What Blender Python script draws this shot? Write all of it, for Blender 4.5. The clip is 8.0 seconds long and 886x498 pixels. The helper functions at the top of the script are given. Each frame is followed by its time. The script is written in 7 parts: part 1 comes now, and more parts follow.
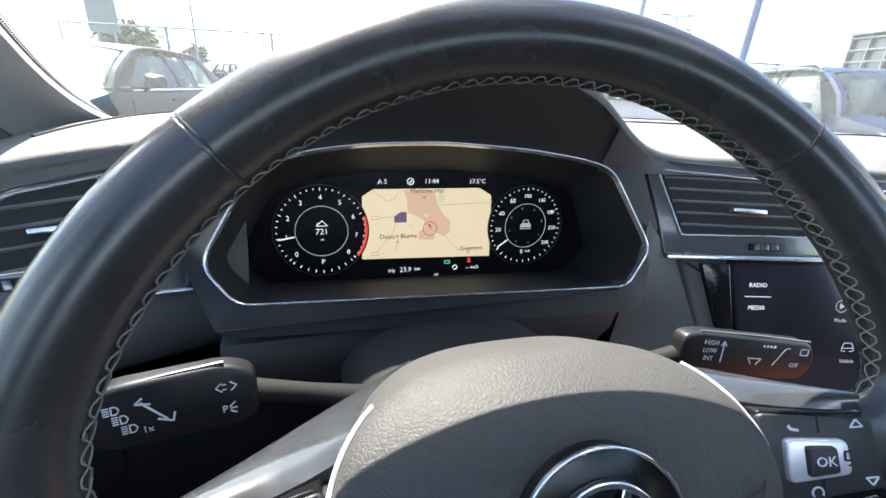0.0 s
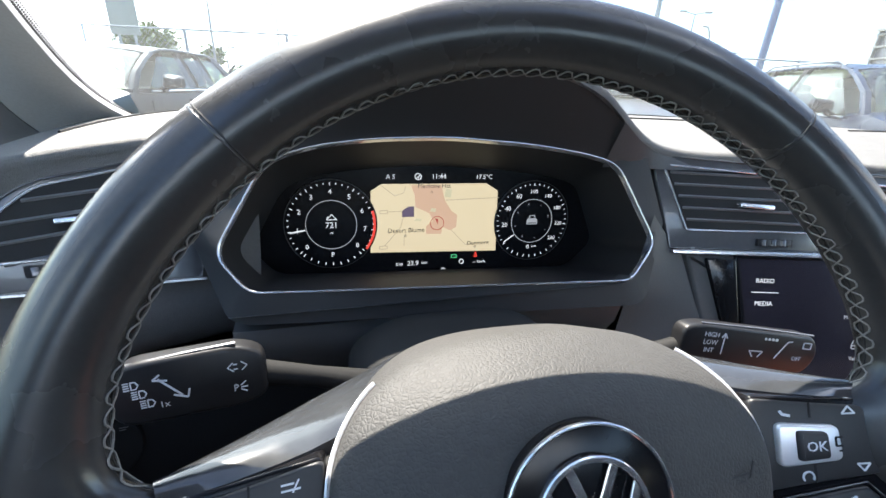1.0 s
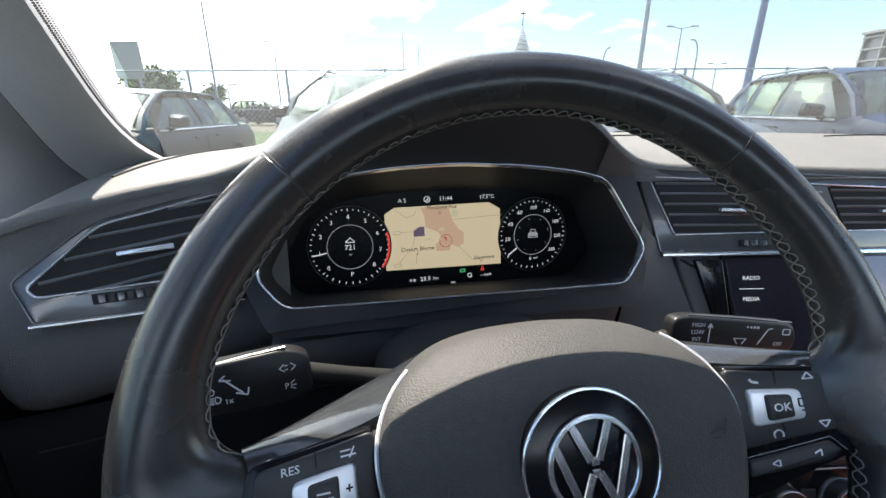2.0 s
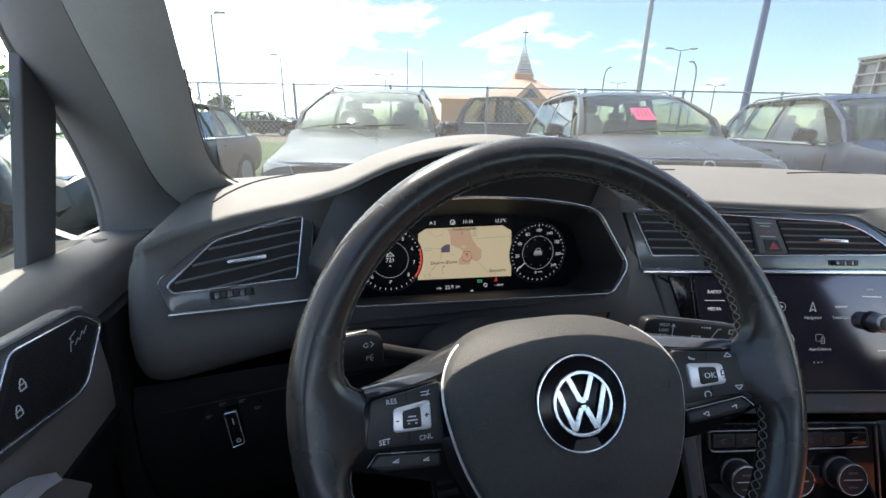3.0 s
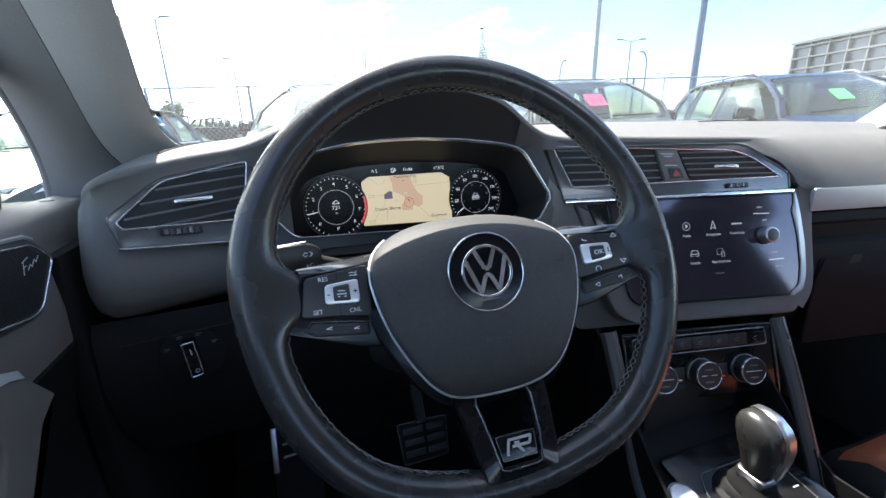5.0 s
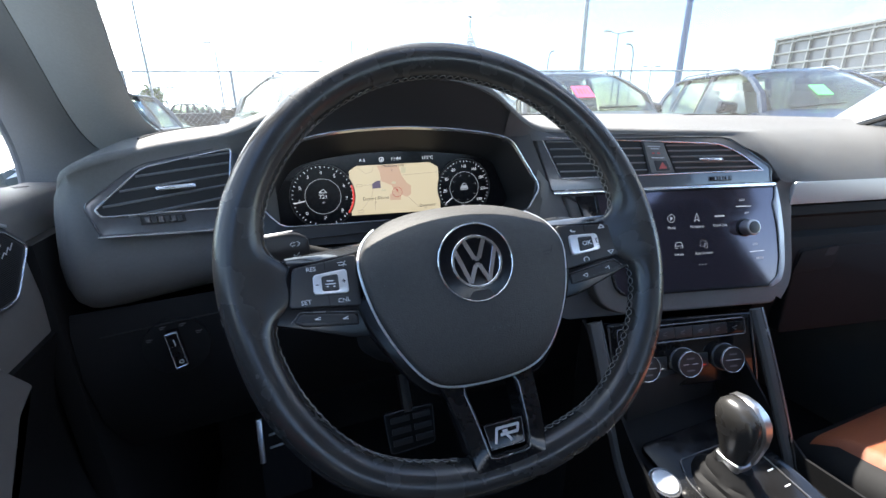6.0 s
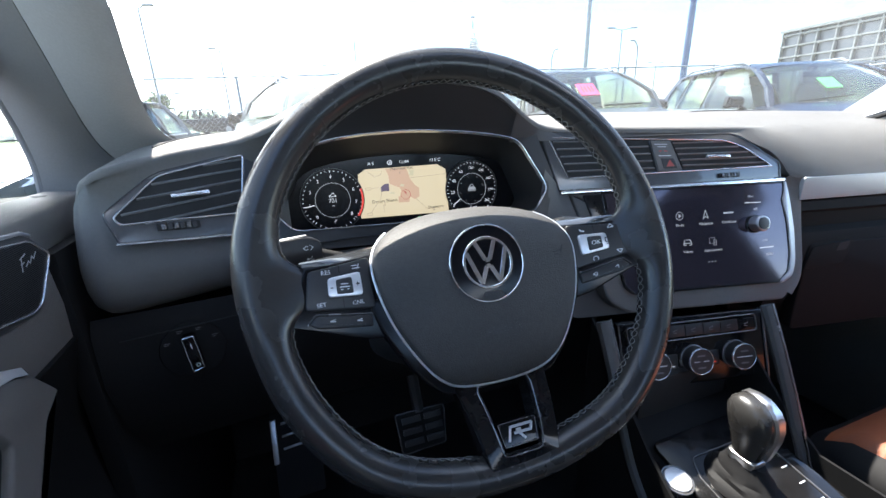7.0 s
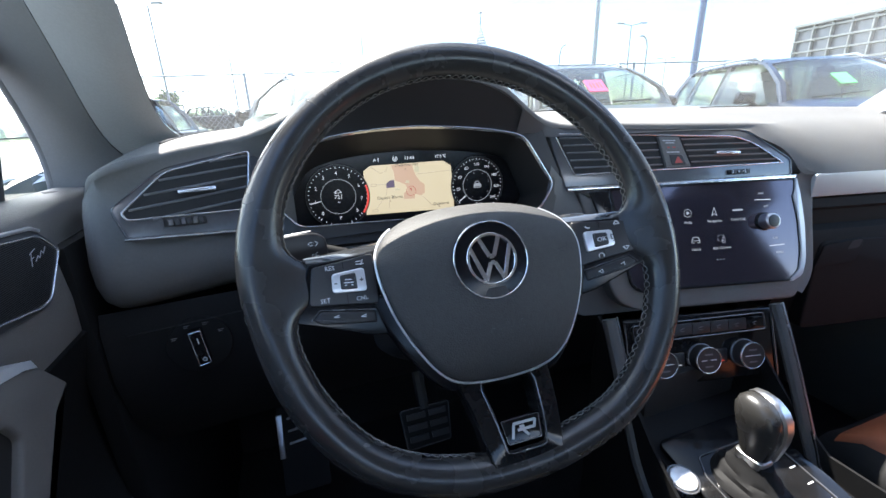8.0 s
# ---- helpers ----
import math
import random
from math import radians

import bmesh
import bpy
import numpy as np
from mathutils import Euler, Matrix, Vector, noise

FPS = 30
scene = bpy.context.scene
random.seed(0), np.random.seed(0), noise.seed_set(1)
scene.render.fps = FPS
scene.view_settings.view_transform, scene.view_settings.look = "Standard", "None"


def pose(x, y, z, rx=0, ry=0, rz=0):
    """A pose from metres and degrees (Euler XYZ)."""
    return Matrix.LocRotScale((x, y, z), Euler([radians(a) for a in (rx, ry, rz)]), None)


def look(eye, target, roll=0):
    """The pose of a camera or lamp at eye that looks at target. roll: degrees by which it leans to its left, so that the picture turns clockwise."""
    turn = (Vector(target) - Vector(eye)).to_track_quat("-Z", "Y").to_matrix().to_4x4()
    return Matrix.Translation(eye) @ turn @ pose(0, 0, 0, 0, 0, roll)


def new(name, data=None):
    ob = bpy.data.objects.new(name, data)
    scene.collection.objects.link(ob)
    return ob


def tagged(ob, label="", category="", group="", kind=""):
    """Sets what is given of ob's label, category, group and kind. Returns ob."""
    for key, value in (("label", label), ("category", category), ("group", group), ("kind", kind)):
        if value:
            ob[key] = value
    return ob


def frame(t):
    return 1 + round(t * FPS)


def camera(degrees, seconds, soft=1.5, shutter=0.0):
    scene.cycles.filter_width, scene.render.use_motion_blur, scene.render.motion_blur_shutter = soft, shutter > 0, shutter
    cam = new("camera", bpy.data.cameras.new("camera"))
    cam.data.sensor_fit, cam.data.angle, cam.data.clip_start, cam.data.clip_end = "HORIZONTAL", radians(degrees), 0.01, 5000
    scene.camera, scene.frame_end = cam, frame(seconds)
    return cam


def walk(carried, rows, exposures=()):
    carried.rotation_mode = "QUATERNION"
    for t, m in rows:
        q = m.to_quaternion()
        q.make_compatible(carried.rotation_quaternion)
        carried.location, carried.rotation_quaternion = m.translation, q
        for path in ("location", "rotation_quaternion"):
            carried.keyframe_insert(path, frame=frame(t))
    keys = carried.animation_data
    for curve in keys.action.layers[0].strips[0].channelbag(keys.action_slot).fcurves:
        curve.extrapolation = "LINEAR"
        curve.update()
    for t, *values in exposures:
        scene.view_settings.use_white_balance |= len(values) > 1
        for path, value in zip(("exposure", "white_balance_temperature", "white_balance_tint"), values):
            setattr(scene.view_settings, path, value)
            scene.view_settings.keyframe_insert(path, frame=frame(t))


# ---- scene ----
cam = camera(94.4, 8.0)
PATH = [
    (0, (-0.079, -0.068, 1.182), (0.463, 1.711, 0.445), 3.3),
    (0.5, (-0.074, -0.071, 1.182), (0.436, 1.713, 0.435), 3.1),
    (1, (-0.076, -0.078, 1.18), (0.409, 1.715, 0.438), 3.0),
    (1.2, (-0.081, -0.078, 1.184), (0.391, 1.726, 0.461), 2.5),
    (2.3, (-0.102, -0.13, 1.19), (0.376, 1.709, 0.567), -0.6),
    (2.5, (-0.121, -0.142, 1.198), (0.354, 1.703, 0.591), 0.2),
    (3, (-0.143, -0.194, 1.22), (0.338, 1.657, 0.635), 1.1),
    (3.5, (-0.154, -0.241, 1.218), (0.348, 1.606, 0.635), 0.8),
    (4, (-0.147, -0.26, 1.181), (0.384, 1.58, 0.604), -0.7),
    (4.5, (-0.129, -0.268, 1.168), (0.448, 1.557, 0.588), -1.4),
    (5, (-0.124, -0.267, 1.16), (0.489, 1.542, 0.568), -1.5),
    (6.3, (-0.128, -0.265, 1.159), (0.546, 1.505, 0.517), -0.5),
    (6.5, (-0.133, -0.265, 1.158), (0.518, 1.519, 0.53), -1.4),
    (7, (-0.131, -0.268, 1.162), (0.51, 1.518, 0.528), -1.8),
    (7.5, (-0.129, -0.27, 1.161), (0.495, 1.519, 0.523), -2.0),
    (8, (-0.129, -0.268, 1.161), (0.48, 1.524, 0.515), -1.9),
]
walk(cam, [(t, look(eye, target, roll)) for t, eye, target, roll in PATH], exposures=[(0, 3.44, 6350, 10), (1.2, 3.36, 6400, 10), (2.5, 2.58, 6600, 10), (3.5, 2.58, 6550, 10), (4.0, 2.88, 6350, 10), (4.5, 3.03, 6200, 10), (6.5, 3.32, 6200, 10), (8, 3.36, 6150, 10)])

# ---- light ----
SUN_AZ, SUN_EL = radians(-16), radians(60.8)   # azimuth from +y towards +x
world = bpy.data.worlds.new("world")
scene.world = world
world.use_nodes = True
wn, wl = world.node_tree.nodes, world.node_tree.links
wn.clear()
w_out = wn.new("ShaderNodeOutputWorld")
w_bg = wn.new("ShaderNodeBackground")
w_sky = wn.new("ShaderNodeTexSky")
w_sky.sky_type = 'NISHITA'
w_sky.sun_disc = False
w_sky.sun_elevation = SUN_EL
w_sky.sun_rotation = SUN_AZ
w_sky.air_density, w_sky.dust_density, w_sky.ozone_density = 1.0, 0.5, 1.6
w_bg.inputs["Strength"].default_value = 0.085
# broken cloud: noise on the sky's direction flattened to a cloud deck
w_co = wn.new("ShaderNodeTexCoord")
w_sep = wn.new("ShaderNodeSeparateXYZ")
w_den = wn.new("ShaderNodeMath"); w_den.operation = 'ADD'; w_den.inputs[1].default_value = 0.16
w_div = wn.new("ShaderNodeVectorMath"); w_div.operation = 'DIVIDE'
w_comb = wn.new("ShaderNodeCombineXYZ")
w_noise = wn.new("ShaderNodeTexNoise")
w_noise.inputs["Scale"].default_value = 1.15
w_noise.inputs["Detail"].default_value = 9
w_noise.inputs["Roughness"].default_value = 0.56
w_noise.inputs["Distortion"].default_value = 0.25
w_ramp = wn.new("ShaderNodeValToRGB")
w_ramp.color_ramp.elements[0].position = 0.585
w_ramp.color_ramp.elements[0].color = (0, 0, 0, 1)
w_ramp.color_ramp.elements[1].position = 0.73
w_ramp.color_ramp.elements[1].color = (1, 1, 1, 1)
w_mix = wn.new("ShaderNodeMix"); w_mix.data_type = 'RGBA'
w_mix.inputs["B"].default_value = (17.5, 17.6, 17.8, 1)
wl.new(w_co.outputs["Generated"], w_sep.inputs[0])
wl.new(w_sep.outputs["Z"], w_den.inputs[0])
for k in "XYZ":
    wl.new(w_den.outputs[0], w_comb.inputs[k])
wl.new(w_co.outputs["Generated"], w_div.inputs[0])
wl.new(w_comb.outputs[0], w_div.inputs[1])
wl.new(w_div.outputs[0], w_noise.inputs["Vector"])
# thin bright cloud sheet round the sun's side of the sky
w_dot = wn.new("ShaderNodeVectorMath"); w_dot.operation = 'DOT_PRODUCT'
w_dot.inputs[1].default_value = Vector((-0.36, 0.80, 0.48)).normalized()
w_veil = wn.new("ShaderNodeMapRange")
w_veil.interpolation_type = 'SMOOTHSTEP'
w_veil.inputs["From Min"].default_value, w_veil.inputs["From Max"].default_value = 0.70, 0.96
w_veil.inputs["To Min"].default_value, w_veil.inputs["To Max"].default_value = 0.0, 0.30
w_sum = wn.new("ShaderNodeMath"); w_sum.operation = 'ADD'
wl.new(w_co.outputs["Generated"], w_dot.inputs[0])
wl.new(w_dot.outputs["Value"], w_veil.inputs["Value"])
wl.new(w_noise.outputs["Fac"], w_sum.inputs[0])
wl.new(w_veil.outputs["Result"], w_sum.inputs[1])
# extra cloud overhead, unseen, added to whiten the light entering the cabin
w_high = wn.new("ShaderNodeMapRange")
w_high.interpolation_type = 'SMOOTHSTEP'
w_high.inputs["From Min"].default_value, w_high.inputs["From Max"].default_value = 0.45, 0.85
w_high.inputs["To Min"].default_value, w_high.inputs["To Max"].default_value = 0.0, 0.07
w_all = wn.new("ShaderNodeMath"); w_all.operation = 'ADD'
wl.new(w_sep.outputs["Z"], w_high.inputs["Value"])
wl.new(w_sum.outputs[0], w_all.inputs[0])
wl.new(w_high.outputs["Result"], w_all.inputs[1])
wl.new(w_all.outputs[0], w_ramp.inputs[0])
wl.new(w_ramp.outputs[0], w_mix.inputs["Factor"])
wl.new(w_sky.outputs[0], w_mix.inputs["A"])
wl.new(w_mix.outputs["Result"], w_bg.inputs[0])
wl.new(w_bg.outputs[0], w_out.inputs[0])

sun_data = bpy.data.lights.new("sun", 'SUN')
sun_data.energy, sun_data.angle, sun_data.color = 2.55, radians(0.55), (1.0, 0.92, 0.80)
sun = new("sun", sun_data)
sun_dir = Vector((math.sin(SUN_AZ) * math.cos(SUN_EL), math.cos(SUN_AZ) * math.cos(SUN_EL), math.sin(SUN_EL)))
sun.matrix_world = look(sun_dir * 30, (0, 0, 0))

# ---- materials ----
def surface(name, color, rough=0.5, metal=0.0, vary=0.12, grain=0.0, grain_size=0.002, wear=0.0, wear_size=0.05,
            spec=0.5, coat=0.0, kind="noise", dust=0.0):
    """A node material: base colour varied at two scales, roughness wear, and a fine relief of grain_size metres."""
    m = bpy.data.materials.new(name)
    m.use_nodes = True
    nt = m.node_tree
    n, l = nt.nodes, nt.links
    p = n["Principled BSDF"]
    p.inputs["Metallic"].default_value = metal
    p.inputs["Specular IOR Level"].default_value = spec
    p.inputs["Coat Weight"].default_value = coat
    co = n.new("ShaderNodeTexCoord")
    big = n.new("ShaderNodeTexNoise")
    big.inputs["Scale"].default_value = 1.0 / max(wear_size, 1e-3)
    big.inputs["Detail"].default_value = 5
    l.new(co.outputs["Object"], big.inputs["Vector"])
    fine = n.new("ShaderNodeTexNoise")
    fine.inputs["Scale"].default_value = 1.0 / max(grain_size * 2, 1e-4)
    fine.inputs["Detail"].default_value = 3
    l.new(co.outputs["Object"], fine.inputs["Vector"])
    add = n.new("ShaderNodeMath"); add.operation = 'MULTIPLY_ADD'
    add.inputs[1].default_value = 0.45
    l.new(fine.outputs["Fac"], add.inputs[0])
    half = n.new("ShaderNodeMath"); half.operation = 'MULTIPLY'; half.inputs[1].default_value = 0.6
    l.new(big.outputs["Fac"], half.inputs[0])
    l.new(half.outputs[0], add.inputs[2])
    mix = n.new("ShaderNodeMix"); mix.data_type = 'RGBA'
    lo = [max(c * (1 - 2 * vary), 0) for c in color] + [1]
    hi = [min(c * (1 + 2 * vary) + dust, 1) for c in color] + [1]
    mix.inputs["A"].default_value = lo
    mix.inputs["B"].default_value = hi
    l.new(add.outputs[0], mix.inputs["Factor"])
    l.new(mix.outputs["Result"], p.inputs["Base Color"])
    rr = n.new("ShaderNodeMapRange")
    rr.inputs["To Min"].default_value = max(rough - 0.06 - wear, 0.02)
    rr.inputs["To Max"].default_value = min(rough + 0.06 + wear, 1)
    l.new(big.outputs["Fac"], rr.inputs["Value"])
    l.new(rr.outputs["Result"], p.inputs["Roughness"])
    if grain:
        src = fine
        if kind == "leather":
            src = n.new("ShaderNodeTexVoronoi")
            src.feature = 'DISTANCE_TO_EDGE'
            src.inputs["Scale"].default_value = 1.0 / grain_size
            warp = n.new("ShaderNodeTexNoise")
            warp.inputs["Scale"].default_value = 0.5 / grain_size
            wm = n.new("ShaderNodeMix"); wm.data_type = 'RGBA'; wm.inputs["Factor"].default_value = grain_size * 0.8
            l.new(co.outputs["Object"], warp.inputs["Vector"])
            l.new(co.outputs["Object"], wm.inputs["A"])
            l.new(warp.outputs["Color"], wm.inputs["B"])
            l.new(wm.outputs["Result"], src.inputs["Vector"])
        bump = n.new("ShaderNodeBump")
        bump.inputs["Strength"].default_value = grain
        bump.inputs["Distance"].default_value = grain_size * 0.5
        if kind == "leather":
            mr = n.new("ShaderNodeMapRange")
            mr.inputs["From Max"].default_value = 0.25
            l.new(src.outputs["Distance"], mr.inputs["Value"])
            l.new(mr.outputs["Result"], bump.inputs["Height"])
        else:
            l.new(src.outputs["Fac"], bump.inputs["Height"])
        l.new(bump.outputs["Normal"], p.inputs["Normal"])
    return m


def glow(name, color, strength):
    m = bpy.data.materials.new(name)
    m.use_nodes = True
    p = m.node_tree.nodes["Principled BSDF"]
    p.inputs["Base Color"].default_value = (*[c * 0.3 for c in color], 1)
    p.inputs["Roughness"].default_value = 0.3
    p.inputs["Emission Color"].default_value = (*color, 1)
    p.inputs["Emission Strength"].default_value = strength
    return m


def clear_glass(name, tint=(1, 1, 1), dirt=0.02, reflect=1.0):
    """Thin pane: mostly transparent, Fresnel gloss, and a film of dust with streaks that scatters sunlight."""
    m = bpy.data.materials.new(name)
    m.use_nodes = True
    nt = m.node_tree
    n, l = nt.nodes, nt.links
    out = n["Material Output"]
    n.remove(n["Principled BSDF"])
    tr = n.new("ShaderNodeBsdfTransparent"); tr.inputs[0].default_value = (*tint, 1)
    gl = n.new("ShaderNodeBsdfGlossy"); gl.inputs["Roughness"].default_value = 0.03
    # gloss that grows with the fifth power towards grazing, the same from both sides of the pane
    lw = n.new("ShaderNodeLayerWeight"); lw.inputs["Blend"].default_value = 0.5
    pw = n.new("ShaderNodeMath"); pw.operation = 'POWER'; pw.inputs[1].default_value = 5.0
    sc = n.new("ShaderNodeMath"); sc.operation = 'MULTIPLY_ADD'
    sc.inputs[1].default_value, sc.inputs[2].default_value = 0.96, 0.038
    fm = n.new("ShaderNodeMath"); fm.operation = 'MULTIPLY'; fm.inputs[1].default_value = reflect
    fm.use_clamp = True
    l.new(lw.outputs["Facing"], pw.inputs[0]); l.new(pw.outputs[0], sc.inputs[0]); l.new(sc.outputs[0], fm.inputs[0])
    m1 = n.new("ShaderNodeMixShader")
    l.new(fm.outputs[0], m1.inputs[0]); l.new(tr.outputs[0], m1.inputs[1]); l.new(gl.outputs[0], m1.inputs[2])
    if dirt:
        df = n.new("ShaderNodeBsdfTranslucent"); df.inputs[0].default_value = (0.9, 0.9, 0.88, 1)
        co = n.new("ShaderNodeTexCoord")
        no = n.new("ShaderNodeTexNoise"); no.inputs["Scale"].default_value = 7; no.inputs["Detail"].default_value = 6
        l.new(co.outputs["Object"], no.inputs["Vector"])
        mr = n.new("ShaderNodeMapRange")
        mr.inputs["To Min"].default_value = dirt * 0.5; mr.inputs["To Max"].default_value = dirt * 1.5
        l.new(no.outputs["Fac"], mr.inputs["Value"])
        m2 = n.new("ShaderNodeMixShader")
        l.new(mr.outputs["Result"], m2.inputs[0]); l.new(m1.outputs[0], m2.inputs[1]); l.new(df.outputs[0], m2.inputs[2])
        l.new(m2.outputs[0], out.inputs[0])
    else:
        l.new(m1.outputs[0], out.inputs[0])
    return m


M_PAD = surface("dash_soft_plastic", (0.090, 0.0875, 0.083), 0.62, grain=0.5, grain_size=0.0012, kind="leather", wear_size=0.09, dust=0.02)
M_PLASTIC = surface("black_hard_plastic", (0.056, 0.056, 0.057), 0.5, grain=0.25, grain_size=0.0008, wear_size=0.06)
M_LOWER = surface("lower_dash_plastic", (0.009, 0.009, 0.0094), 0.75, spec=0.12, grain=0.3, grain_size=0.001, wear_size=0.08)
M_AIRBAG = surface("grained_airbag_cover", (0.035, 0.034, 0.0325), 0.60, spec=0.25, grain=0.20, grain_size=0.0019, kind="leather", wear_size=0.06, dust=0.015)
M_LEATHER = surface("worn_rim_leather", (0.021, 0.0203, 0.0195), 0.26, grain=0.06, grain_size=0.0010, wear=0.10, wear_size=0.03, dust=0.008)
M_STITCH = surface("pale_thread", (0.16, 0.152, 0.14), 0.8, vary=0.2, grain_size=0.0005)
M_PIANO = surface("gloss_black_trim", (0.006, 0.006, 0.0065), 0.10, wear=0.05, wear_size=0.02, vary=0.3, spec=0.28, dust=0.003)
M_EMBLEMCHROME = surface("bright_emblem_chrome", (0.80, 0.79, 0.79), 0.16, metal=0.95, vary=0.03, wear=0.04, wear_size=0.008)
M_EMBLEM = surface("emblem_black", (0.006, 0.006, 0.007), 0.16, vary=0.2, spec=0.2)
M_GREYTRIM = surface("satin_grey_trim", (0.17, 0.17, 0.175), 0.24, metal=0.7, wear=0.05, wear_size=0.04, grain_size=0.0006)
M_CHROME = surface("satin_chrome", (0.68, 0.68, 0.69), 0.22, metal=0.8, vary=0.02, wear=0.02, wear_size=0.02)
M_ALU = surface("brushed_aluminium", (0.55, 0.55, 0.56), 0.33, metal=1.0, vary=0.06, grain=0.1, grain_size=0.0006, wear_size=0.02)
M_BUTTON = surface("button_plastic", (0.018, 0.018, 0.019), 0.42, grain=0.1, grain_size=0.0006, wear_size=0.03)
M_PRINT = surface("grey_print", (0.62, 0.63, 0.64), 0.6, vary=0.05)
M_SLAT = surface("vent_slat", (0.13, 0.13, 0.132), 0.32, grain=0.1, grain_size=0.0007)
M_VENTFRAME = surface("gloss_dark_trim", (0.060, 0.061, 0.064), 0.20, wear=0.04, wear_size=0.03, coat=0.4, dust=0.01)
M_STALK = surface("gloss_black_stalk", (0.012, 0.012, 0.013), 0.34, wear=0.05, wear_size=0.02, spec=0.3, dust=0.006)
M_DARK = surface("duct_black", (0.006, 0.006, 0.006), 0.8)
M_DOOR = surface("door_card_plastic", (0.118, 0.111, 0.103), 0.6, grain=0.35, grain_size=0.0012, kind="leather", wear_size=0.1)
M_PILLAR = surface("pillar_trim_grey", (0.28, 0.282, 0.286), 0.8, grain=0.3, grain_size=0.0012, wear_size=0.1)
M_HEADLINER = surface("headliner_cloth", (0.26, 0.255, 0.245), 0.95, grain=0.3, grain_size=0.0015)
M_RUBBER = surface("black_rubber", (0.012, 0.012, 0.012), 0.7, spec=0.2, grain=0.2, grain_size=0.001)
M_CARPET = surface("dark_carpet", (0.008, 0.0078, 0.0075), 0.97, grain=0.8, grain_size=0.0025, vary=0.3)
M_ORANGE = surface("orange_leather", (0.22, 0.063, 0.025), 0.45, grain=0.35, grain_size=0.0016, kind="leather", wear_size=0.05)
M_SEATBLACK = surface("black_seat_leather", (0.010, 0.010, 0.0105), 0.65, spec=0.15, grain=0.12, grain_size=0.0016, kind="leather")
M_SCREEN = surface("screen_glass", (0.012, 0.010, 0.015), 0.06, vary=0.2, wear=0.02, spec=0.95, wear_size=0.05, dust=0.012)
M_SCREEN.node_tree.nodes["Principled BSDF"].inputs["Specular Tint"].default_value = (1.0, 0.84, 0.96, 1)   # purple cast of the reflections put in as a gloss tint
M_CLUSTER = surface("cluster_glass", (0.006, 0.006, 0.007), 0.2, vary=0.2, dust=0.006, spec=0.25)
M_SHROUD = surface("cluster_shroud", (0.015, 0.015, 0.016), 0.6, grain=0.2, grain_size=0.0008)
M_MAP = glow("map_sheet", (0.68, 0.57, 0.37), 0.105)
M_MAPRED = glow("map_town", (0.56, 0.37, 0.25), 0.108)
M_MAPROAD = glow("map_road", (0.42, 0.36, 0.25), 0.09)
M_MAPGREEN = glow("map_park", (0.56, 0.52, 0.34), 0.10)
M_MAPINK = glow("map_ink", (0.02, 0.018, 0.016), 0.05)
M_MAPBLOCK = glow("map_block", (0.12, 0.09, 0.14), 0.1)
M_MAPMARK = glow("map_marker", (0.42, 0.06, 0.04), 0.09)
M_LIT = glow("lit_white", (0.80, 0.82, 0.85), 0.105)
M_LITDIM = glow("lit_grey", (0.45, 0.47, 0.5), 0.08)
M_LITRED = glow("lit_red", (0.75, 0.06, 0.04), 0.11)
M_LITGREEN = glow("lit_green", (0.1, 0.6, 0.25), 0.08)
M_REDPRINT = surface("red_print", (0.36, 0.055, 0.045), 0.5, vary=0.1)
# windscreen tint set deeper than real glass to dim the bright outdoors
M_GLASS = clear_glass("windscreen_glass", (0.300, 0.343, 0.368), dirt=0.020, reflect=0.6)
M_SIDEGLASS = clear_glass("side_glass", (0.60, 0.65, 0.62), dirt=0.012, reflect=0.7)
M_FRIT = surface("black_frit", (0.01, 0.01, 0.01), 0.4)
M_MIRROR = surface("mirror_silver", (0.85, 0.85, 0.86), 0.03, metal=1.0, vary=0.02)
M_BADGE = surface("bright_silver", (0.75, 0.75, 0.76), 0.35, metal=0.6, vary=0.04)
M_PADTRIM = surface("bright_pad_trim", (0.74, 0.74, 0.75), 0.3, metal=0.6, vary=0.02)
M_BAND = surface("satin_silver_band", (0.42, 0.42, 0.43), 0.38, metal=0.55, vary=0.05, grain=0.08, grain_size=0.0006)
M_DOORFRAME = surface("door_frame_grey", (0.12, 0.12, 0.122), 0.75, grain=0.3, grain_size=0.0012, wear_size=0.1)
M_SPOKETRIM = surface("spoke_trim_grey", (0.024, 0.026, 0.029), 0.16, vary=0.15, wear=0.05, wear_size=0.015, coat=0.5, dust=0.008)
M_DIMPRINT = surface("dim_grey_print", (0.13, 0.13, 0.135), 0.6, vary=0.05)
M_ASPHALT = surface("asphalt", (0.080, 0.075, 0.067), 0.9, vary=0.25, grain=0.8, grain_size=0.008, wear_size=1.5, dust=0.02)
M_GRASS = surface("dry_grass", (0.10, 0.13, 0.035), 0.95, vary=0.3, grain=0.9, grain_size=0.05, wear_size=2.0)
M_DIRT = surface("dirt_verge", (0.22, 0.17, 0.11), 0.95, vary=0.25, grain=0.6, grain_size=0.03, wear_size=2.0)
M_POLE = surface("galvanised_steel", (0.36, 0.38, 0.40), 0.5, metal=0.4, vary=0.1, wear_size=0.3)
M_BLUEPOLE = surface("blue_painted_pole", (0.10, 0.16, 0.30), 0.45, vary=0.12, wear_size=0.3)
M_TYRE = surface("tyre_rubber", (0.015, 0.015, 0.015), 0.85, grain=0.3, grain_size=0.004)
M_CARWINDOW = clear_glass("parked_car_glass", (0.84, 0.89, 0.80), dirt=0.015, reflect=1.1)
M_CABIN = surface("car_cabin_trim", (0.09, 0.088, 0.08), 0.7, vary=0.2, wear_size=0.2)
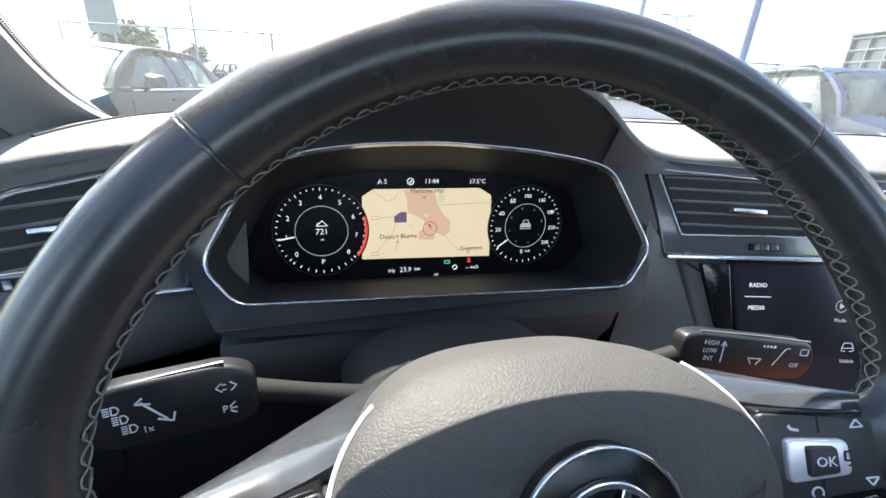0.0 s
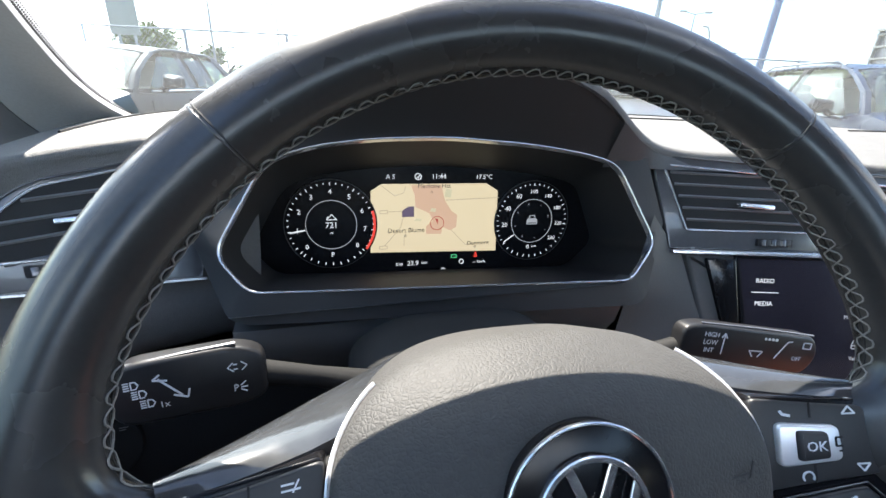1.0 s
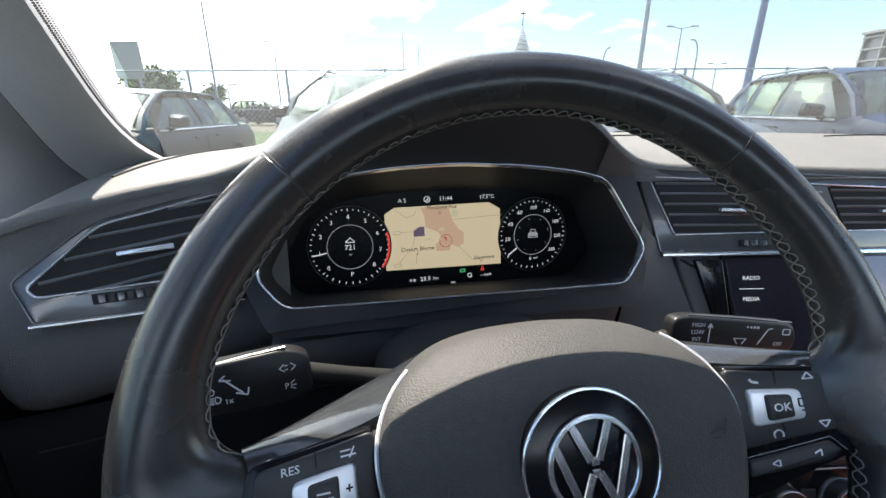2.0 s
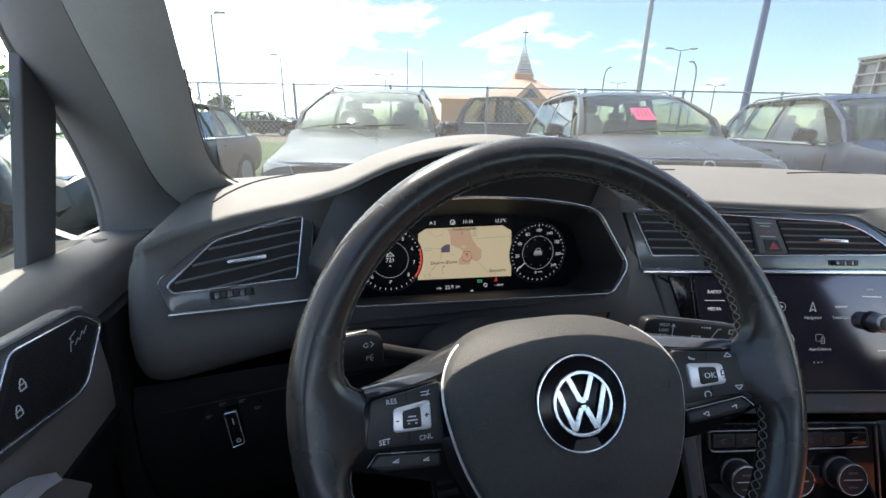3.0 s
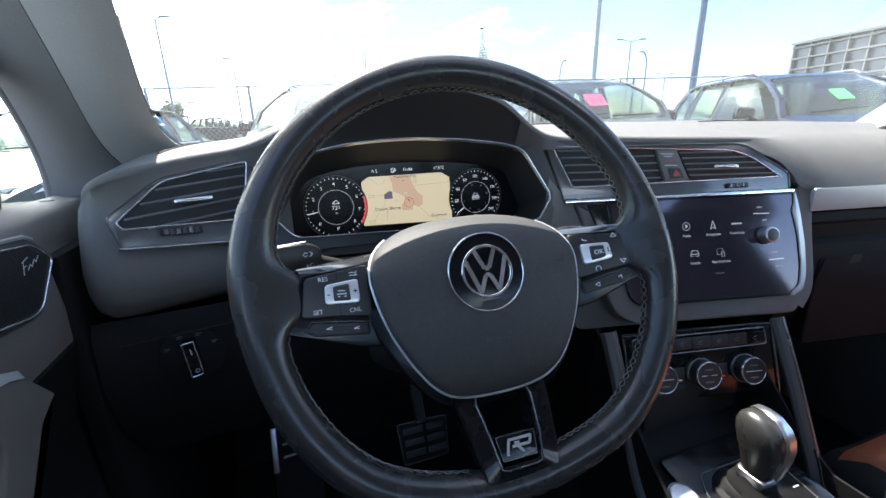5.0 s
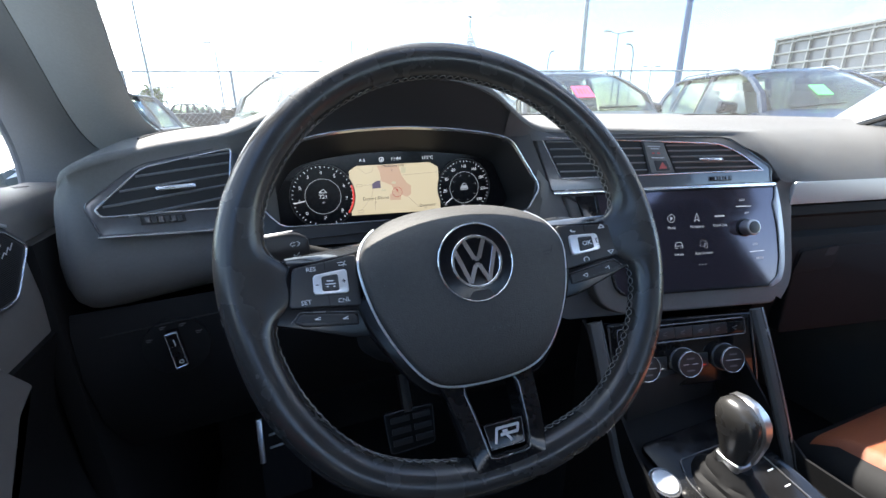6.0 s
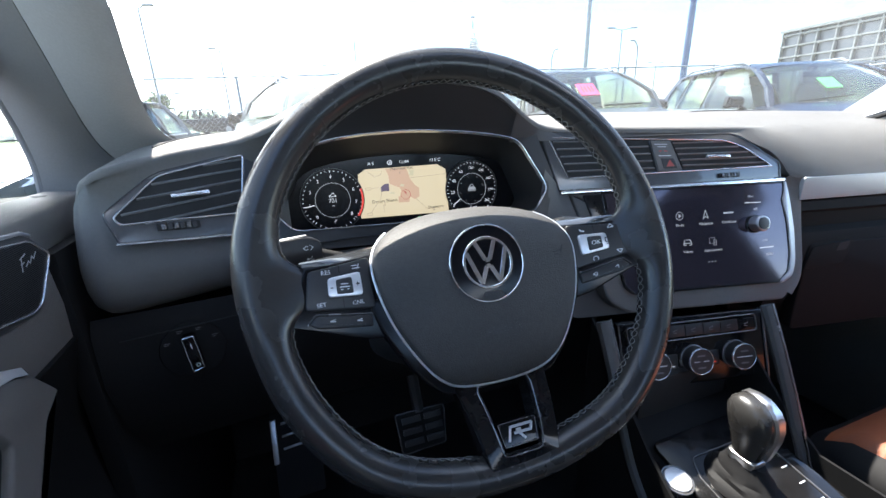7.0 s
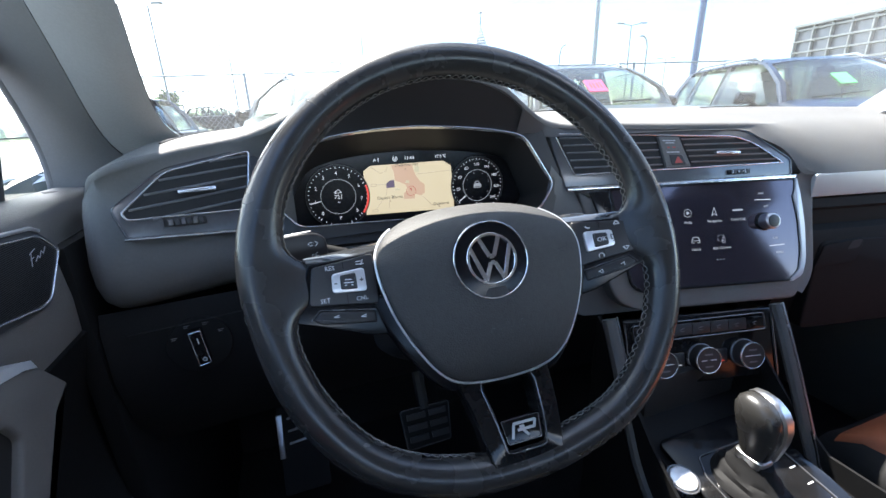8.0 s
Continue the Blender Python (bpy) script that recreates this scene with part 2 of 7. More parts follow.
M_CABINSEAT = surface("car_seat_cloth", (0.24, 0.23, 0.20), 0.85, vary=0.25, wear_size=0.15)
M_LAMP = surface("headlamp_lens", (0.42, 0.44, 0.46), 0.08, vary=0.3, wear_size=0.05, coat=0.5)
M_PINK = surface("pink_price_card", (0.85, 0.08, 0.20), 0.6, vary=0.05)
M_GREENCARD = surface("green_price_card", (0.16, 0.72, 0.20), 0.6, vary=0.05)
M_BRICK = surface("orange_brick", (0.68, 0.36, 0.20), 0.85, vary=0.12, grain=0.4, grain_size=0.05, wear_size=2.0)
M_ROOFTILE = surface("terracotta_roof", (0.66, 0.42, 0.29), 0.8, vary=0.15, grain=0.5, grain_size=0.2, wear_size=2.0)
M_SPIRE = surface("pale_spire_metal", (0.75, 0.76, 0.75), 0.5, vary=0.08, wear_size=0.8)
M_CONCRETE = surface("pale_concrete", (0.28, 0.28, 0.27), 0.85, vary=0.1, grain=0.3, grain_size=0.02, wear_size=1.5)
M_BLDGLASS = surface("office_glass", (0.07, 0.085, 0.10), 0.12, vary=0.3, wear_size=4.0)
M_WHITE = surface("white_sign_panel", (0.34, 0.35, 0.34), 0.6, vary=0.06)
M_LEAF = surface("summer_leaf", (0.12, 0.17, 0.045), 0.7, vary=0.35, wear_size=0.5)
M_BARK = surface("bark", (0.10, 0.08, 0.06), 0.9, vary=0.3, grain=0.6, grain_size=0.02)
M_HILL = surface("distant_prairie", (0.20, 0.21, 0.12), 0.95, vary=0.2, wear_size=30)

# ---- mesh tools ----
def smooth(me, angle=35):
    for f in me.polygons:
        f.use_smooth = True
    bm = bmesh.new()
    bm.from_mesh(me)
    lim = radians(angle)
    for e in bm.edges:
        e.smooth = e.calc_face_angle(3.2) < lim if len(e.link_faces) == 2 else True
    bm.to_mesh(me)
    bm.free()


def part(name, bm, material, parent=None, label="", angle=35):
    """Link a bmesh as one mesh object under a thing or a part."""
    bmesh.ops.recalc_face_normals(bm, faces=bm.faces[:])
    me = bpy.data.meshes.new(name)
    bm.to_mesh(me)
    bm.free()
    smooth(me, angle)
    me.materials.append(material)
    ob = new(name, me)
    if parent:
        ob.parent = parent
        ob.matrix_parent_inverse = parent.matrix_basis.inverted()
    return tagged(ob, label)


def thing(name, label, category, at=(0, 0, 0), group="", kind=""):
    ob = new(name)
    ob.empty_display_size = 0.05
    ob.location = at
    return tagged(ob, label, category, group, kind)


def solid(name, bm, material, label, category, group="", kind=""):
    return tagged(part(name, bm, material), label, category, group, kind)


def axes(o, ex, ey, ez):
    ex, ey, ez = Vector(ex), Vector(ey), Vector(ez)
    return Matrix(((ex.x, ey.x, ez.x, o[0]), (ex.y, ey.y, ez.y, o[1]), (ex.z, ey.z, ez.z, o[2]), (0, 0, 0, 1)))


def facing(o, a, b):
    """Panel frame on the plane y = oy + a(x-ox) + b(z-oz): local x to the right, y up the panel, z out towards the driver."""
    ex = Vector((1, a, 0)).normalized()
    n = Vector((a, -1, b)).normalized()
    ey = n.cross(ex).normalized()
    return axes(o, ex, ey, n)


def rounded(pts, r, steps=4):
    """Round the corners of a polygon; r is a number or one for each corner."""
    n, res = len(pts), []
    for i in range(n):
        p0, p, p1 = Vector(pts[i - 1]), Vector(pts[i]), Vector(pts[(i + 1) % n])
        rad = r[i] if isinstance(r, (list, tuple)) else r
        a, b = p0 - p, p1 - p
        d = min(rad, a.length * 0.45, b.length * 0.45)
        if d < 1e-6:
            res.append(tuple(p))
            continue
        s, e = p + a.normalized() * d, p + b.normalized() * d
        for k in range(steps + 1):
            t = k / steps
            q = s * (1 - t) ** 2 + p * 2 * t * (1 - t) + e * t ** 2
            res.append(tuple(q))
    return res


def area2(pts):
    return sum(pts[i - 1][0] * pts[i][1] - pts[i][0] * pts[i - 1][1] for i in range(len(pts)))


def inset(pts, d):
    """Move every side of a polygon inwards by d."""
    sgn = 1 if area2(pts) > 0 else -1
    res, n = [], len(pts)
    for i in range(n):
        p0, p, p1 = Vector(pts[i - 1]), Vector(pts[i]), Vector(pts[(i + 1) % n])
        a, b = (p - p0), (p1 - p)
        if a.length < 1e-9 or b.length < 1e-9:
            res.append(tuple(p))
            continue
        a.normalize(); b.normalize()
        na, nb = Vector((-a.y, a.x)) * sgn, Vector((-b.y, b.x)) * sgn
        m = na + nb
        m = m / max(m.length_squared, 0.3) * 2
        res.append(tuple(p + m * d))
    return res


def rings(bm, loops, M=None, closed=True, cap0=True, cap1=True):
    """Skin a stack of loops of equal length, each a list of 3D points."""
    M = M or Matrix()
    vs = [[bm.verts.new(M @ Vector(p)) for p in lp] for lp in loops]
    for a, b in zip(vs, vs[1:]):
        n = len(a)
        for i in range(n if closed else n - 1):
            j = (i + 1) % n
            try:
                bm.faces.new((a[i], a[j], b[j], b[i]))
            except ValueError:
                pass
    if closed:
        if cap0:
            bm.faces.new(vs[0][::-1])
        if cap1:
            bm.faces.new(vs[-1])
    return vs


def plate(pts, h0, h1, M=None, bevel=0.0, bm=None, dome=0.0):
    """Extrude a polygon from h0 to h1 in the frame M, with a rounded upper edge."""
    bm = bm or bmesh.new()
    lp = [[(x, y, h0) for x, y in pts]]
    if bevel:
        for k in range(4):
            a = k / 3 * math.pi / 2
            q = inset(pts, bevel * (1 - math.cos(a)))
            lp.append([(x, y, h1 - bevel + bevel * math.sin(a)) for x, y in q])
    else:
        lp.append([(x, y, h1) for x, y in pts])
    rings(bm, lp, M)
    return bm


def ring_plate(outer, width, h0, h1, M=None, bm=None, bevel=0.0006):
    """A frame that follows a polygon: from outer, width inwards."""
    bm = bm or bmesh.new()
    inn = inset(outer, width)
    b0, b1 = inset(outer, bevel), inset(outer, width - bevel)
    loops = [[(x, y, h0) for x, y in outer], [(x, y, h1 - bevel) for x, y in outer], [(x, y, h1) for x, y in b0],
             [(x, y, h1) for x, y in b1], [(x, y, h1 - bevel) for x, y in inn], [(x, y, h0) for x, y in inn]]
    loops.append(loops[0])
    rings(bm, loops, M, cap0=False, cap1=False)
    bmesh.ops.remove_doubles(bm, verts=bm.verts[:], dist=1e-7)
    return bm


def tube(path, radius, sides=8, closed=False, bm=None, M=None, flat=1.0):
    """Sweep a round section along a path; radius is a number or one a point."""
    bm = bm or bmesh.new()
    P = [Vector(p) for p in path]
    n = len(P)
    loops, prev = [], None
    for i in range(n):
        if closed:
            t = P[(i + 1) % n] - P[i - 1]
        else:
            t = P[min(i + 1, n - 1)] - P[max(i - 1, 0)]
        t.normalize()
        if prev is None:
            ref = Vector((0, 0, 1)) if abs(t.z) < 0.9 else Vector((1, 0, 0))
            u = t.cross(ref).normalized()
        else:
            u = (prev - t * prev.dot(t)).normalized()
        prev = u
        v = t.cross(u)
        r = radius[i] if isinstance(radius, (list, tuple)) else radius
        loops.append([P[i] + (u * math.cos(2 * math.pi * k / sides) + v * flat * math.sin(2 * math.pi * k / sides)) * r for k in range(sides)])
    if closed:
        loops.append(loops[0])
        rings(bm, loops, M, cap0=False, cap1=False)
        bmesh.ops.remove_doubles(bm, verts=bm.verts[:], dist=1e-7)
    else:
        rings(bm, loops, M)
    return bm


def rod(a, b, r, sides=8, bm=None, r1=None):
    return tube([a, b], [r, r if r1 is None else r1], sides, bm=bm)


def box(x0, x1, y0, y1, z0, z1, bevel=0.0, M=None, bm=None):
    own = bm is None
    b = bmesh.new()
    M = M or Matrix()
    v = [b.verts.new((x, y, z)) for z in (z0, z1) for y in (y0, y1) for x in (x0, x1)]
    for f in ((0, 2, 3, 1), (4, 5, 7, 6), (0, 1, 5, 4), (2, 6, 7, 3), (0, 4, 6, 2), (1, 3, 7, 5)):
        b.faces.new([v[i] for i in f])
    if bevel:
        bmesh.ops.bevel(b, geom=b.edges[:], offset=bevel, segments=2, profile=0.7, affect='EDGES')
    bmesh.ops.transform(b, matrix=M, verts=b.verts[:])
    if own:
        return b
    merge(bm, b)
    return bm


def merge(bm, other):
    me = bpy.data.meshes.new("tmp")
    other.to_mesh(me)
    other.free()
    bm.from_mesh(me)
    bpy.data.meshes.remove(me)
    return bm


def disc(r, h0, h1, M=None, sides=32, bevel=0.0, bm=None, c=(0, 0)):
    pts = [(c[0] + r * math.cos(2 * math.pi * k / sides), c[1] + r * math.sin(2 * math.pi * k / sides)) for k in range(sides)]
    return plate(pts, h0, h1, M, bevel, bm)


def annulus(r, w, h0, h1, M=None, sides=40, bm=None, c=(0, 0)):
    pts = [(c[0] + r * math.cos(2 * math.pi * k / sides), c[1] + r * math.sin(2 * math.pi * k / sides)) for k in range(sides)]
    return ring_plate(pts, w, h0, h1, M, bm, bevel=min(0.0004, w * 0.3))


def lettering(body, size, M, material, parent, x=0.0, y=0.0, h=0.0, name="lettering", align='CENTER', label=""):
    cu = bpy.data.curves.new("text", 'FONT')
    cu.body, cu.size, cu.extrude, cu.resolution_u = body, size, 0.00012, 2
    cu.align_x, cu.align_y = align, 'CENTER'
    tmp = bpy.data.objects.new("text", cu)
    me = bpy.data.meshes.new_from_object(tmp)
    bpy.data.objects.remove(tmp)
    bm = bmesh.new()
    bm.from_mesh(me)
    bpy.data.meshes.remove(me)
    bmesh.ops.transform(bm, matrix=M @ Matrix.Translation((x, y, h)), verts=bm.verts[:])
    return part(name, bm, material, parent, label)


def bar(x0, y0, x1, y1, w, h, M, bm=None):
    """A printed stroke lying on a panel."""
    bm = bm or bmesh.new()
    d = Vector((x1 - x0, y1 - y0))
    n = Vector((-d.y, d.x)).normalized() * (w / 2)
    pts = [(x0 + n.x, y0 + n.y), (x1 + n.x, y1 + n.y), (x1 - n.x, y1 - n.y), (x0 - n.x, y0 - n.y)]
    return plate(pts, h - 0.0002, h + 0.0001, M, bm=bm)


def strokes(lines, w, h, M):
    bm = bmesh.new()
    for x0, y0, x1, y1 in lines:
        bar(x0, y0, x1, y1, w, h, M, bm)
    return bm


def catmull(pts, steps=8, closed=False):
    P = [Vector(p) for p in pts]
    n, out = len(P), []
    for i in range(n if closed else n - 1):
        if closed:
            p0, p1, p2, p3 = P[i - 1], P[i], P[(i + 1) % n], P[(i + 2) % n]
        else:
            p0, p1, p2, p3 = P[max(i - 1, 0)], P[i], P[i + 1], P[min(i + 2, n - 1)]
        for k in range(steps):
            t = k / steps
            out.append(0.5 * (2 * p1 + (p2 - p0) * t + (2 * p0 - 5 * p1 + 4 * p2 - p3) * t * t + (3 * p1 - p0 - 3 * p2 + p3) * t ** 3))
    if not closed:
        out.append(P[-1])
    return out


def lerp(table, x):
    if x <= table[0][0]:
        return table[0][1]
    n = len(table)
    for i in range(n - 1):
        (a, va), (b, vb) = table[i], table[i + 1]
        if x <= b:
            d = (vb - va) / (b - a)
            m0 = d if i == 0 else ((va - table[i - 1][1]) / (a - table[i - 1][0]) + d) / 2
            m1 = d if i == n - 2 else (d + (table[i + 2][1] - vb) / (table[i + 2][0] - b)) / 2
            t, h = (x - a) / (b - a), b - a
            return va * (1 + 2 * t) * (1 - t) ** 2 + m0 * h * t * (1 - t) ** 2 + vb * t * t * (3 - 2 * t) + m1 * h * t * t * (t - 1)
    return table[-1][1]


def sheet(fn, us, vs, bm=None, thick=0.0):
    """A surface from fn(u, v) over a grid."""
    bm = bm or bmesh.new()
    grid = [[bm.verts.new(fn(u, v)) for v in vs] for u in us]
    for a, b in zip(grid, grid[1:]):
        for j in range(len(vs) - 1):
            bm.faces.new((a[j], a[j + 1], b[j + 1], b[j]))
    if thick:
        bmesh.ops.recalc_face_normals(bm, faces=bm.faces[:])
        bmesh.ops.solidify(bm, geom=bm.faces[:], thickness=thick)
    return bm


def steps_of(a, b, n):
    return [a + (b - a) * i / n for i in range(n + 1)]

# ---- cabin shell ----
WHEEL = axes((-0.0048, 0.0005, 1.0577), (0.99744, -0.07150, 0), (0.03096, 0.43192, 0.90138), (-0.06445, -0.89907, 0.43303))   # the rim
HUB = WHEEL @ Matrix.Translation((0.005, -0.006, -0.004)) @ Matrix.Rotation(radians(2.15), 4, 'Z')   # the wheel stands turned a little
STACK = facing((0.2, 0.21, 1.06), -0.21, 0.33)
VENT = facing((-0.305, 0.2, 1.083), 0.41, 0.4)
CLUST = facing((0.0145, 0.193, 1.05), 0.0, 0.55)
MID = 0.365    # the car's centre line
solid("floor", box(-0.50, 1.15, -1.6, 0.75, 0.36, 0.40, 0.004), M_CARPET, "dark cabin floor carpet", "car floor", kind="structure")
bm = sheet(lambda u, v: Vector((u, 0.62 + 0.10 * math.sin(v * 3.1), 0.38 + v * 0.70)), steps_of(-0.48, 1.15, 8), steps_of(0, 1, 8), thick=0.01)
solid("bulkhead", bm, M_CARPET, "dark padded bulkhead under the dashboard", "bulkhead", kind="structure")


def skew(x):
    """The cabin's cross axis runs slightly rearwards to the right."""
    return -0.18 * (x + 0.335)


def screen_edge(v):
    """Half-width, depth and height of the windscreen's side edge at v from base to top."""
    return (0.70 - 0.115 * v - 0.02 * v * v, 0.615 - 0.66 * v, 1.105 + 0.435 * v + 0.02 * math.sin(math.pi * v))


def screen_point(u, v):
    hw, y, z = screen_edge(v)
    x = MID + u * hw
    return Vector((x, y + skew(x) + 0.10 * (1 - u * u), z + 0.015 * (1 - u * u)))


def turned_to(ob, p):
    """Turn a sheet's faces towards p."""
    f = ob.data.polygons[len(ob.data.polygons) // 2]
    if f.normal.dot(Vector(p) - f.center) < 0:
        ob.data.flip_normals()


windscreen = solid("windscreen", sheet(screen_point, steps_of(-1, 1, 20), steps_of(0, 1, 12)), M_GLASS, "slightly dusty curved windscreen glass", "windscreen")
windscreen.visible_shadow = False
turned_to(windscreen, (0.2, -0.3, 1.1))
# roof
bm = sheet(lambda u, v: Vector((MID + u * 0.565, -0.05 - 1.5 * v + skew(MID + u * 0.565), 1.545 + 0.055 * (1 - u * u) * (0.5 + v * 0.3) + 0.02 * math.sin(v * 2))), steps_of(-1, 1, 12), steps_of(0, 1, 10), thick=0.03)
solid("ceiling", bm, M_HEADLINER, "pale grey cloth headliner", "headliner", kind="structure")


def trim_edge(v):
    """Inner edge of the left pillar trim, flaring into the dashboard at its foot."""
    return Vector((-0.3295 + 0.2738 * v - 0.1656 * v * v + 0.3968 * math.exp(-(v + 0.06) / 0.05), 0.4797 - 0.9583 * v + 0.3175 * v * v, 1.103 + 0.435 * v + 0.02 * math.sin(math.pi * v)))


# front edge of the driver's side window, by height
FRAME_Y = [(1.05, 0.410), (1.10, 0.422), (1.13, 0.421), (1.162, 0.412), (1.19, 0.400), (1.222, 0.381), (1.25, 0.358), (1.279, 0.333), (1.33, 0.299), (1.40, 0.22), (1.46, 0.12), (1.52, -0.02), (1.56, -0.15)]
FRAME_X = [(1.05, -0.440), (1.276, -0.440), (1.33, -0.432), (1.45, -0.395), (1.56, -0.36)]


def a_pillar(side):
    """Inner trim of a windscreen pillar, from the dashboard's end to the roof, and the door frame beside it."""
    trim, frame_loops = [], []
    for v in [-0.06, 0.0, 0.015, 0.03, 0.045, 0.06, 0.08, 0.10, 0.13, 0.16] + steps_of(0.20, 1.03, 18):
        hw, y, z = screen_edge(v)
        e = Vector((MID + side * hw, y + skew(MID + side * hw), z))
        wid = 0.085 + 0.03 * (1 - v) ** 2
        a = e + Vector((-side * 0.012, -0.004, -0.002))
        b = e + Vector((side * 0.010, -wid * 0.55, -0.035))
        c = e + Vector((side * 0.055, -wid * 1.25, -0.055))
        d = e + Vector((side * 0.085, -wid * 0.7, 0.0))
        t = trim_edge(max(v, 0.0))
        if side > 0:
            x = 2 * MID - t.x - 0.11
            a = Vector((x, t.y + skew(x) - skew(t.x), t.z if v >= 0 else z))
            c = a + Vector((0.10, -0.06, -0.03))
            b = a.lerp(c, 0.52) + Vector((-0.006, -0.006, -0.003))
            d = c + Vector((0.03, 0.06, 0.0))
        if side < 0:
            a = t
            if v < 0:
                a.z = z
            zz = max(z - 0.02, 1.05)
            c = Vector((lerp(FRAME_X, zz), lerp(FRAME_Y, zz), zz))
            b = a.lerp(c, 0.52) + Vector((0.006, -0.006, -0.003))
            d = c + Vector((-0.022, 0.066, 0.005))
        f = e + Vector((side * 0.04, 0.02, 0.012))
        m = a.lerp(b, 0.5) + Vector((-side * 0.005, -0.007, -0.003))
        n = (c - a).normalized()
        trim.append([a, a.lerp(m, 0.6), m, b.lerp(m, 0.35) + Vector((-side * 0.001, -0.002, 0)), b, b + Vector((side * 0.002, 0.010, 0.004)), f])
        g = b + n * 0.0012
        b2 = g.lerp(c, 0.5) + Vector((-side * 0.006, -0.006, 0))
        frame_loops.append([g + Vector((side * 0.002, 0.010, 0.004)), g, g.lerp(b2, 0.3) + Vector((-side * 0.002, -0.002, 0)), b2, b2.lerp(c, 0.6), c, c.lerp(d, 0.1), d, f + Vector((side * 0.01, 0.0, 0))])
    out = []
    for loops in (trim, frame_loops):
        bm = bmesh.new()
        rings(bm, loops)
        out.append(bm)
    return out


for side, name in ((-1, "wall_pillar_left"), (1, "wall_pillar_right")):
    shape, frame_shape = a_pillar(side)
    pillar = solid(name, shape, M_PILLAR, "grey textured windscreen pillar trim", "car pillar", kind="structure")
    if side > 0:
        part("edge_seal", tube([(2 * MID - trim_edge(v).x - 0.112, trim_edge(v).y + skew(2 * MID - trim_edge(v).x) - skew(trim_edge(v).x) - 0.002, trim_edge(v).z) for v in steps_of(0.0, 1.0, 20)], 0.004, 6), M_DARK, pillar, "dark edge seal")
    part("frame_trim", frame_shape, M_DOORFRAME, pillar, "dark grey door frame beside the pillar")
# black dotted band on the glass along the left pillar
bm = bmesh.new()
for i in range(110):
    v = 0.05 + i * 0.0024
    for k in range(3):
        c = trim_edge(v) + Vector((-0.003 + 0.0022 * k, 0.012, 0.004))
        bmesh.ops.create_circle(bm, cap_ends=True, radius=0.0011 - 0.0003 * k, segments=6, matrix=Matrix.Translation(c) @ Euler((radians(60), 0, 0)).to_matrix().to_4x4())
part("frit_dots", bm, M_FRIT, windscreen, "black dotted border")
solid("wall_kick_left", box(-0.365, -0.345, 0.19, 0.75, 0.38, 1.05, 0.004), M_LOWER, "black footwell side panel", "footwell panel", kind="structure")
# scuttle and bonnet in front of the windscreen
bm = sheet(lambda u, v: Vector((MID + u * 0.80, 0.42 + 0.38 * v + skew(MID + u * 0.80) + 0.09 * (1 - u * u), 1.075 - 0.02 * v)), steps_of(-1, 1, 10), steps_of(0, 1, 3), thick=0.01)
solid("wall_scuttle", bm, M_PLASTIC, "black scuttle panel below the windscreen", "scuttle", kind="structure")
bm = sheet(lambda u, v: Vector((MID + u * 0.84, 0.72 + 1.10 * v + skew(MID + u * 0.84) + 0.09 * (1 - u * u), 1.045 - 0.12 * v - 0.10 * v ** 4 - 0.05 * u ** 4 - 0.03 * v * u * u)), steps_of(-1, 1, 12), steps_of(0, 1, 8), thick=0.01)
solid("bonnet", bm, M_PIANO, "gloss black bonnet sloping ahead of the windscreen", "car bonnet", kind="structure")

# ---- steering wheel ----
wheel = thing("steering_wheel", "black leather steering wheel with pale cross-stitching and chrome trim", "steering wheel", (0, 0, 1.05))
RIM_H = -0.012


RIM_R = [(0, 0.1660), (20, 0.1640), (40, 0.1628), (150, 0.1628), (170, 0.1632), (195, 0.1610), (215, 0.1650), (235, 0.1685), (255, 0.1640), (272, 0.1610), (290, 0.1625), (309, 0.1690), (330, 0.1690), (345, 0.1675), (360, 0.1660)]
# inner edge of the leather where it flares into the side spokes, by the angle above the spoke
FLARE = [(-24, 0.0), (-16, 0.0006), (-12, 0.003), (-9, 0.010), (-6.5, 0.024), (-4, 0.030), (3, 0.030), (5, 0.024), (7, 0.0125), (9.5, 0.0065), (14, 0.0030), (20, 0.0010), (28, 0.0)]
TUBE = 0.0137


def rim_point(a):
    r = lerp(RIM_R, math.degrees(a) % 360)
    return Vector((r * math.cos(a), r * math.sin(a), RIM_H))


def flare(a):
    d = math.degrees(a) % 360
    rel = 182.15 - d if 90 < d < 270 else (d + 180) % 360 - 180 - 2.15
    return max(0.0, lerp(FLARE, rel))


def rim_skin(a, phi, lift=0.0):
    """Point on the leather at angle a round the wheel and phi round the section (0 outwards, pi/2 towards the driver)."""
    c = rim_point(a)
    rad = Vector((math.cos(a), math.sin(a), 0))
    r = TUBE + lift
    u, w = r * math.cos(phi), r * math.sin(phi) * 1.04
    e = flare(a)
    if u < 0 and e > 0:
        k = -u / r
        w = w * (1 - 0.45 * min(1, e / 0.02) * k) - 0.40 * e * k
        u -= e * k
    return c + rad * u + Vector((0, 0, w))


def closed_skin(angles, sides):
    bm = bmesh.new()
    loops = [[rim_skin(a, 2 * math.pi * k / sides) for k in range(sides)] for a in angles]
    loops.append(loops[0])
    rings(bm, loops, WHEEL, cap0=False, cap1=False)
    bmesh.ops.remove_doubles(bm, verts=bm.verts[:], dist=1e-7)
    return bm


rim = part("rim", closed_skin([radians(1.5 * k) for k in range(240)], 28), M_LEATHER, wheel, "worn black leather rim", 70)
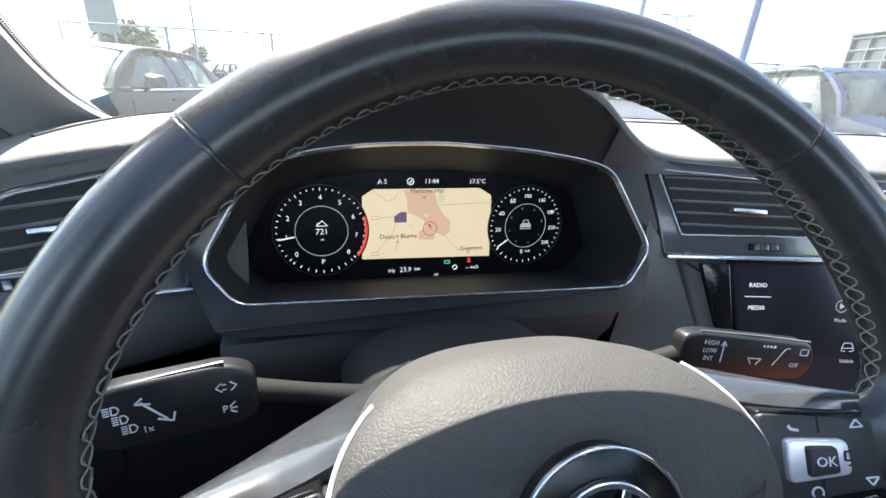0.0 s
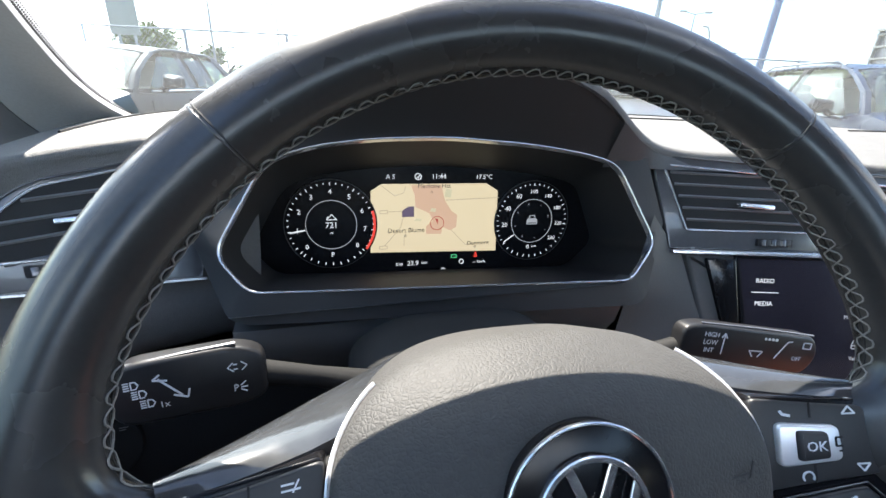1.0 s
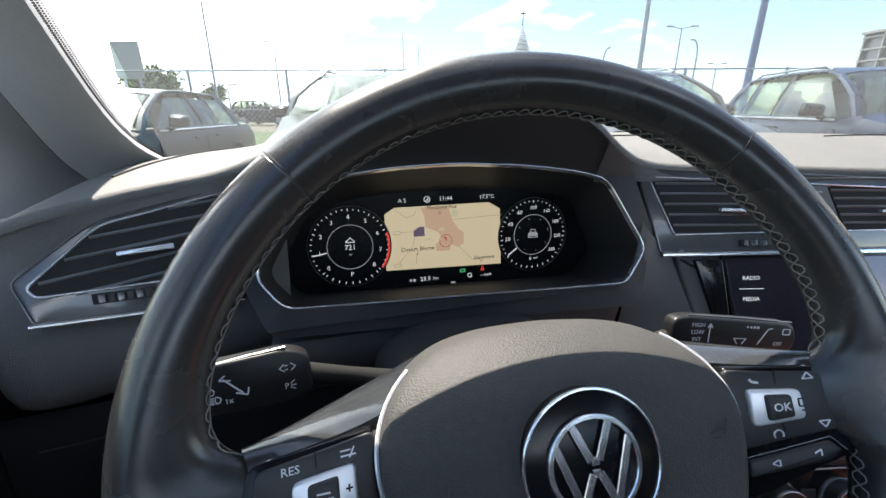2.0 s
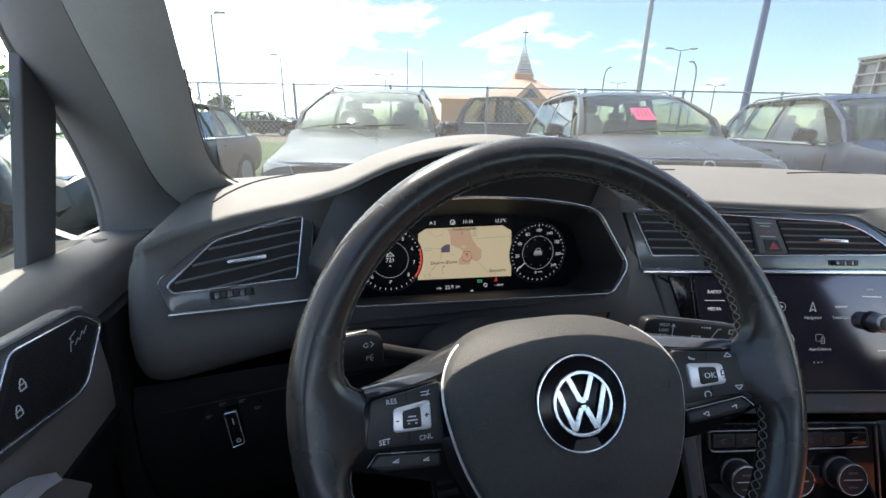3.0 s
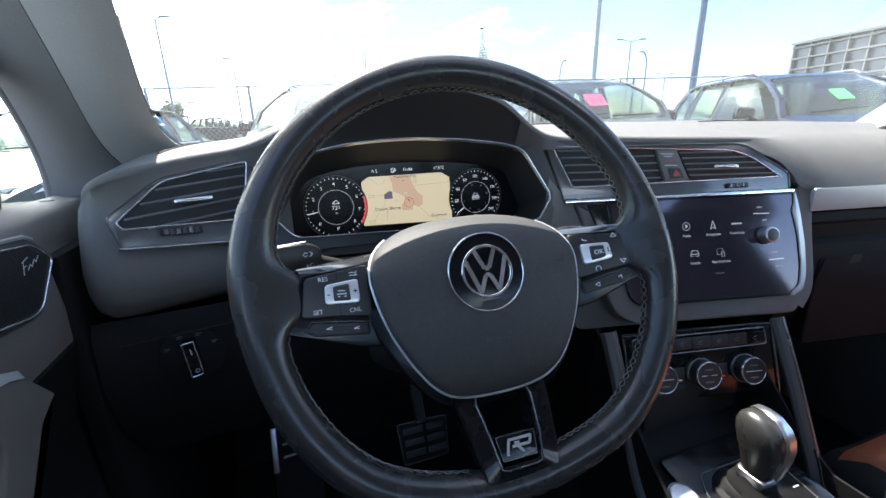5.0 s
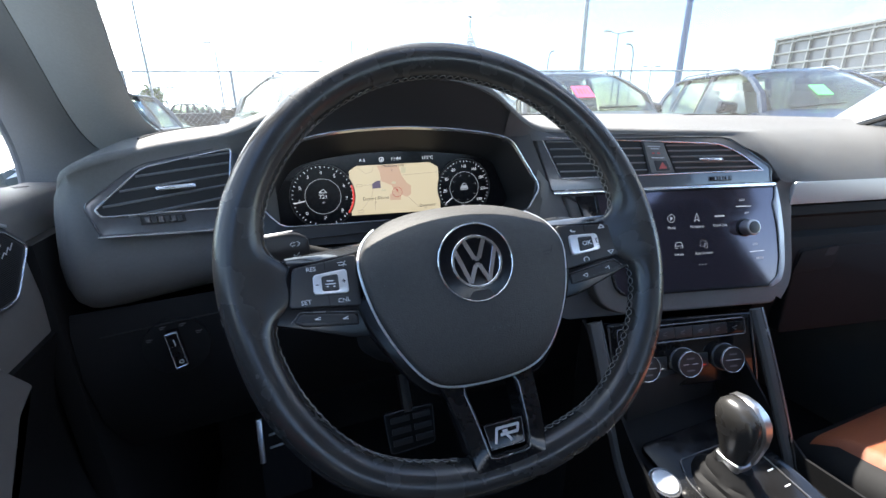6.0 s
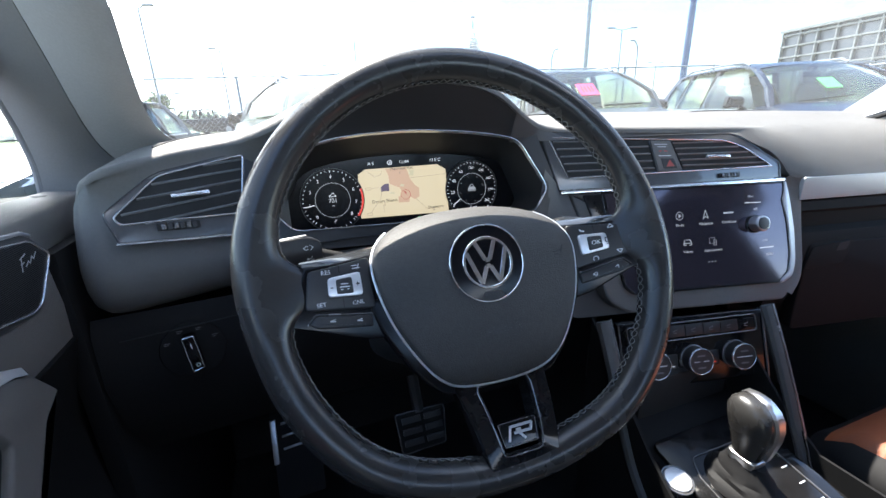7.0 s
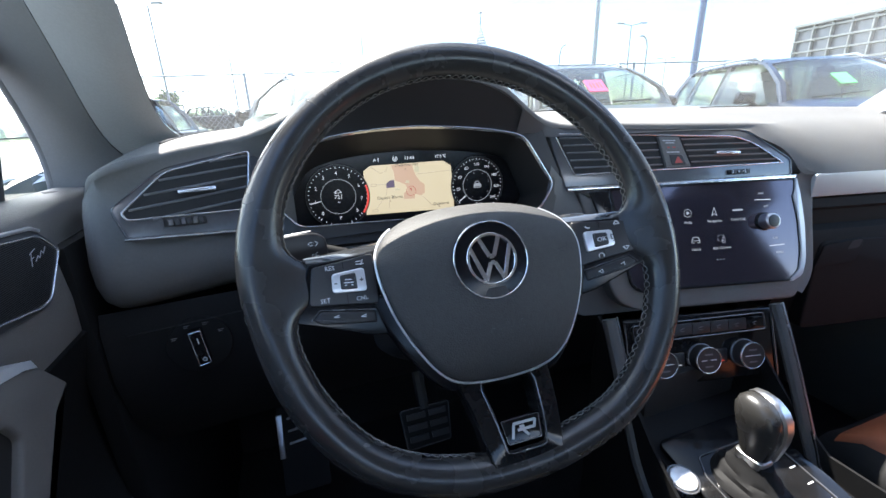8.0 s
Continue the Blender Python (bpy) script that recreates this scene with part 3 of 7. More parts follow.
# seams across the rim
for a in (132.6, 51):
    a = radians(a)
    pts = [rim_skin(a, t, -0.00035) for t in steps_of(0, 2 * math.pi, 24)[:-1]]
    part("seam", tube(pts, 0.00055, 6, closed=True, M=WHEEL), M_DARK, rim, "leather seam across the rim")
    pts = [rim_skin(a + 0.008, t, -0.0010) for t in steps_of(0, 2 * math.pi, 24)[:-1]]
    part("seam", tube(pts, 0.0012, 8, closed=True, M=WHEEL), M_LEATHER, rim, "raised leather edge at the seam")


# cross-stitching along the inside of the rim: a chain of thread cells over a joint in the leather
def stitch_run(a0, a1, thread=0.00034, name="stitching"):
    n = max(1, round(abs(a1 - a0) / radians(2.5)))
    rnd = random.Random(int(a0 * 100))
    bm = bmesh.new()
    for k in range(n):
        for flip in (-1, 1):
            wob = rnd.uniform(-0.025, 0.025)
            pts = []
            for t, s in ((0.0, 0.0), (0.10, 0.06), (0.30, 0.21), (0.5, 0.235), (0.70, 0.21), (0.90, 0.06), (1.02, -0.02)):
                pts.append(rim_skin(a0 + (a1 - a0) * (k + t) / n, math.pi + 0.12 + flip * s + wob * (s > 0.1), 0.0003 + 0.0002 * (s < 0.03)))
            tube(pts, thread * rnd.uniform(0.85, 1.15), 5, bm=bm, M=WHEEL)
    return part(name, bm, M_STITCH, rim, "pale cross-stitched thread")


def stitch_joint(a0, a1):
    n = int(abs(a1 - a0) / radians(1.5))
    part("leather_joint", tube([rim_skin(a, math.pi + 0.12, -0.0001) for a in steps_of(a0, a1, n)], 0.0004, 5, M=WHEEL), M_DARK, rim, "dark joint in the leather")


for a0, a1 in ((6.5, 50), (50, 130), (130, 178), (192, 260), (286, 352)):
    stitch_run(radians(a0), radians(a1), 0.00034 if a0 != 50 else 0.00030)
    stitch_joint(radians(a0), radians(a1))

# airbag cover
PADX = [(0, 0.0535), (0.030, 0.052), (0.055, 0.046), (0.074, 0.034), (0.0838, 0.017), (0.0838, -0.004), (0.076, -0.034), (0.062, -0.062), (0.047, -0.081), (0.030, -0.0895), (0, -0.092)]
PAD = PADX + [(-x, y) for x, y in PADX[-2:0:-1]]
PAD = [(p.x, p.y) for p in catmull([(x, y, 0) for x, y in PAD], 5, closed=True)]
PADC = [(-0.095, -0.013), (-0.085, -0.006), (-0.075, -0.001), (-0.05, 0.003), (-0.02, 0.0035), (0.0, 0.0018), (0.012, -0.0006), (0.024, -0.0050), (0.035, -0.0120), (0.046, -0.026), (0.056, -0.045), (0.066, -0.062)]


def pad_h(x, y):
    k = (x / 0.084) ** 2
    return lerp(PADC, y + 0.010 * k * (y > 0) * min(1, y / 0.02)) - 0.010 * k


bm = bmesh.new()
loops = [[(x * 0.97, y * 0.97, pad_h(x, y) - 0.035) for x, y in PAD]]
loops.append([(x, y, pad_h(x, y) - 0.004) for x, y in PAD])
for s in (0.985, 0.96, 0.92, 0.86, 0.78, 0.68, 0.56, 0.44, 0.30, 0.15):
    loops.append([(x * s, y * s - 0.012 * (1 - s), pad_h(x * s, y * s - 0.012 * (1 - s)) - (0.001 if s > 0.98 else 0)) for x, y in PAD])
rings(bm, loops, HUB)
pad = part("airbag_cover", bm, M_AIRBAG, wheel, "grained dark grey airbag cover")
bm = tube([(x * 1.010, y * 1.010, pad_h(x, y) - 0.0045) for x, y in sorted([q for q in PAD if q[1] < 0.040], key=lambda q: math.atan2(q[0], -q[1] - 0.01))], 0.0010, 6, M=HUB)
part("cover_trim", bm, M_PADTRIM, wheel, "thin chrome line round the airbag cover")
lettering("AIRBAG", 0.0085, HUB, M_BUTTON, pad, 0.004, -0.052, pad_h(0, -0.052) + 0.0002, name="embossed_word")
for sx in (-1, 1):
    hx, hy = sx * 0.064, -0.006 + (0.006 if sx > 0 else 0)
    hh = pad_h(hx, hy) + 0.0006
    part("horn_mark", strokes([(hx - 0.006, hy - 0.001, hx + 0.004, hy), (hx + 0.004, hy - 0.002, hx + 0.006, hy + 0.004), (hx - 0.004, hy - 0.003, hx + 0.002, hy - 0.003)], 0.0009, hh, HUB), M_BUTTON, pad, "embossed horn symbol")

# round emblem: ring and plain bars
EM = HUB @ Matrix.Translation((0.0, -0.0005, 0.0030))
emblem = part("emblem", disc(0.0298, -0.006, 0.0005, EM, 48, 0.001), M_EMBLEM, wheel, "round gloss black emblem dish")
part("outer_ring", annulus(0.0303, 0.0013, -0.0004, 0.0013, EM, 56), M_EMBLEMCHROME, emblem, "thin chrome ring")
part("inner_ring", annulus(0.0202, 0.0022, -0.001, 0.0030, EM, 48), M_EMBLEMCHROME, emblem, "domed chrome ring")
for sx in (-1, 1):
    for x0, y0, x1, y1 in ((0.0082, 0.0168, 0.0018, 0.0020), (0.0018, 0.0020, 0.0, 0.0020), (0.0160, 0.0095, 0.0074, -0.0155), (0.0074, -0.0155, 0.0016, -0.0028), (0.0016, -0.0028, 0.0, -0.0028)):
        bm = bar(sx * x0, y0, sx * x1, y1, 0.0034, 0.0022, EM)
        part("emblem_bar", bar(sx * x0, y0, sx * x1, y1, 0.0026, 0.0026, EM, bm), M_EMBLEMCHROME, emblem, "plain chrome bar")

# dark bezel under the lower half of the cover
BEZ = [(-0.094, -0.012), (-0.086, -0.038), (-0.0735, -0.062), (-0.060, -0.082), (-0.045, -0.096), (0.045, -0.096), (0.060, -0.082), (0.0735, -0.062), (0.086, -0.038), (0.094, -0.012)]
part("hub_bezel", plate(rounded(BEZ, 0.008), -0.045, -0.0185, HUB, 0.003), M_EMBLEM, wheel, "gloss black bezel under the airbag cover")
# spokes, switches and lower spoke
SPOKE = [(-0.080, 0.0185), (-0.118, 0.0160), (-0.132, 0.0140), (-0.1435, -0.0190), (-0.125, -0.0280), (-0.098, -0.0360), (-0.080, -0.0410)]
for sx in (-1, 1):
    # the switch faces rise towards the rim
    SIDE = HUB @ Matrix(((1, 0, 0, 0), (0, 1, 0, 0), (sx * 0.22, 0, 1, -0.0278), (0, 0, 0, 1)))
    fx = (lambda pts, s=sx: [(x * -s, y) for x, y in pts] if s > 0 else list(pts))
    sp = part("spoke", plate(rounded(fx(SPOKE), 0.006), -0.030, -0.0135, SIDE, 0.003), M_RUBBER, wheel, "black spoke")
    face = fx([(-0.087, 0.0215), (-0.110, 0.0195), (-0.1335, 0.0178), (-0.1495, -0.0215), (-0.125, -0.0300), (-0.098, -0.0400), (-0.080, -0.0430)])
    part("spoke_face", plate(rounded(face, 0.003), -0.02, -0.0112, SIDE, 0.0012), M_EMBLEM, sp, "gloss black switch surround")
    edge_f = [(-0.134, 0.0180, -0.0112), (-0.110, 0.0200, -0.0130), (-0.085, 0.0232, -0.020), (-0.060, 0.0290, -0.038), (-0.045, 0.033, -0.050)]
    edge_b = [(-0.139, 0.0215, -0.022), (-0.120, 0.0250, -0.034), (-0.090, 0.0315, -0.056), (-0.057, 0.0385, -0.080), (-0.045, 0.041, -0.088)]
    bm = bmesh.new()
    cross = []
    for t in steps_of(0, 1, 14):
        a = catmull([Vector(q) for q in edge_f], 14)
        b = catmull([Vector(q) for q in edge_b], 14)
        pa, pb = a[int(t * (len(a) - 1))], b[int(t * (len(b) - 1))]
        row = [pa.lerp(pb, k) + Vector((0, 0.0035, 0.002)) * math.sin(math.pi * k) for k in (0, 0.2, 0.4, 0.6, 0.8, 1.0)] + [pb + Vector((0, -0.02, -0.01)), pa + Vector((0, -0.02, -0.004))]
        cross.append([(q.x * -sx, q.y, q.z) for q in row])
    rings(bm, cross, SIDE)
    part("spoke_trim", bm, M_SPOKETRIM, sp, "glossy dark grey upper trim")
    btn = fx([(-0.0865, 0.0205), (-0.108, 0.0176), (-0.1315, 0.0150), (-0.1365, -0.0125), (-0.110, -0.0152), (-0.0865, -0.0185)])
    sw = part("switch_panel", plate(rounded(btn, 0.003), -0.02, -0.0098, SIDE, 0.001), M_BUTTON, sp, "black button panel")
    part("switch_joint", bar(sx * 0.1095, 0.018, sx * 0.1095, 0.0115, 0.0006, -0.0096, SIDE), M_DARK, sw)
    part("switch_joint", bar(sx * 0.1095, -0.007, sx * 0.1095, -0.015, 0.0006, -0.0096, SIDE), M_DARK, sw)
    sil = rounded(fx([(-0.0945, 0.0105), (-0.1185, 0.0085), (-0.1195, -0.0055), (-0.0945, -0.0075)]), 0.003)
    part("rocker", plate(sil, -0.02, -0.0076, SIDE, 0.001), M_PADTRIM, sw, "silver rocker switch")
    key = rounded(fx([(-0.1012, 0.0075), (-0.1128, 0.0066), (-0.1132, -0.0038), (-0.1012, -0.0048)]), 0.0016)
    part("centre_key", plate(key, -0.02, -0.0058, SIDE, 0.0012), M_BUTTON, sw, "black square key")
    low = rounded(fx([(-0.0905, -0.0235), (-0.1295, -0.0172), (-0.1350, -0.0225), (-0.1290, -0.0265), (-0.0905, -0.0318)]), 0.002)
    vol = part("lower_rocker", plate(low, -0.02, -0.0098, SIDE, 0.0014), M_BUTTON, sp, "black rocker switch")
    edge = fx([(-0.0895, -0.0222), (-0.1300, -0.0158), (-0.1365, -0.0225)])
    part("rocker_edge", tube([(x, y, -0.0104) for x, y in edge], 0.0004, 6, M=SIDE), M_GREYTRIM, vol, "thin chrome edge")
    if sx < 0:
        for w, x, y, s in (("RES", -0.1190, 0.0128, 0.0045), ("SET", -0.1250, -0.0100, 0.0045), ("CNL", -0.0990, -0.0122, 0.0045)):
            lettering(w, s, SIDE, M_PRINT, sw, x, y, -0.0095)
        part("printed_symbol", strokes([(-0.100, 0.0155, -0.096, 0.0155), (-0.100, 0.0135, -0.094, 0.0135), (-0.0965, 0.0125, -0.0945, 0.0165)], 0.0006, -0.0096, SIDE), M_PRINT, sw)
        part("printed_symbol", strokes([(-0.1172, 0.0012, -0.1152, 0.0011), (-0.0988, 0.0016, -0.0960, 0.0016), (-0.0974, 0.0002, -0.0974, 0.0030)], 0.0007, -0.0074, SIDE), M_RUBBER, sw)
        part("printed_symbol", strokes([(-0.1095, 0.0030, -0.1045, 0.0026), (-0.1105, 0.0008, -0.1035, 0.0004), (-0.1100, -0.0010, -0.1085, -0.0011), (-0.1055, -0.0014, -0.1040, -0.0015)], 0.0007, -0.0056, SIDE), M_PRINT, sw)
        part("printed_symbol", strokes([(-0.121, -0.0225, -0.117, -0.0232), (-0.121, -0.0225, -0.117, -0.0215), (-0.102, -0.0255, -0.098, -0.0262), (-0.102, -0.0255, -0.098, -0.0245)], 0.0006, -0.0094, SIDE), M_PRINT, vol)
    else:
        lettering("OK", 0.0055, SIDE, M_PRINT, sw, 0.1072, 0.0013, -0.0055)
        part("printed_symbol", strokes([(0.0975, 0.0150, 0.0985, 0.0135), (0.0985, 0.0135, 0.1015, 0.0128)], 0.0011, -0.0095, SIDE), M_PRINT, sw)
        part("printed_symbol", strokes([(0.122, 0.0125, 0.1245, 0.0155), (0.1245, 0.0155, 0.127, 0.0125), (0.122, 0.0125, 0.127, 0.0125)], 0.0006, -0.0095, SIDE), M_PRINT, sw)
        part("printed_symbol", strokes([(0.126, -0.0080, 0.1285, -0.0110), (0.1285, -0.0110, 0.131, -0.0080), (0.126, -0.0080, 0.131, -0.0080)], 0.0006, -0.0095, SIDE), M_PRINT, sw)
        part("printed_symbol", tube([(0.1065 + 0.0022 * math.cos(a), -0.0125 + 0.0022 * math.sin(a), -0.0096) for a in steps_of(-0.6, 3.8, 12)], 0.0004, 5, M=SIDE), M_PRINT, sw)
        part("printed_symbol", strokes([(0.1165, 0.0040, 0.1190, 0.0040), (0.1165, 0.0005, 0.1190, 0.0005), (0.1165, 0.0040, 0.1165, 0.0005), (0.1175, -0.0015, 0.1185, -0.0015)], 0.0006, -0.0074, SIDE), M_RUBBER, sw)
        part("printed_symbol", strokes([(0.101, -0.0255, 0.104, -0.0240), (0.101, -0.0255, 0.104, -0.0270), (0.1045, -0.0240, 0.1045, -0.0270), (0.121, -0.0225, 0.124, -0.0210), (0.124, -0.0210, 0.124, -0.0240)], 0.0006, -0.0094, SIDE), M_PRINT, vol)
# lower spoke: one gloss frame round an opening, lapping over the rim
SPOKE_H = [(-0.165, 0.0045), (-0.145, 0.0045), (-0.122, 0.000), (-0.105, -0.008), (-0.088, -0.018), (-0.07, -0.022)]


def spoke_ring(outer, inner, lift=0.0, deep=0.022):
    bm = bmesh.new()
    hh = lambda p, d=0.0: (p[0], p[1], lerp(SPOKE_H, p[1]) + lift - d)
    rings(bm, [[hh(p, deep) for p in outer], [hh(p, 0.002) for p in outer], [hh(p) for p in inset(outer, 0.0014)], [hh(p) for p in inset(inner, -0.0010)], [hh(p, 0.0015) for p in inner], [hh(p, deep) for p in inner]], HUB, cap0=False, cap1=False)
    return bm


def even(pts, n=56):
    """Resample a closed outline at even steps, starting below the middle."""
    segs = [(Vector(a), Vector(b)) for a, b in zip(pts, pts[1:] + pts[:1])]
    total = sum((b - a).length for a, b in segs)
    out, acc, k = [], 0.0, 0
    for a, b in segs:
        L = (b - a).length
        while k < n and acc + L >= total * k / n - 1e-9:
            t = (total * k / n - acc) / max(L, 1e-9)
            out.append(tuple(a.lerp(b, min(max(t, 0), 1))))
            k += 1
        acc += L
    return out[:n]


LEG_OUT = even([(0, -0.1575)] + rounded([(0.0265, -0.1565), (0.0300, -0.137), (0.0330, -0.117), (0.0395, -0.088), (0.043, -0.078), (-0.043, -0.078), (-0.0395, -0.088), (-0.0330, -0.117), (-0.0300, -0.137), (-0.0265, -0.1565)], [0.009, 0.01, 0.01, 0.01, 0.002, 0.002, 0.01, 0.01, 0.01, 0.009], 5))
LEG_IN = even([(0, -0.1395)] + rounded([(0.0140, -0.1395), (0.0205, -0.0950), (-0.0205, -0.0950), (-0.0140, -0.1395)], 0.0025, 5))
lower = part("lower_spoke", spoke_ring(LEG_OUT, LEG_IN), M_PIANO, wheel, "gloss black lower spoke", 30)
part("opening_edge", tube([(x, y, lerp(SPOKE_H, y) + 0.0002) for x, y in inset(LEG_IN, -0.0022)], 0.0006, 6, closed=True, M=HUB), M_GREYTRIM, lower, "thin satin line round the opening")
BD = HUB @ axes((0.0, -0.1285, -0.0010), (1, 0, 0), (0, 0.975, -0.22), (0, 0.22, 0.975))
badge = part("badge", plate(rounded([(-0.0155, 0.0085), (0.0155, 0.0085), (0.0135, -0.0085), (-0.0135, -0.0085)], 0.0015), -0.010, 0.0010, BD, 0.0006), M_PIANO, lower, "small black badge plate")
part("badge_frame", ring_plate(rounded([(-0.0155, 0.0085), (0.0155, 0.0085), (0.0135, -0.0085), (-0.0135, -0.0085)], 0.0015), 0.0007, -0.002, 0.0016, BD), M_GREYTRIM, badge)
part("badge_shape", strokes([(-0.0090, -0.0050, -0.0060, 0.0045), (-0.0065, 0.0047, 0.0115, 0.0047), (0.0115, 0.0050, 0.0095, 0.0000), (0.0100, 0.0000, -0.0040, 0.0000), (0.0000, 0.0, 0.0040, -0.0050), (-0.0020, 0.0020, 0.0020, 0.0020)], 0.0019, 0.0014, BD), M_ALU, badge, "plain silver shape")

# column shroud and stalks
bm = bmesh.new()
loops = []
for y, w, zt, zb in ((0.060, 0.050, 0.985, 0.93), (0.085, 0.060, 1.012, 0.915), (0.115, 0.068, 1.030, 0.895), (0.145, 0.073, 1.036, 0.88), (0.168, 0.075, 1.030, 0.87), (0.176, 0.074, 1.005, 0.87)):
    sec = rounded([(-w, zt - 0.02), (-w * 0.55, zt), (w * 0.55, zt), (w, zt - 0.02), (w * 0.95, zb + 0.02), (w * 0.6, zb), (-w * 0.6, zb), (-w * 0.95, zb + 0.02)], 0.02)
    loops.append([(x, y, z) for x, z in sec])
rings(bm, loops)
# near-black colour holds the shade of the recess behind the wheel
solid("steering_column", bm, M_DARK, "black steering column shroud, darkened as the shaded recess behind the wheel", "steering column")


def stalk(name, label, root, tip, tall, thick, word=None):
    """A flat paddle on a short arm; local x runs from root to tip."""
    th = thing(name, label, "stalk", root)
    r, t = Vector(root), Vector(tip)
    ex = (t - r).normalized()
    n = Vector((0, -0.985, 0.17))
    ez = (n - ex * n.dot(ex)).normalized()
    ey = ez.cross(ex)
    M = axes(r, ex, ey, ez)
    L = (t - r).length
    x0 = 0.046
    head = rounded([(x0, tall * 0.42), (x0 + 0.012, tall * 0.52), (L - 0.006, tall * 0.46), (L, 0), (L - 0.008, -tall * 0.5), (x0 + 0.012, -tall * 0.5), (x0, -tall * 0.32)], 0.008)
    body = part("paddle", plate(head, -thick, thick * 0.5, M, 0.0025), M_STALK, th, "gloss black paddle")
    fl = -1 if ey.z < 0 else 1
    part("arm", tube([(-0.02, -0.034 * fl, -0.010), (x0 * 0.5, -0.014 * fl, -0.006), (x0 + 0.006, -0.003 * fl, -0.004)], [0.009, 0.0055, 0.0065], 14, M=M), M_RUBBER, th)
    part("paddle_edge", tube([(x0 + 0.012, fl * tall * 0.515, thick * 0.15), (L * 0.7, fl * tall * 0.50, thick * 0.15), (L - 0.006, fl * tall * 0.45, thick * 0.15)], 0.0009, 6, M=M), M_GREYTRIM, body, "bright top edge")
    # printing reads upright from the driver's side
    right = Vector((1, 0, 0))
    px = (right - ez * right.dot(ez)).normalized()
    sgn = 1 if px.dot(ex) > 0 else -1
    P = axes(r, ex * sgn, ez.cross(ex * sgn), ez)
    return th, body, P, L * sgn, thick * 0.5 + 0.0002


st, body, P, L, h = stalk("indicator_stalk", "black indicator stalk printed with grey headlamp symbols", (-0.069, 0.112, 1.046), (-0.181, 0.095, 1.044), 0.031, 0.007)
def lamp_symbol(x, y, s):
    pts = [(x + s * 0.1, y + s * 0.5), (x + s * 0.6, y + s * 0.45), (x + s * 0.85, y), (x + s * 0.6, y - s * 0.45), (x + s * 0.1, y - s * 0.5), (x + s * 0.1, y + s * 0.5)]
    ls = [(a[0], a[1], b[0], b[1]) for a, b in zip(pts, pts[1:])]
    ls += [(x - s * 0.7, y + s * k, x - s * 0.1, y + s * k) for k in (-0.45, -0.15, 0.15, 0.45)]
    return ls
E_ = 0.0005
prints = []
for x, y in ((-0.101, 0.0055), (-0.0985, 0.0008), (-0.0960, -0.0042)):
    prints += lamp_symbol(x, y, 0.0036)
part("printed_symbol", strokes(prints, E_, h, P), M_PRINT, body, "grey headlamp symbols")
part("printed_symbol", strokes([(-0.0905, 0.0065, -0.0820, -0.0035), (-0.0925, 0.0062, -0.0895, 0.0085), (-0.0925, 0.0062, -0.0870, 0.0050), (-0.0855, -0.0025, -0.0800, -0.0050), (-0.0800, -0.0050, -0.0790, -0.0010)], 0.0008, h, P), M_PRINT, body)
part("printed_symbol", strokes([(-0.0625, 0.0050, -0.0600, 0.0072), (-0.0625, 0.0050, -0.0600, 0.0028), (-0.0600, 0.0062, -0.0582, 0.0062), (-0.0600, 0.0038, -0.0582, 0.0038), (-0.0540, 0.0050, -0.0565, 0.0072), (-0.0540, 0.0050, -0.0565, 0.0028)], E_, h, P), M_PRINT, body, "grey arrow symbols")
lettering("P", 0.0048, P, M_PRINT, body, -0.0600, -0.0060, h)
lettering("1x", 0.0042, P, M_PRINT, body, -0.0895, -0.0062, h)
part("printed_symbol", strokes([(-0.0580, -0.005, -0.0555, -0.0030), (-0.0580, -0.006, -0.0550, -0.0060), (-0.0580, -0.007, -0.0555, -0.0085)], E_, h, P), M_PRINT, body)
st, body, P, L, h = stalk("wiper_stalk", "black wiper stalk printed with grey wiper symbols", (0.085, 0.105, 1.040), (0.233, 0.085, 1.022), 0.029, 0.007)
for k, w in enumerate(("HIGH", "LOW", "INT")):
    lettering(w, 0.0044, P, M_PRINT, body, 0.066, 0.0085 - 0.0052 * k, h)
lettering("OFF", 0.0042, P, M_PRINT, body, 0.133, -0.0030, h)
part("printed_symbol", strokes([(0.0755, 0.010, 0.0755, -0.004), (0.0755, 0.010, 0.0735, 0.007), (0.0755, 0.010, 0.0775, 0.007), (0.096, 0.0, 0.106, 0.0), (0.096, 0.0, 0.099, -0.004), (0.106, 0.0, 0.103, -0.004), (0.1235, 0.008, 0.1160, -0.004), (0.1235, 0.008, 0.1270, 0.0085), (0.136, 0.0085, 0.142, 0.0085), (0.136, 0.0045, 0.142, 0.0045), (0.136, 0.0085, 0.136, 0.0045), (0.142, 0.0085, 0.142, 0.0045)], 0.0007, h, P), M_PRINT, body, "grey wiper symbols")
for k in range(4):
    part("printed_symbol", disc(0.0008 + 0.0001 * k, h - 0.0002, h + 0.0001, P, 8, c=(0.106 + 0.0028 * k, 0.0088)), M_PRINT, body)

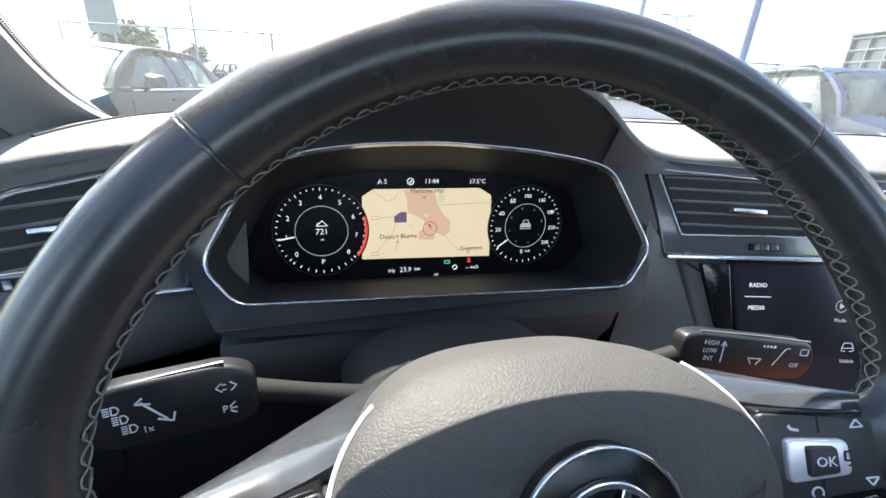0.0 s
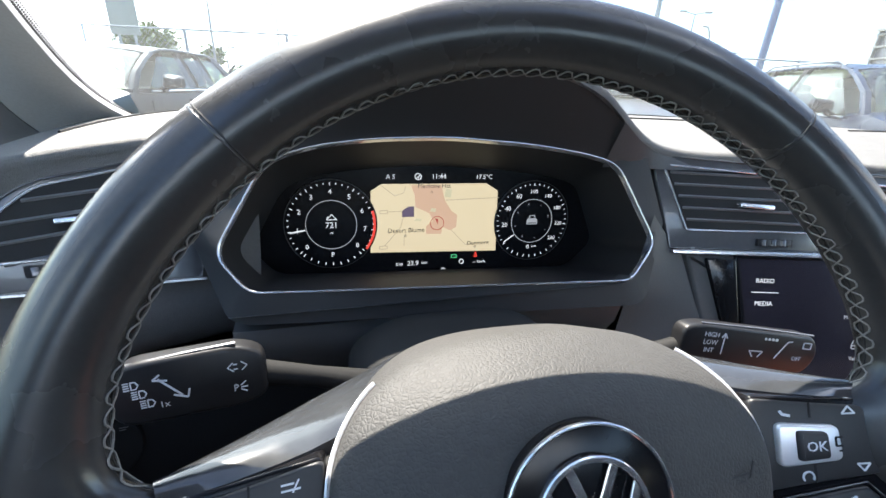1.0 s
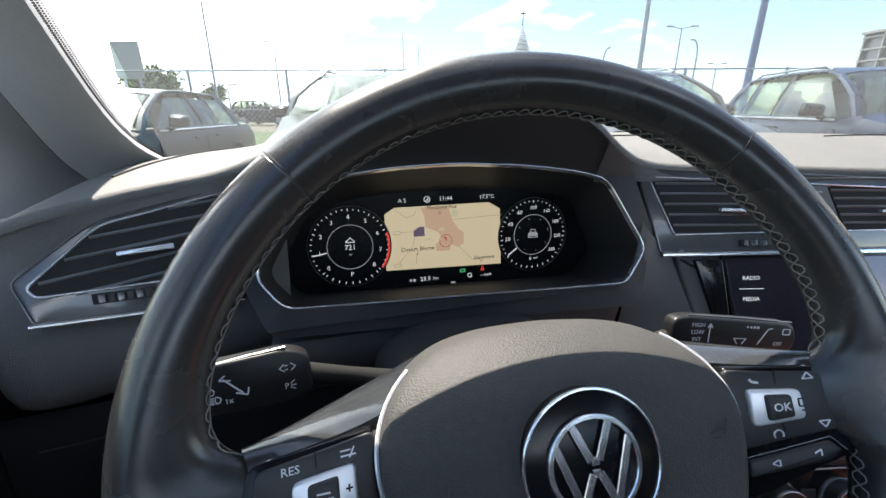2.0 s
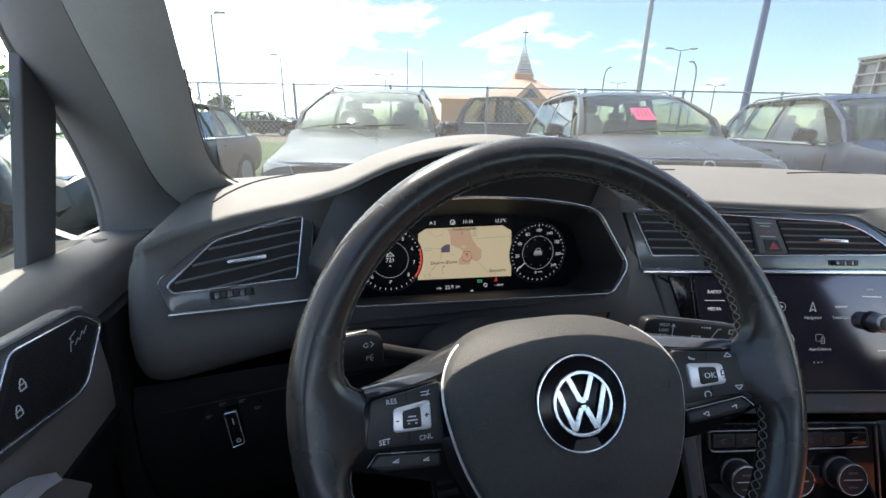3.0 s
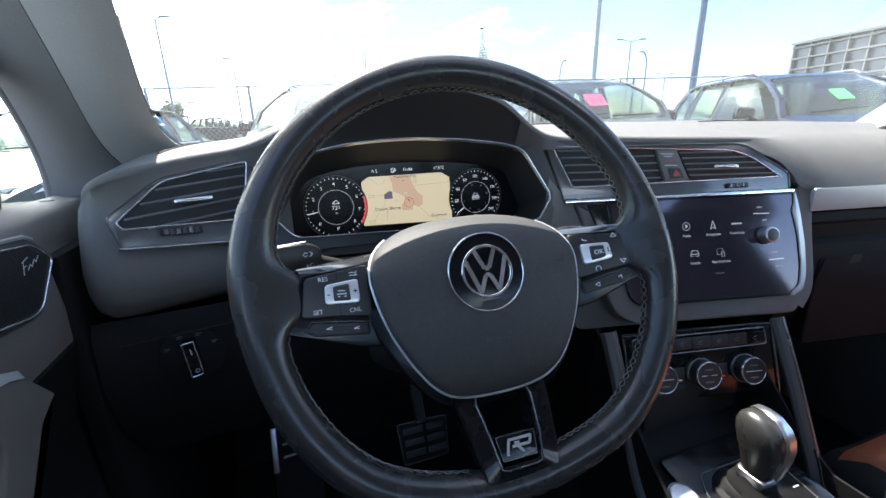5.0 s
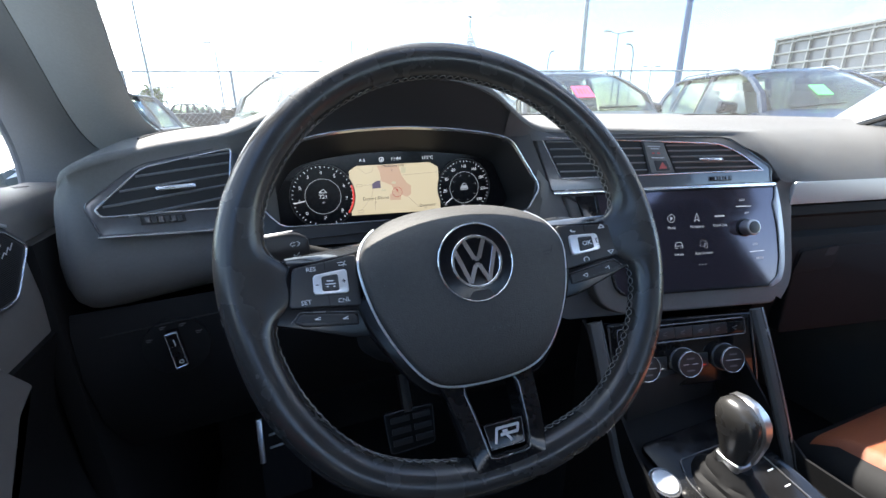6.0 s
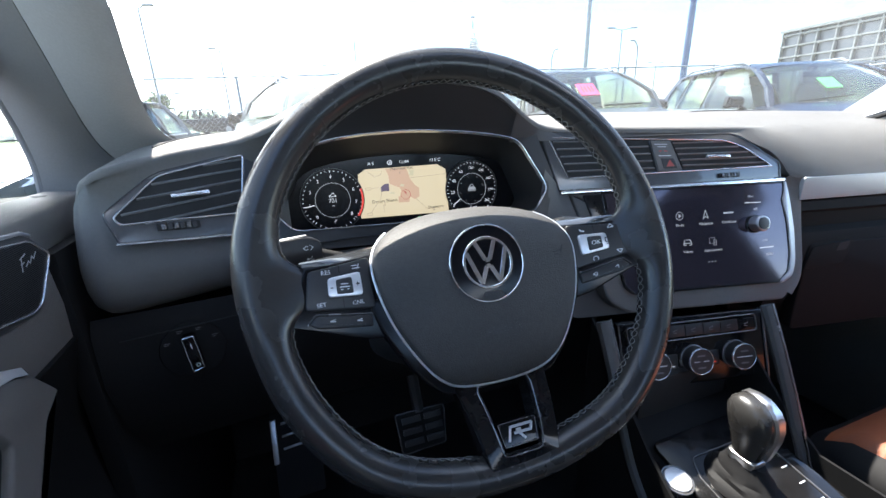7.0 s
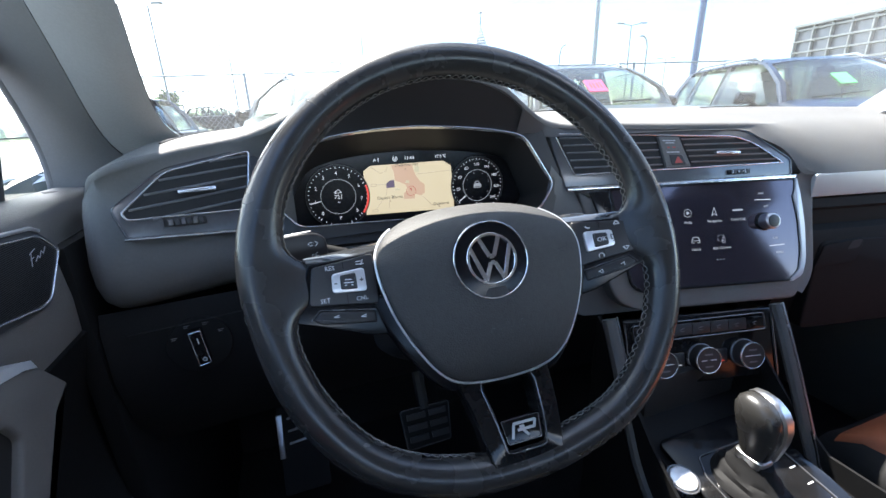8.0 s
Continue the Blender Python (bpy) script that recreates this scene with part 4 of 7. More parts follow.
# ---- dashboard ----
dash = thing("dashboard", "dark grey soft-grained dashboard with a hood over the instruments", "dashboard", (0.3, 0.3, 1.0))
FRONT_Y = [(-0.345, 0.262), (-0.328, 0.232), (-0.312, 0.214), (-0.25, 0.240), (-0.185, 0.266), (-0.13, 0.240), (-0.05, 0.215), (0.06, 0.215), (0.14, 0.222), (0.195, 0.235), (0.3, 0.222), (0.5, 0.176), (0.54, 0.178), (0.58, 0.190), (0.62, 0.205), (0.68, 0.218), (0.75, 0.210), (1.1, 0.145)]
FRONT_Z = [(-0.345, 1.088), (-0.328, 1.106), (-0.312, 1.116), (-0.25, 1.131), (-0.185, 1.141), (-0.14, 1.158), (-0.09, 1.183), (-0.03, 1.200), (0.06, 1.202), (0.12, 1.187), (0.165, 1.158), (0.20, 1.141), (0.3, 1.135), (0.5, 1.128), (0.56, 1.125), (0.62, 1.128), (0.70, 1.128), (1.1, 1.120)]
BACK_Z = [(-0.36, 1.118), (0.0, 1.135), (0.5, 1.145), (1.1, 1.125)]
XS = [-0.343, -0.341, -0.338, -0.334, -0.329] + steps_of(-0.323, 1.09, 110)


def ease(t):
    return t * t * (3 - 2 * t)


def back_y(x):
    return 0.60 + skew(x) + 0.10 * (1 - ((x - MID) / 0.74) ** 2)


def dash_top(x, v):
    yf, zf = lerp(FRONT_Y, x), lerp(FRONT_Z, x)
    hood = max(0.0, zf - 1.14)
    yb, zb = back_y(x), lerp(BACK_Z, x)
    y = yf + (yb - yf) * v
    z = zf + (zb - zf) * ease(min(1, v * (1.0 + hood * 4))) + 0.012 * math.sin(math.pi * v) * (1 - hood * 8) + 0.16 * hood * math.sin(math.pi * min(v * 2.2, 1))
    return Vector((x, y, z))


def lip_end(x):
    return lerp([(0.46, 1.0), (0.47, 1.0), (0.56, 0.08), (0.58, 0.08)], x)


def lip(x, k):
    """Rolled front edge, k from 0 at the top to 1 below."""
    yf, zf = lerp(FRONT_Y, x), lerp(FRONT_Z, x)
    a = k * math.pi * 0.62
    return Vector((x, yf - 0.006 * math.sin(a), zf - 0.006 + 0.006 * math.cos(a)))


bm = sheet(dash_top, XS, [0, 0.02, 0.05, 0.1, 0.16, 0.22, 0.28, 0.35, 0.42, 0.5, 0.6, 0.7, 0.8, 0.9, 1.0])
sheet(lambda x, k: lip(x, k * lip_end(x)), XS, [0, 0.25, 0.5, 0.75, 1.0], bm)
bmesh.ops.remove_doubles(bm, verts=bm.verts[:], dist=1e-5)
part("top_pad", bm, M_PAD, dash, "soft grained dash top", 60)

# front face right of the instruments: above the vents and round to the passenger's side
bm = bmesh.new()


BROW_FOOT = [(0.18, 1.120), (0.470, 1.120), (0.478, 1.1195), (0.490, 1.1165), (0.505, 1.108), (0.553, 1.0765), (0.560, 1.061), (0.568, 1.055), (0.58, 1.055), (1.1, 1.055)]


def face_right(x, k):
    """From the rolled edge (k = 0) down to the vents or the passenger's band (k = 1)."""
    top = lip(x, lip_end(x))
    z = lerp(BROW_FOOT, x)
    w = ease(max(0.0, min(1.0, (x - 0.550) / 0.05)))
    y = (1 - w) * (0.2075 - 0.21 * (x - 0.2) + 0.33 * (z - 1.06)) + w * (0.1165 - 0.18 * (x - 0.573))
    b = Vector((x, y, z))
    u = ease(max(0.0, min(1.0, (x - 0.48) / 0.10)))
    knee = top.lerp(b, 0.5).lerp(Vector((x, b.y + 0.32 * (top.y - b.y), top.z - 0.009)), u)
    return top * (1 - k) ** 2 + knee * 2 * k * (1 - k) + b * k * k


sheet(face_right, steps_of(0.150, 0.475, 24), [0, 0.5, 1], bm)
part("upper_face", bm, M_PLASTIC, dash)
bm = sheet(face_right, steps_of(0.475, 0.62, 40) + steps_of(0.64, 1.09, 20), steps_of(0, 1, 12))
sheet(lambda x, k: face_right(x, 1.0) + Vector((0, 0.05 * k, 0)), steps_of(0.475, 0.60, 34), [0, 0.1, 1], bm)   # the edge turns in behind the vents
part("passenger_brow", bm, M_PAD, dash, "soft grey brow above the band", 60)


def stack_corner():
    """Soft pad beside the screen, from the brow down to the end of the stack."""
    inner = [(0.3625, -0.0123), (0.367, -0.0392), (0.371, -0.0828), (0.370, -0.1329), (0.3635, -0.1524), (0.350, -0.170)]
    side = [(0.3905, -0.018, 0.003), (0.3905, -0.040, 0.001), (0.389, -0.083, 0), (0.387, -0.133, 0), (0.381, -0.160, 0), (0.366, -0.182, 0)]
    a_line = catmull([face_right(0.5535, 1.0), face_right(0.562, 1.0)] + [STACK @ Vector((x, y, -0.001)) for x, y in inner], 5)
    b_line = catmull([face_right(0.578, 0.97), face_right(0.583, 1.0)] + [STACK @ Vector(c) for c in side], 5)
    bm = sheet(lambda i, k: a_line[i].lerp(b_line[i], k), list(range(len(a_line))), steps_of(0, 1, 4))
    sheet(lambda i, k: b_line[i] + Vector((0.0030 * math.sin(k), 0.0030 * (1 - math.cos(k)) + (0.04 if k > 1.6 else 0), 0)), list(range(5, len(b_line))), [0, 0.5, 1.0, 1.5, 1.7], bm)
    bmesh.ops.remove_doubles(bm, verts=bm.verts[:], dist=1e-5)
    return bm


part("corner_pad", stack_corner(), M_PAD, dash, "soft grey pad round the end of the vents", 60)
# passenger's side: grey band, tray and glovebox
PX = steps_of(0.570, 1.09, 11)
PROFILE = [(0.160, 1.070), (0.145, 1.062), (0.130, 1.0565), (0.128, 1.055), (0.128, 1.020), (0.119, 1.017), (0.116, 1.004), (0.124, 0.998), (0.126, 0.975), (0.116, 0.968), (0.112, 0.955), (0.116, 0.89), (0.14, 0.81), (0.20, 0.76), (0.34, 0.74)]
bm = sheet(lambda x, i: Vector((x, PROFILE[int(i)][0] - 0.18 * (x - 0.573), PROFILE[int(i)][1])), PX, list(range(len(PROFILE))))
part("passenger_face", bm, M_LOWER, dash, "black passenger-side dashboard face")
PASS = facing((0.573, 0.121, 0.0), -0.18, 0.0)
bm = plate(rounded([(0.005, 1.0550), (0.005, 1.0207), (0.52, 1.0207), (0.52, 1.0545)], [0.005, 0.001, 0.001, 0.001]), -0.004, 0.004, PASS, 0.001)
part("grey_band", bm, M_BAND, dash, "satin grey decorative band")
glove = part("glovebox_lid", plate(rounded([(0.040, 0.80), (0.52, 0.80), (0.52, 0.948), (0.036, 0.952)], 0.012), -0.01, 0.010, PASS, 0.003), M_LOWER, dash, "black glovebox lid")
latch = part("glovebox_latch", plate(rounded([(0.042, 0.946), (0.034, 0.909), (0.106, 0.914), (0.114, 0.935), (0.112, 0.953)], 0.004), 0.0, 0.0122, PASS, 0.001), M_LOWER, glove, "black latch plate")
# finger hollow's shade laid on the latch as a flat dark plate
part("finger_shade", plate(rounded([(0.086, 0.936), (0.106, 0.937), (0.110, 0.951), (0.090, 0.949)], 0.004), 0.008, 0.0126, PASS), M_DARK, latch)

# left end: soft face below the air vent, then the knee panel
LEFT = [(0.2085, 1.116), (0.2045, 1.095), (0.198, 1.075), (0.187, 1.045), (0.180, 1.02), (0.181, 0.998), (0.188, 0.983), (0.200, 0.974), (0.220, 0.969)]


def left_face(x, i):
    y, z = LEFT[int(i)]
    s = max(0, (x + 0.305))
    edge = max(0, (-0.315 - x) / 0.028)
    top = lip(x, 1)
    if i == 0:
        return top + Vector((0, 0.001, 0.0005))
    return Vector((x, y + (0.41 if i < 4 else 0.36) * s + 0.030 * edge ** 2 + 0.008, min(z - 0.006 * edge ** 2 * max(0, 4 - i) * 0.5, top.z - 0.004 * i)))


bm = sheet(left_face, [-0.343, -0.340, -0.334, -0.325, -0.315, -0.30, -0.28, -0.25, -0.22, -0.19, -0.16, -0.14], list(range(len(LEFT))))
part("left_face", bm, M_PAD, dash, "soft grained face beside the door")
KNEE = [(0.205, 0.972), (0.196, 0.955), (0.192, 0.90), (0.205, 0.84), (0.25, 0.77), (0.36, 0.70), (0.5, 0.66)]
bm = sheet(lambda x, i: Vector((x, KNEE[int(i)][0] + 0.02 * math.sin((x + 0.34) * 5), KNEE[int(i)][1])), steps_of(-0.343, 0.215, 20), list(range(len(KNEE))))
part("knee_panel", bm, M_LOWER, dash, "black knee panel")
part("panel_joint", tube([(-0.32, 0.194, 0.948), (-0.18, 0.202, 0.955), (-0.10, 0.206, 0.960)], 0.0008, 5), M_DARK, dash)
# ledge under the instruments, stepped back to the knee panel
LEDGE = [(0.182, 1.030), (0.190, 1.0265), (0.1975, 1.024), (0.1975, 1.018), (0.187, 1.0155), (0.184, 1.008), (0.190, 0.985), (0.203, 0.962)]


def ledge(x, i):
    y, z = LEDGE[int(i)]
    rise = 1.4 * max(0.0, -0.152 - x) + 1.2 * max(0.0, x - 0.155)
    return Vector((x, y + rise * 0.3, z + (rise if i < 6 else rise * 0.4) + 0.04 * max(0.0, x + 0.15) * 0.3))


part("cluster_ledge", sheet(ledge, steps_of(-0.150, 0.160, 36), list(range(len(LEDGE)))), M_PLASTIC, dash, "black ledge under the instruments", 50)
# cheek between the instruments and the centre stack
bm = sheet(lambda u, v: Vector((0.188 - 0.030 * v, 0.206 - 0.018 * v, 1.085 - 0.12 * v)).lerp(Vector((0.226 + 0.034 * v, 0.206 - 0.052 * v, 1.050 - 0.12 * v)), u) + Vector((0, 0.004 * math.sin(math.pi * u), 0)), steps_of(0, 1, 6), steps_of(0, 1, 6))
part("stack_cheek", bm, M_PLASTIC, dash, "black cheek beside the instruments", 60)
# defroster slot and speaker groove on the dash top
for pts in ([(-0.276, 0.300), (-0.264, 0.364), (-0.242, 0.423), (-0.205, 0.470)], [(0.26, 0.40), (0.34, 0.405), (0.42, 0.40)], [(0.36, 0.50), (0.52, 0.52), (0.66, 0.51)], [(0.62, 0.36), (0.72, 0.37), (0.80, 0.36)]):
    path = []
    for p in catmull([(a, b, 0) for a, b in pts], 6):
        yf, yb = lerp(FRONT_Y, p.x), back_y(p.x)
        path.append(dash_top(p.x, (p.y - yf) / (yb - yf)) + Vector((0, 0, 0.0004)))
    part("groove", tube(path, 0.0014, 6), M_DARK, dash, "thin dark groove in the dash top")

# ---- instruments ----
cluster = thing("instrument_cluster", "digital instrument cluster showing a map between two dials", "instrument cluster", (0.02, 0.3, 1.05))
FRAME_PTS = [(-0.152, -0.008), (0.146, -0.0185), (0.1755, 0.013), (0.148, 0.084), (0.120, 0.0925), (0.070, 0.1005), (0.0, 0.1055), (-0.060, 0.1035), (-0.105, 0.0975), (-0.140, 0.086), (-0.1735, 0.020)]
FR = rounded(FRAME_PTS, [0.010, 0.010, 0.012, 0.016, 0.02, 0.02, 0.02, 0.02, 0.02, 0.018, 0.012], 4)
part("frame_trim", ring_plate(FR, 0.0016, -0.004, 0.0020, CLUST), M_CHROME, cluster, "thin chrome frame line")
# dark panel between the frame line and the hood, open outwards
bm = bmesh.new()
outer = []
for x, y in FR:
    p = CLUST @ Vector((x, y, 0))
    if y > 0.06:
        xx = p.x * 1.10
        q = lip(max(-0.17, min(0.19, xx)), 1) + Vector((0, 0.004, -0.001))
    elif y > 0.0:
        q = Vector((p.x + math.copysign(0.014, p.x), p.y + 0.004, p.z + 0.004))
        if p.x > 0:
            q.x, q.y = 0.205, 0.212
        else:
            q.x, q.y = -0.178, 0.232
    else:
        q = Vector((p.x * 1.06, p.y - 0.006, p.z - 0.020))
    outer.append(q)
rings(bm, [[CLUST @ Vector((x, y, 0.0)) for x, y in FR], [(CLUST @ Vector((x, y, 0.001))).lerp(outer[i], 0.5) + Vector((0, 0.001, 0)) for i, (x, y) in enumerate(FR)], outer], cap0=False, cap1=False)
part("hood_face", bm, M_SHROUD, cluster, "black textured hood face")
bm = bmesh.new()
# inner shroud back to the display
DISP = axes((0.021, 0.306, 1.051), (1, 0, 0), (0, 0.10, 0.995), (0, -0.995, 0.10))
loops = []
for d in (0.0, 0.35, 0.75, 1.0):
    loop = []
    for x, y in FR:
        a = CLUST @ Vector((x, y, 0.0))
        b = DISP @ Vector((x * 1.02, (y - 0.043) * 0.90, 0.001))
        loop.append(a.lerp(b, d))
    loops.append(loop)
rings(bm, loops, cap0=False, cap1=False)
part("shroud", bm, M_SHROUD, cluster, "black funnel round the display")
part("display_glass", plate([(x * 1.04, (y - 0.043) * 0.96) for x, y in FR], -0.004, -0.001, DISP), M_CLUSTER, cluster, "dark display glass")
MAPPOLY = [(-0.0665, 0.032), (-0.056, 0.0385), (0.050, 0.0385), (0.0625, 0.031), (0.064, -0.033), (-0.068, -0.029)]
mp = part("map", plate(MAPPOLY, -0.001, 0.0006, DISP), M_MAP, cluster, "lit beige map")
TOWN = [(-0.028, 0.0373), (0.0024, 0.0373), (0.0069, 0.0215), (0.0136, 0.0114), (0.0199, 0.0069), (0.0193, -0.0055), (0.0125, -0.0089), (0.0046, -0.0051), (0.0035, -0.0123), (-0.0123, -0.0118), (-0.0123, -0.0037), (-0.0055, 0.0013), (-0.0089, 0.0091), (-0.0156, 0.0125), (-0.0235, 0.0159), (-0.0242, 0.0283)]
part("map_town", plate(TOWN, 0.0, 0.0009, DISP), M_MAPRED, mp, "brown town area")
part("map_block", plate([(-0.0366, 0.0125), (-0.0303, 0.0166), (-0.0246, 0.0166), (-0.0246, 0.0062), (-0.0366, 0.0062)], 0.0, 0.0009, DISP), M_MAPBLOCK, mp, "dark purple block")
for x0, y0, x1, y1 in ((-0.0089, 0.0103, -0.0021, 0.0148), (-0.0246, 0.0013, -0.0168, 0.0046), (0.0055, 0.0248, 0.0136, 0.0339)):
    part("map_park", plate([(x0, y0 + 0.001), (x0 + 0.002, y1), (x1, y1 - 0.001), (x1 - 0.001, y0)], 0.0, 0.0010, DISP), M_MAPGREEN, mp)
for q in ((-0.051, 0.0118, -0.0366, 0.0118), (-0.0355, 0.006, -0.0380, -0.004), (-0.0380, -0.004, -0.0540, -0.0225), (-0.0347, -0.013, -0.0347, -0.0235), (0.0136, -0.0078, 0.0294, -0.0246), (0.0294, -0.0246, 0.0564, -0.0224), (0.0075, 0.0222, 0.0640, 0.0240), (-0.0573, 0.038, -0.0438, 0.0272), (-0.0438, 0.0272, -0.0350, 0.0300), (-0.0350, 0.0300, -0.0330, 0.0360)):
    part("map_road", strokes([q], 0.0006, 0.0008, DISP), M_MAPROAD, mp)
for x, y in ((-0.0545, 0.0116), (-0.0555, -0.0242)):
    part("road_shield", ring_plate(rounded([(x - 0.004, y - 0.0018), (x + 0.004, y - 0.0018), (x + 0.004, y + 0.0018), (x - 0.004, y + 0.0018)], 0.001), 0.0005, 0.0, 0.0010, DISP), M_MAPROAD, mp)
for x, y in ((-0.0332, -0.0129), (-0.0071, 0.0305), (0.0402, -0.0273)):
    part("town_dot", annulus(0.0012, 0.0004, 0.0, 0.0011, DISP, 12, c=(x, y)), M_MAPINK, mp)
part("position_ring", annulus(0.0073, 0.0007, 0.0, 0.0012, DISP, 32, c=(-0.001, -0.001)), M_MAPMARK, mp, "dark red position ring")
part("position_arrow", plate([(-0.0035, 0.004), (-0.0002, -0.002), (0.0, 0.003)], 0.0, 0.0012, DISP), M_MAPMARK, mp)
lettering("Desert Blume", 0.0066, DISP, M_MAPINK, mp, -0.0325, -0.0075, 0.001)
lettering("Dunmore", 0.0062, DISP, M_MAPINK, mp, 0.0435, -0.0235, 0.001)
lettering("Medicine Hat", 0.0062, DISP, M_MAPINK, mp, -0.0045, 0.0365, 0.001)
for x, y, s, w in ((-0.0475, 0.0455, 0.0062, "A S"), (0.0, 0.0455, 0.0066, "11:44"), (0.047, 0.0450, 0.0062, "17.5°C"), (-0.0255, -0.0425, 0.0070, "23.9"), (-0.0395, -0.0425, 0.005, "trip"), (-0.0135, -0.0425, 0.005, "km"), (0.0455, -0.0445, 0.0045, "--- km/h"), (0.0065, -0.0495, 0.0045, "oo")):
    lettering(w, s, DISP, M_LIT, cluster, x, y, 0.0006, name="readout")
part("symbol", annulus(0.0034, 0.0006, -0.001, 0.0006, DISP, 20, c=(-0.0205, 0.0455)), M_LIT, cluster)
part("symbol", strokes([(-0.0225, 0.0435, -0.0185, 0.0475), (-0.0205, 0.0435, -0.0195, 0.047)], 0.0006, 0.0004, DISP), M_LIT, cluster)
part("symbol", ring_plate([(0.015, -0.0355), (0.021, -0.0355), (0.021, -0.039), (0.015, -0.039)], 0.0006, -0.001, 0.0006, DISP), M_LITGREEN, cluster, "green telltale")
part("symbol", strokes([(0.0415, -0.0335, 0.0405, -0.0385), (0.0395, -0.0385, 0.0435, -0.0385), (0.0415, -0.0335, 0.0430, -0.0380)], 0.0010, 0.0004, DISP), M_LITRED, cluster, "red telltale")
part("symbol", annulus(0.0026, 0.0005, -0.001, 0.0006, DISP, 16, c=(0.0265, -0.0435)), M_LIT, cluster)


def dial(cx, cy, numbers, a0, a1, needle, red=None, mid=None):
    """A round gauge face: ring of ticks, numbers, an inner ring and a needle."""
    d = part("dial", disc(0.0425, -0.001, 0.0010, DISP, 64, c=(cx, cy)), M_CLUSTER, cluster, "round black gauge face")
    part("dial_rim", annulus(0.0432, 0.0008, -0.001, 0.0014, DISP, 64, c=(cx, cy)), M_BUTTON, d)
    part("inner_ring", annulus(0.0238, 0.0006, 0.0, 0.0016, DISP, 56, c=(cx, cy)), M_LITDIM, d, "pale inner ring")
    n = (len(numbers) - 1) * 4
    ticks = []
    for k in range(n + 1):
        a = radians(a0 + (a1 - a0) * k / n)
        r0 = 0.0385 if k % 4 else 0.0375
        ticks.append((cx + r0 * math.cos(a), cy + r0 * math.sin(a), cx + 0.0402 * math.cos(a), cy + 0.0402 * math.sin(a)))
    for k in range(9):
        a = radians(-132 + 84 * k / 8)
        ticks.append((cx + 0.0375 * math.cos(a), cy + 0.0375 * math.sin(a), cx + 0.0402 * math.cos(a), cy + 0.0402 * math.sin(a)))
    part("ticks", strokes(ticks, 0.0008, 0.0012, DISP), M_LIT, d)
    for k, w in enumerate(numbers):
        a = radians(a0 + (a1 - a0) * k / (len(numbers) - 1))
        lettering(w, 0.0066 if len(w) < 3 else 0.0058, DISP, M_LIT, d, cx + 0.0315 * math.cos(a), cy + 0.0315 * math.sin(a), 0.0011, name="number")
    if red:
        pts = [(cx + 0.0405 * math.cos(radians(a)), cy + 0.0405 * math.sin(radians(a)), 0.0012) for a in steps_of(red[0], red[1], 16)]
        part("red_zone", tube(pts, 0.0012, 6, M=DISP, flat=0.4), M_LITRED, d, "red arc")
    a = radians(needle)
    part("needle", strokes([(cx + 0.0245 * math.cos(a), cy + 0.0245 * math.sin(a), cx + 0.0385 * math.cos(a), cy + 0.0385 * math.sin(a))], 0.0012, 0.0020, DISP), M_LIT, d, "white needle")
    return d


d1 = dial(-0.104, 0.0005, list("012345678"), 222, -42, 190, (18, -38))
lettering("721", 0.0078, DISP, M_LIT, d1, -0.104, 0.0, 0.0012)
lettering("m", 0.0040, DISP, M_LIT, d1, -0.104, -0.0072, 0.0012)
lettering("P", 0.0066, DISP, M_LIT, d1, -0.104, -0.0290, 0.0012)
part("symbol", strokes([(-0.1085, 0.0055, -0.1035, 0.0105), (-0.1035, 0.0105, -0.0990, 0.0055), (-0.1085, 0.0055, -0.0990, 0.0055), (-0.1085, 0.0055, -0.1070, 0.0085)], 0.0007, 0.0012, DISP), M_LIT, d1)
d2 = dial(0.1035, -0.002, ["", "20", "40", "60", "100", "140", "180", "220", "260"], 218, -38, 215)
lettering("0", 0.0064, DISP, M_LIT, d2, 0.1010, -0.0305, 0.0012)
lettering("km/h", 0.0030, DISP, M_LIT, d2, 0.1080, -0.0300, 0.0012)
carsym = [(-0.0060, -0.0045), (-0.0060, 0.0005), (-0.0040, 0.0020), (-0.0028, 0.0055), (0.0028, 0.0055), (0.0040, 0.0020), (0.0060, 0.0005), (0.0060, -0.0045)]
csym = part("symbol", plate([(0.1035 + x, y - 0.001) for x, y in carsym], 0.0, 0.0014, DISP), M_LITDIM, d2, "small pale car symbol")
part("car_glass", plate([(0.1007, 0.0012), (0.1063, 0.0012), (0.1056, 0.0038), (0.1014, 0.0038)], 0.0, 0.0016, DISP), M_CLUSTER, csym)
part("car_glass", strokes([(0.0985, -0.0040, 0.1085, -0.0040)], 0.0008, 0.0016, DISP), M_CLUSTER, csym)
part("symbol", strokes([(0.1035 + 0.0185 * math.cos(a), -0.002 + 0.0185 * math.sin(a), 0.1035 + 0.0200 * math.cos(a), -0.002 + 0.0200 * math.sin(a)) for a in steps_of(0.3, 6.5, 8)], 0.0006, 0.0012, DISP), M_LITDIM, d2)


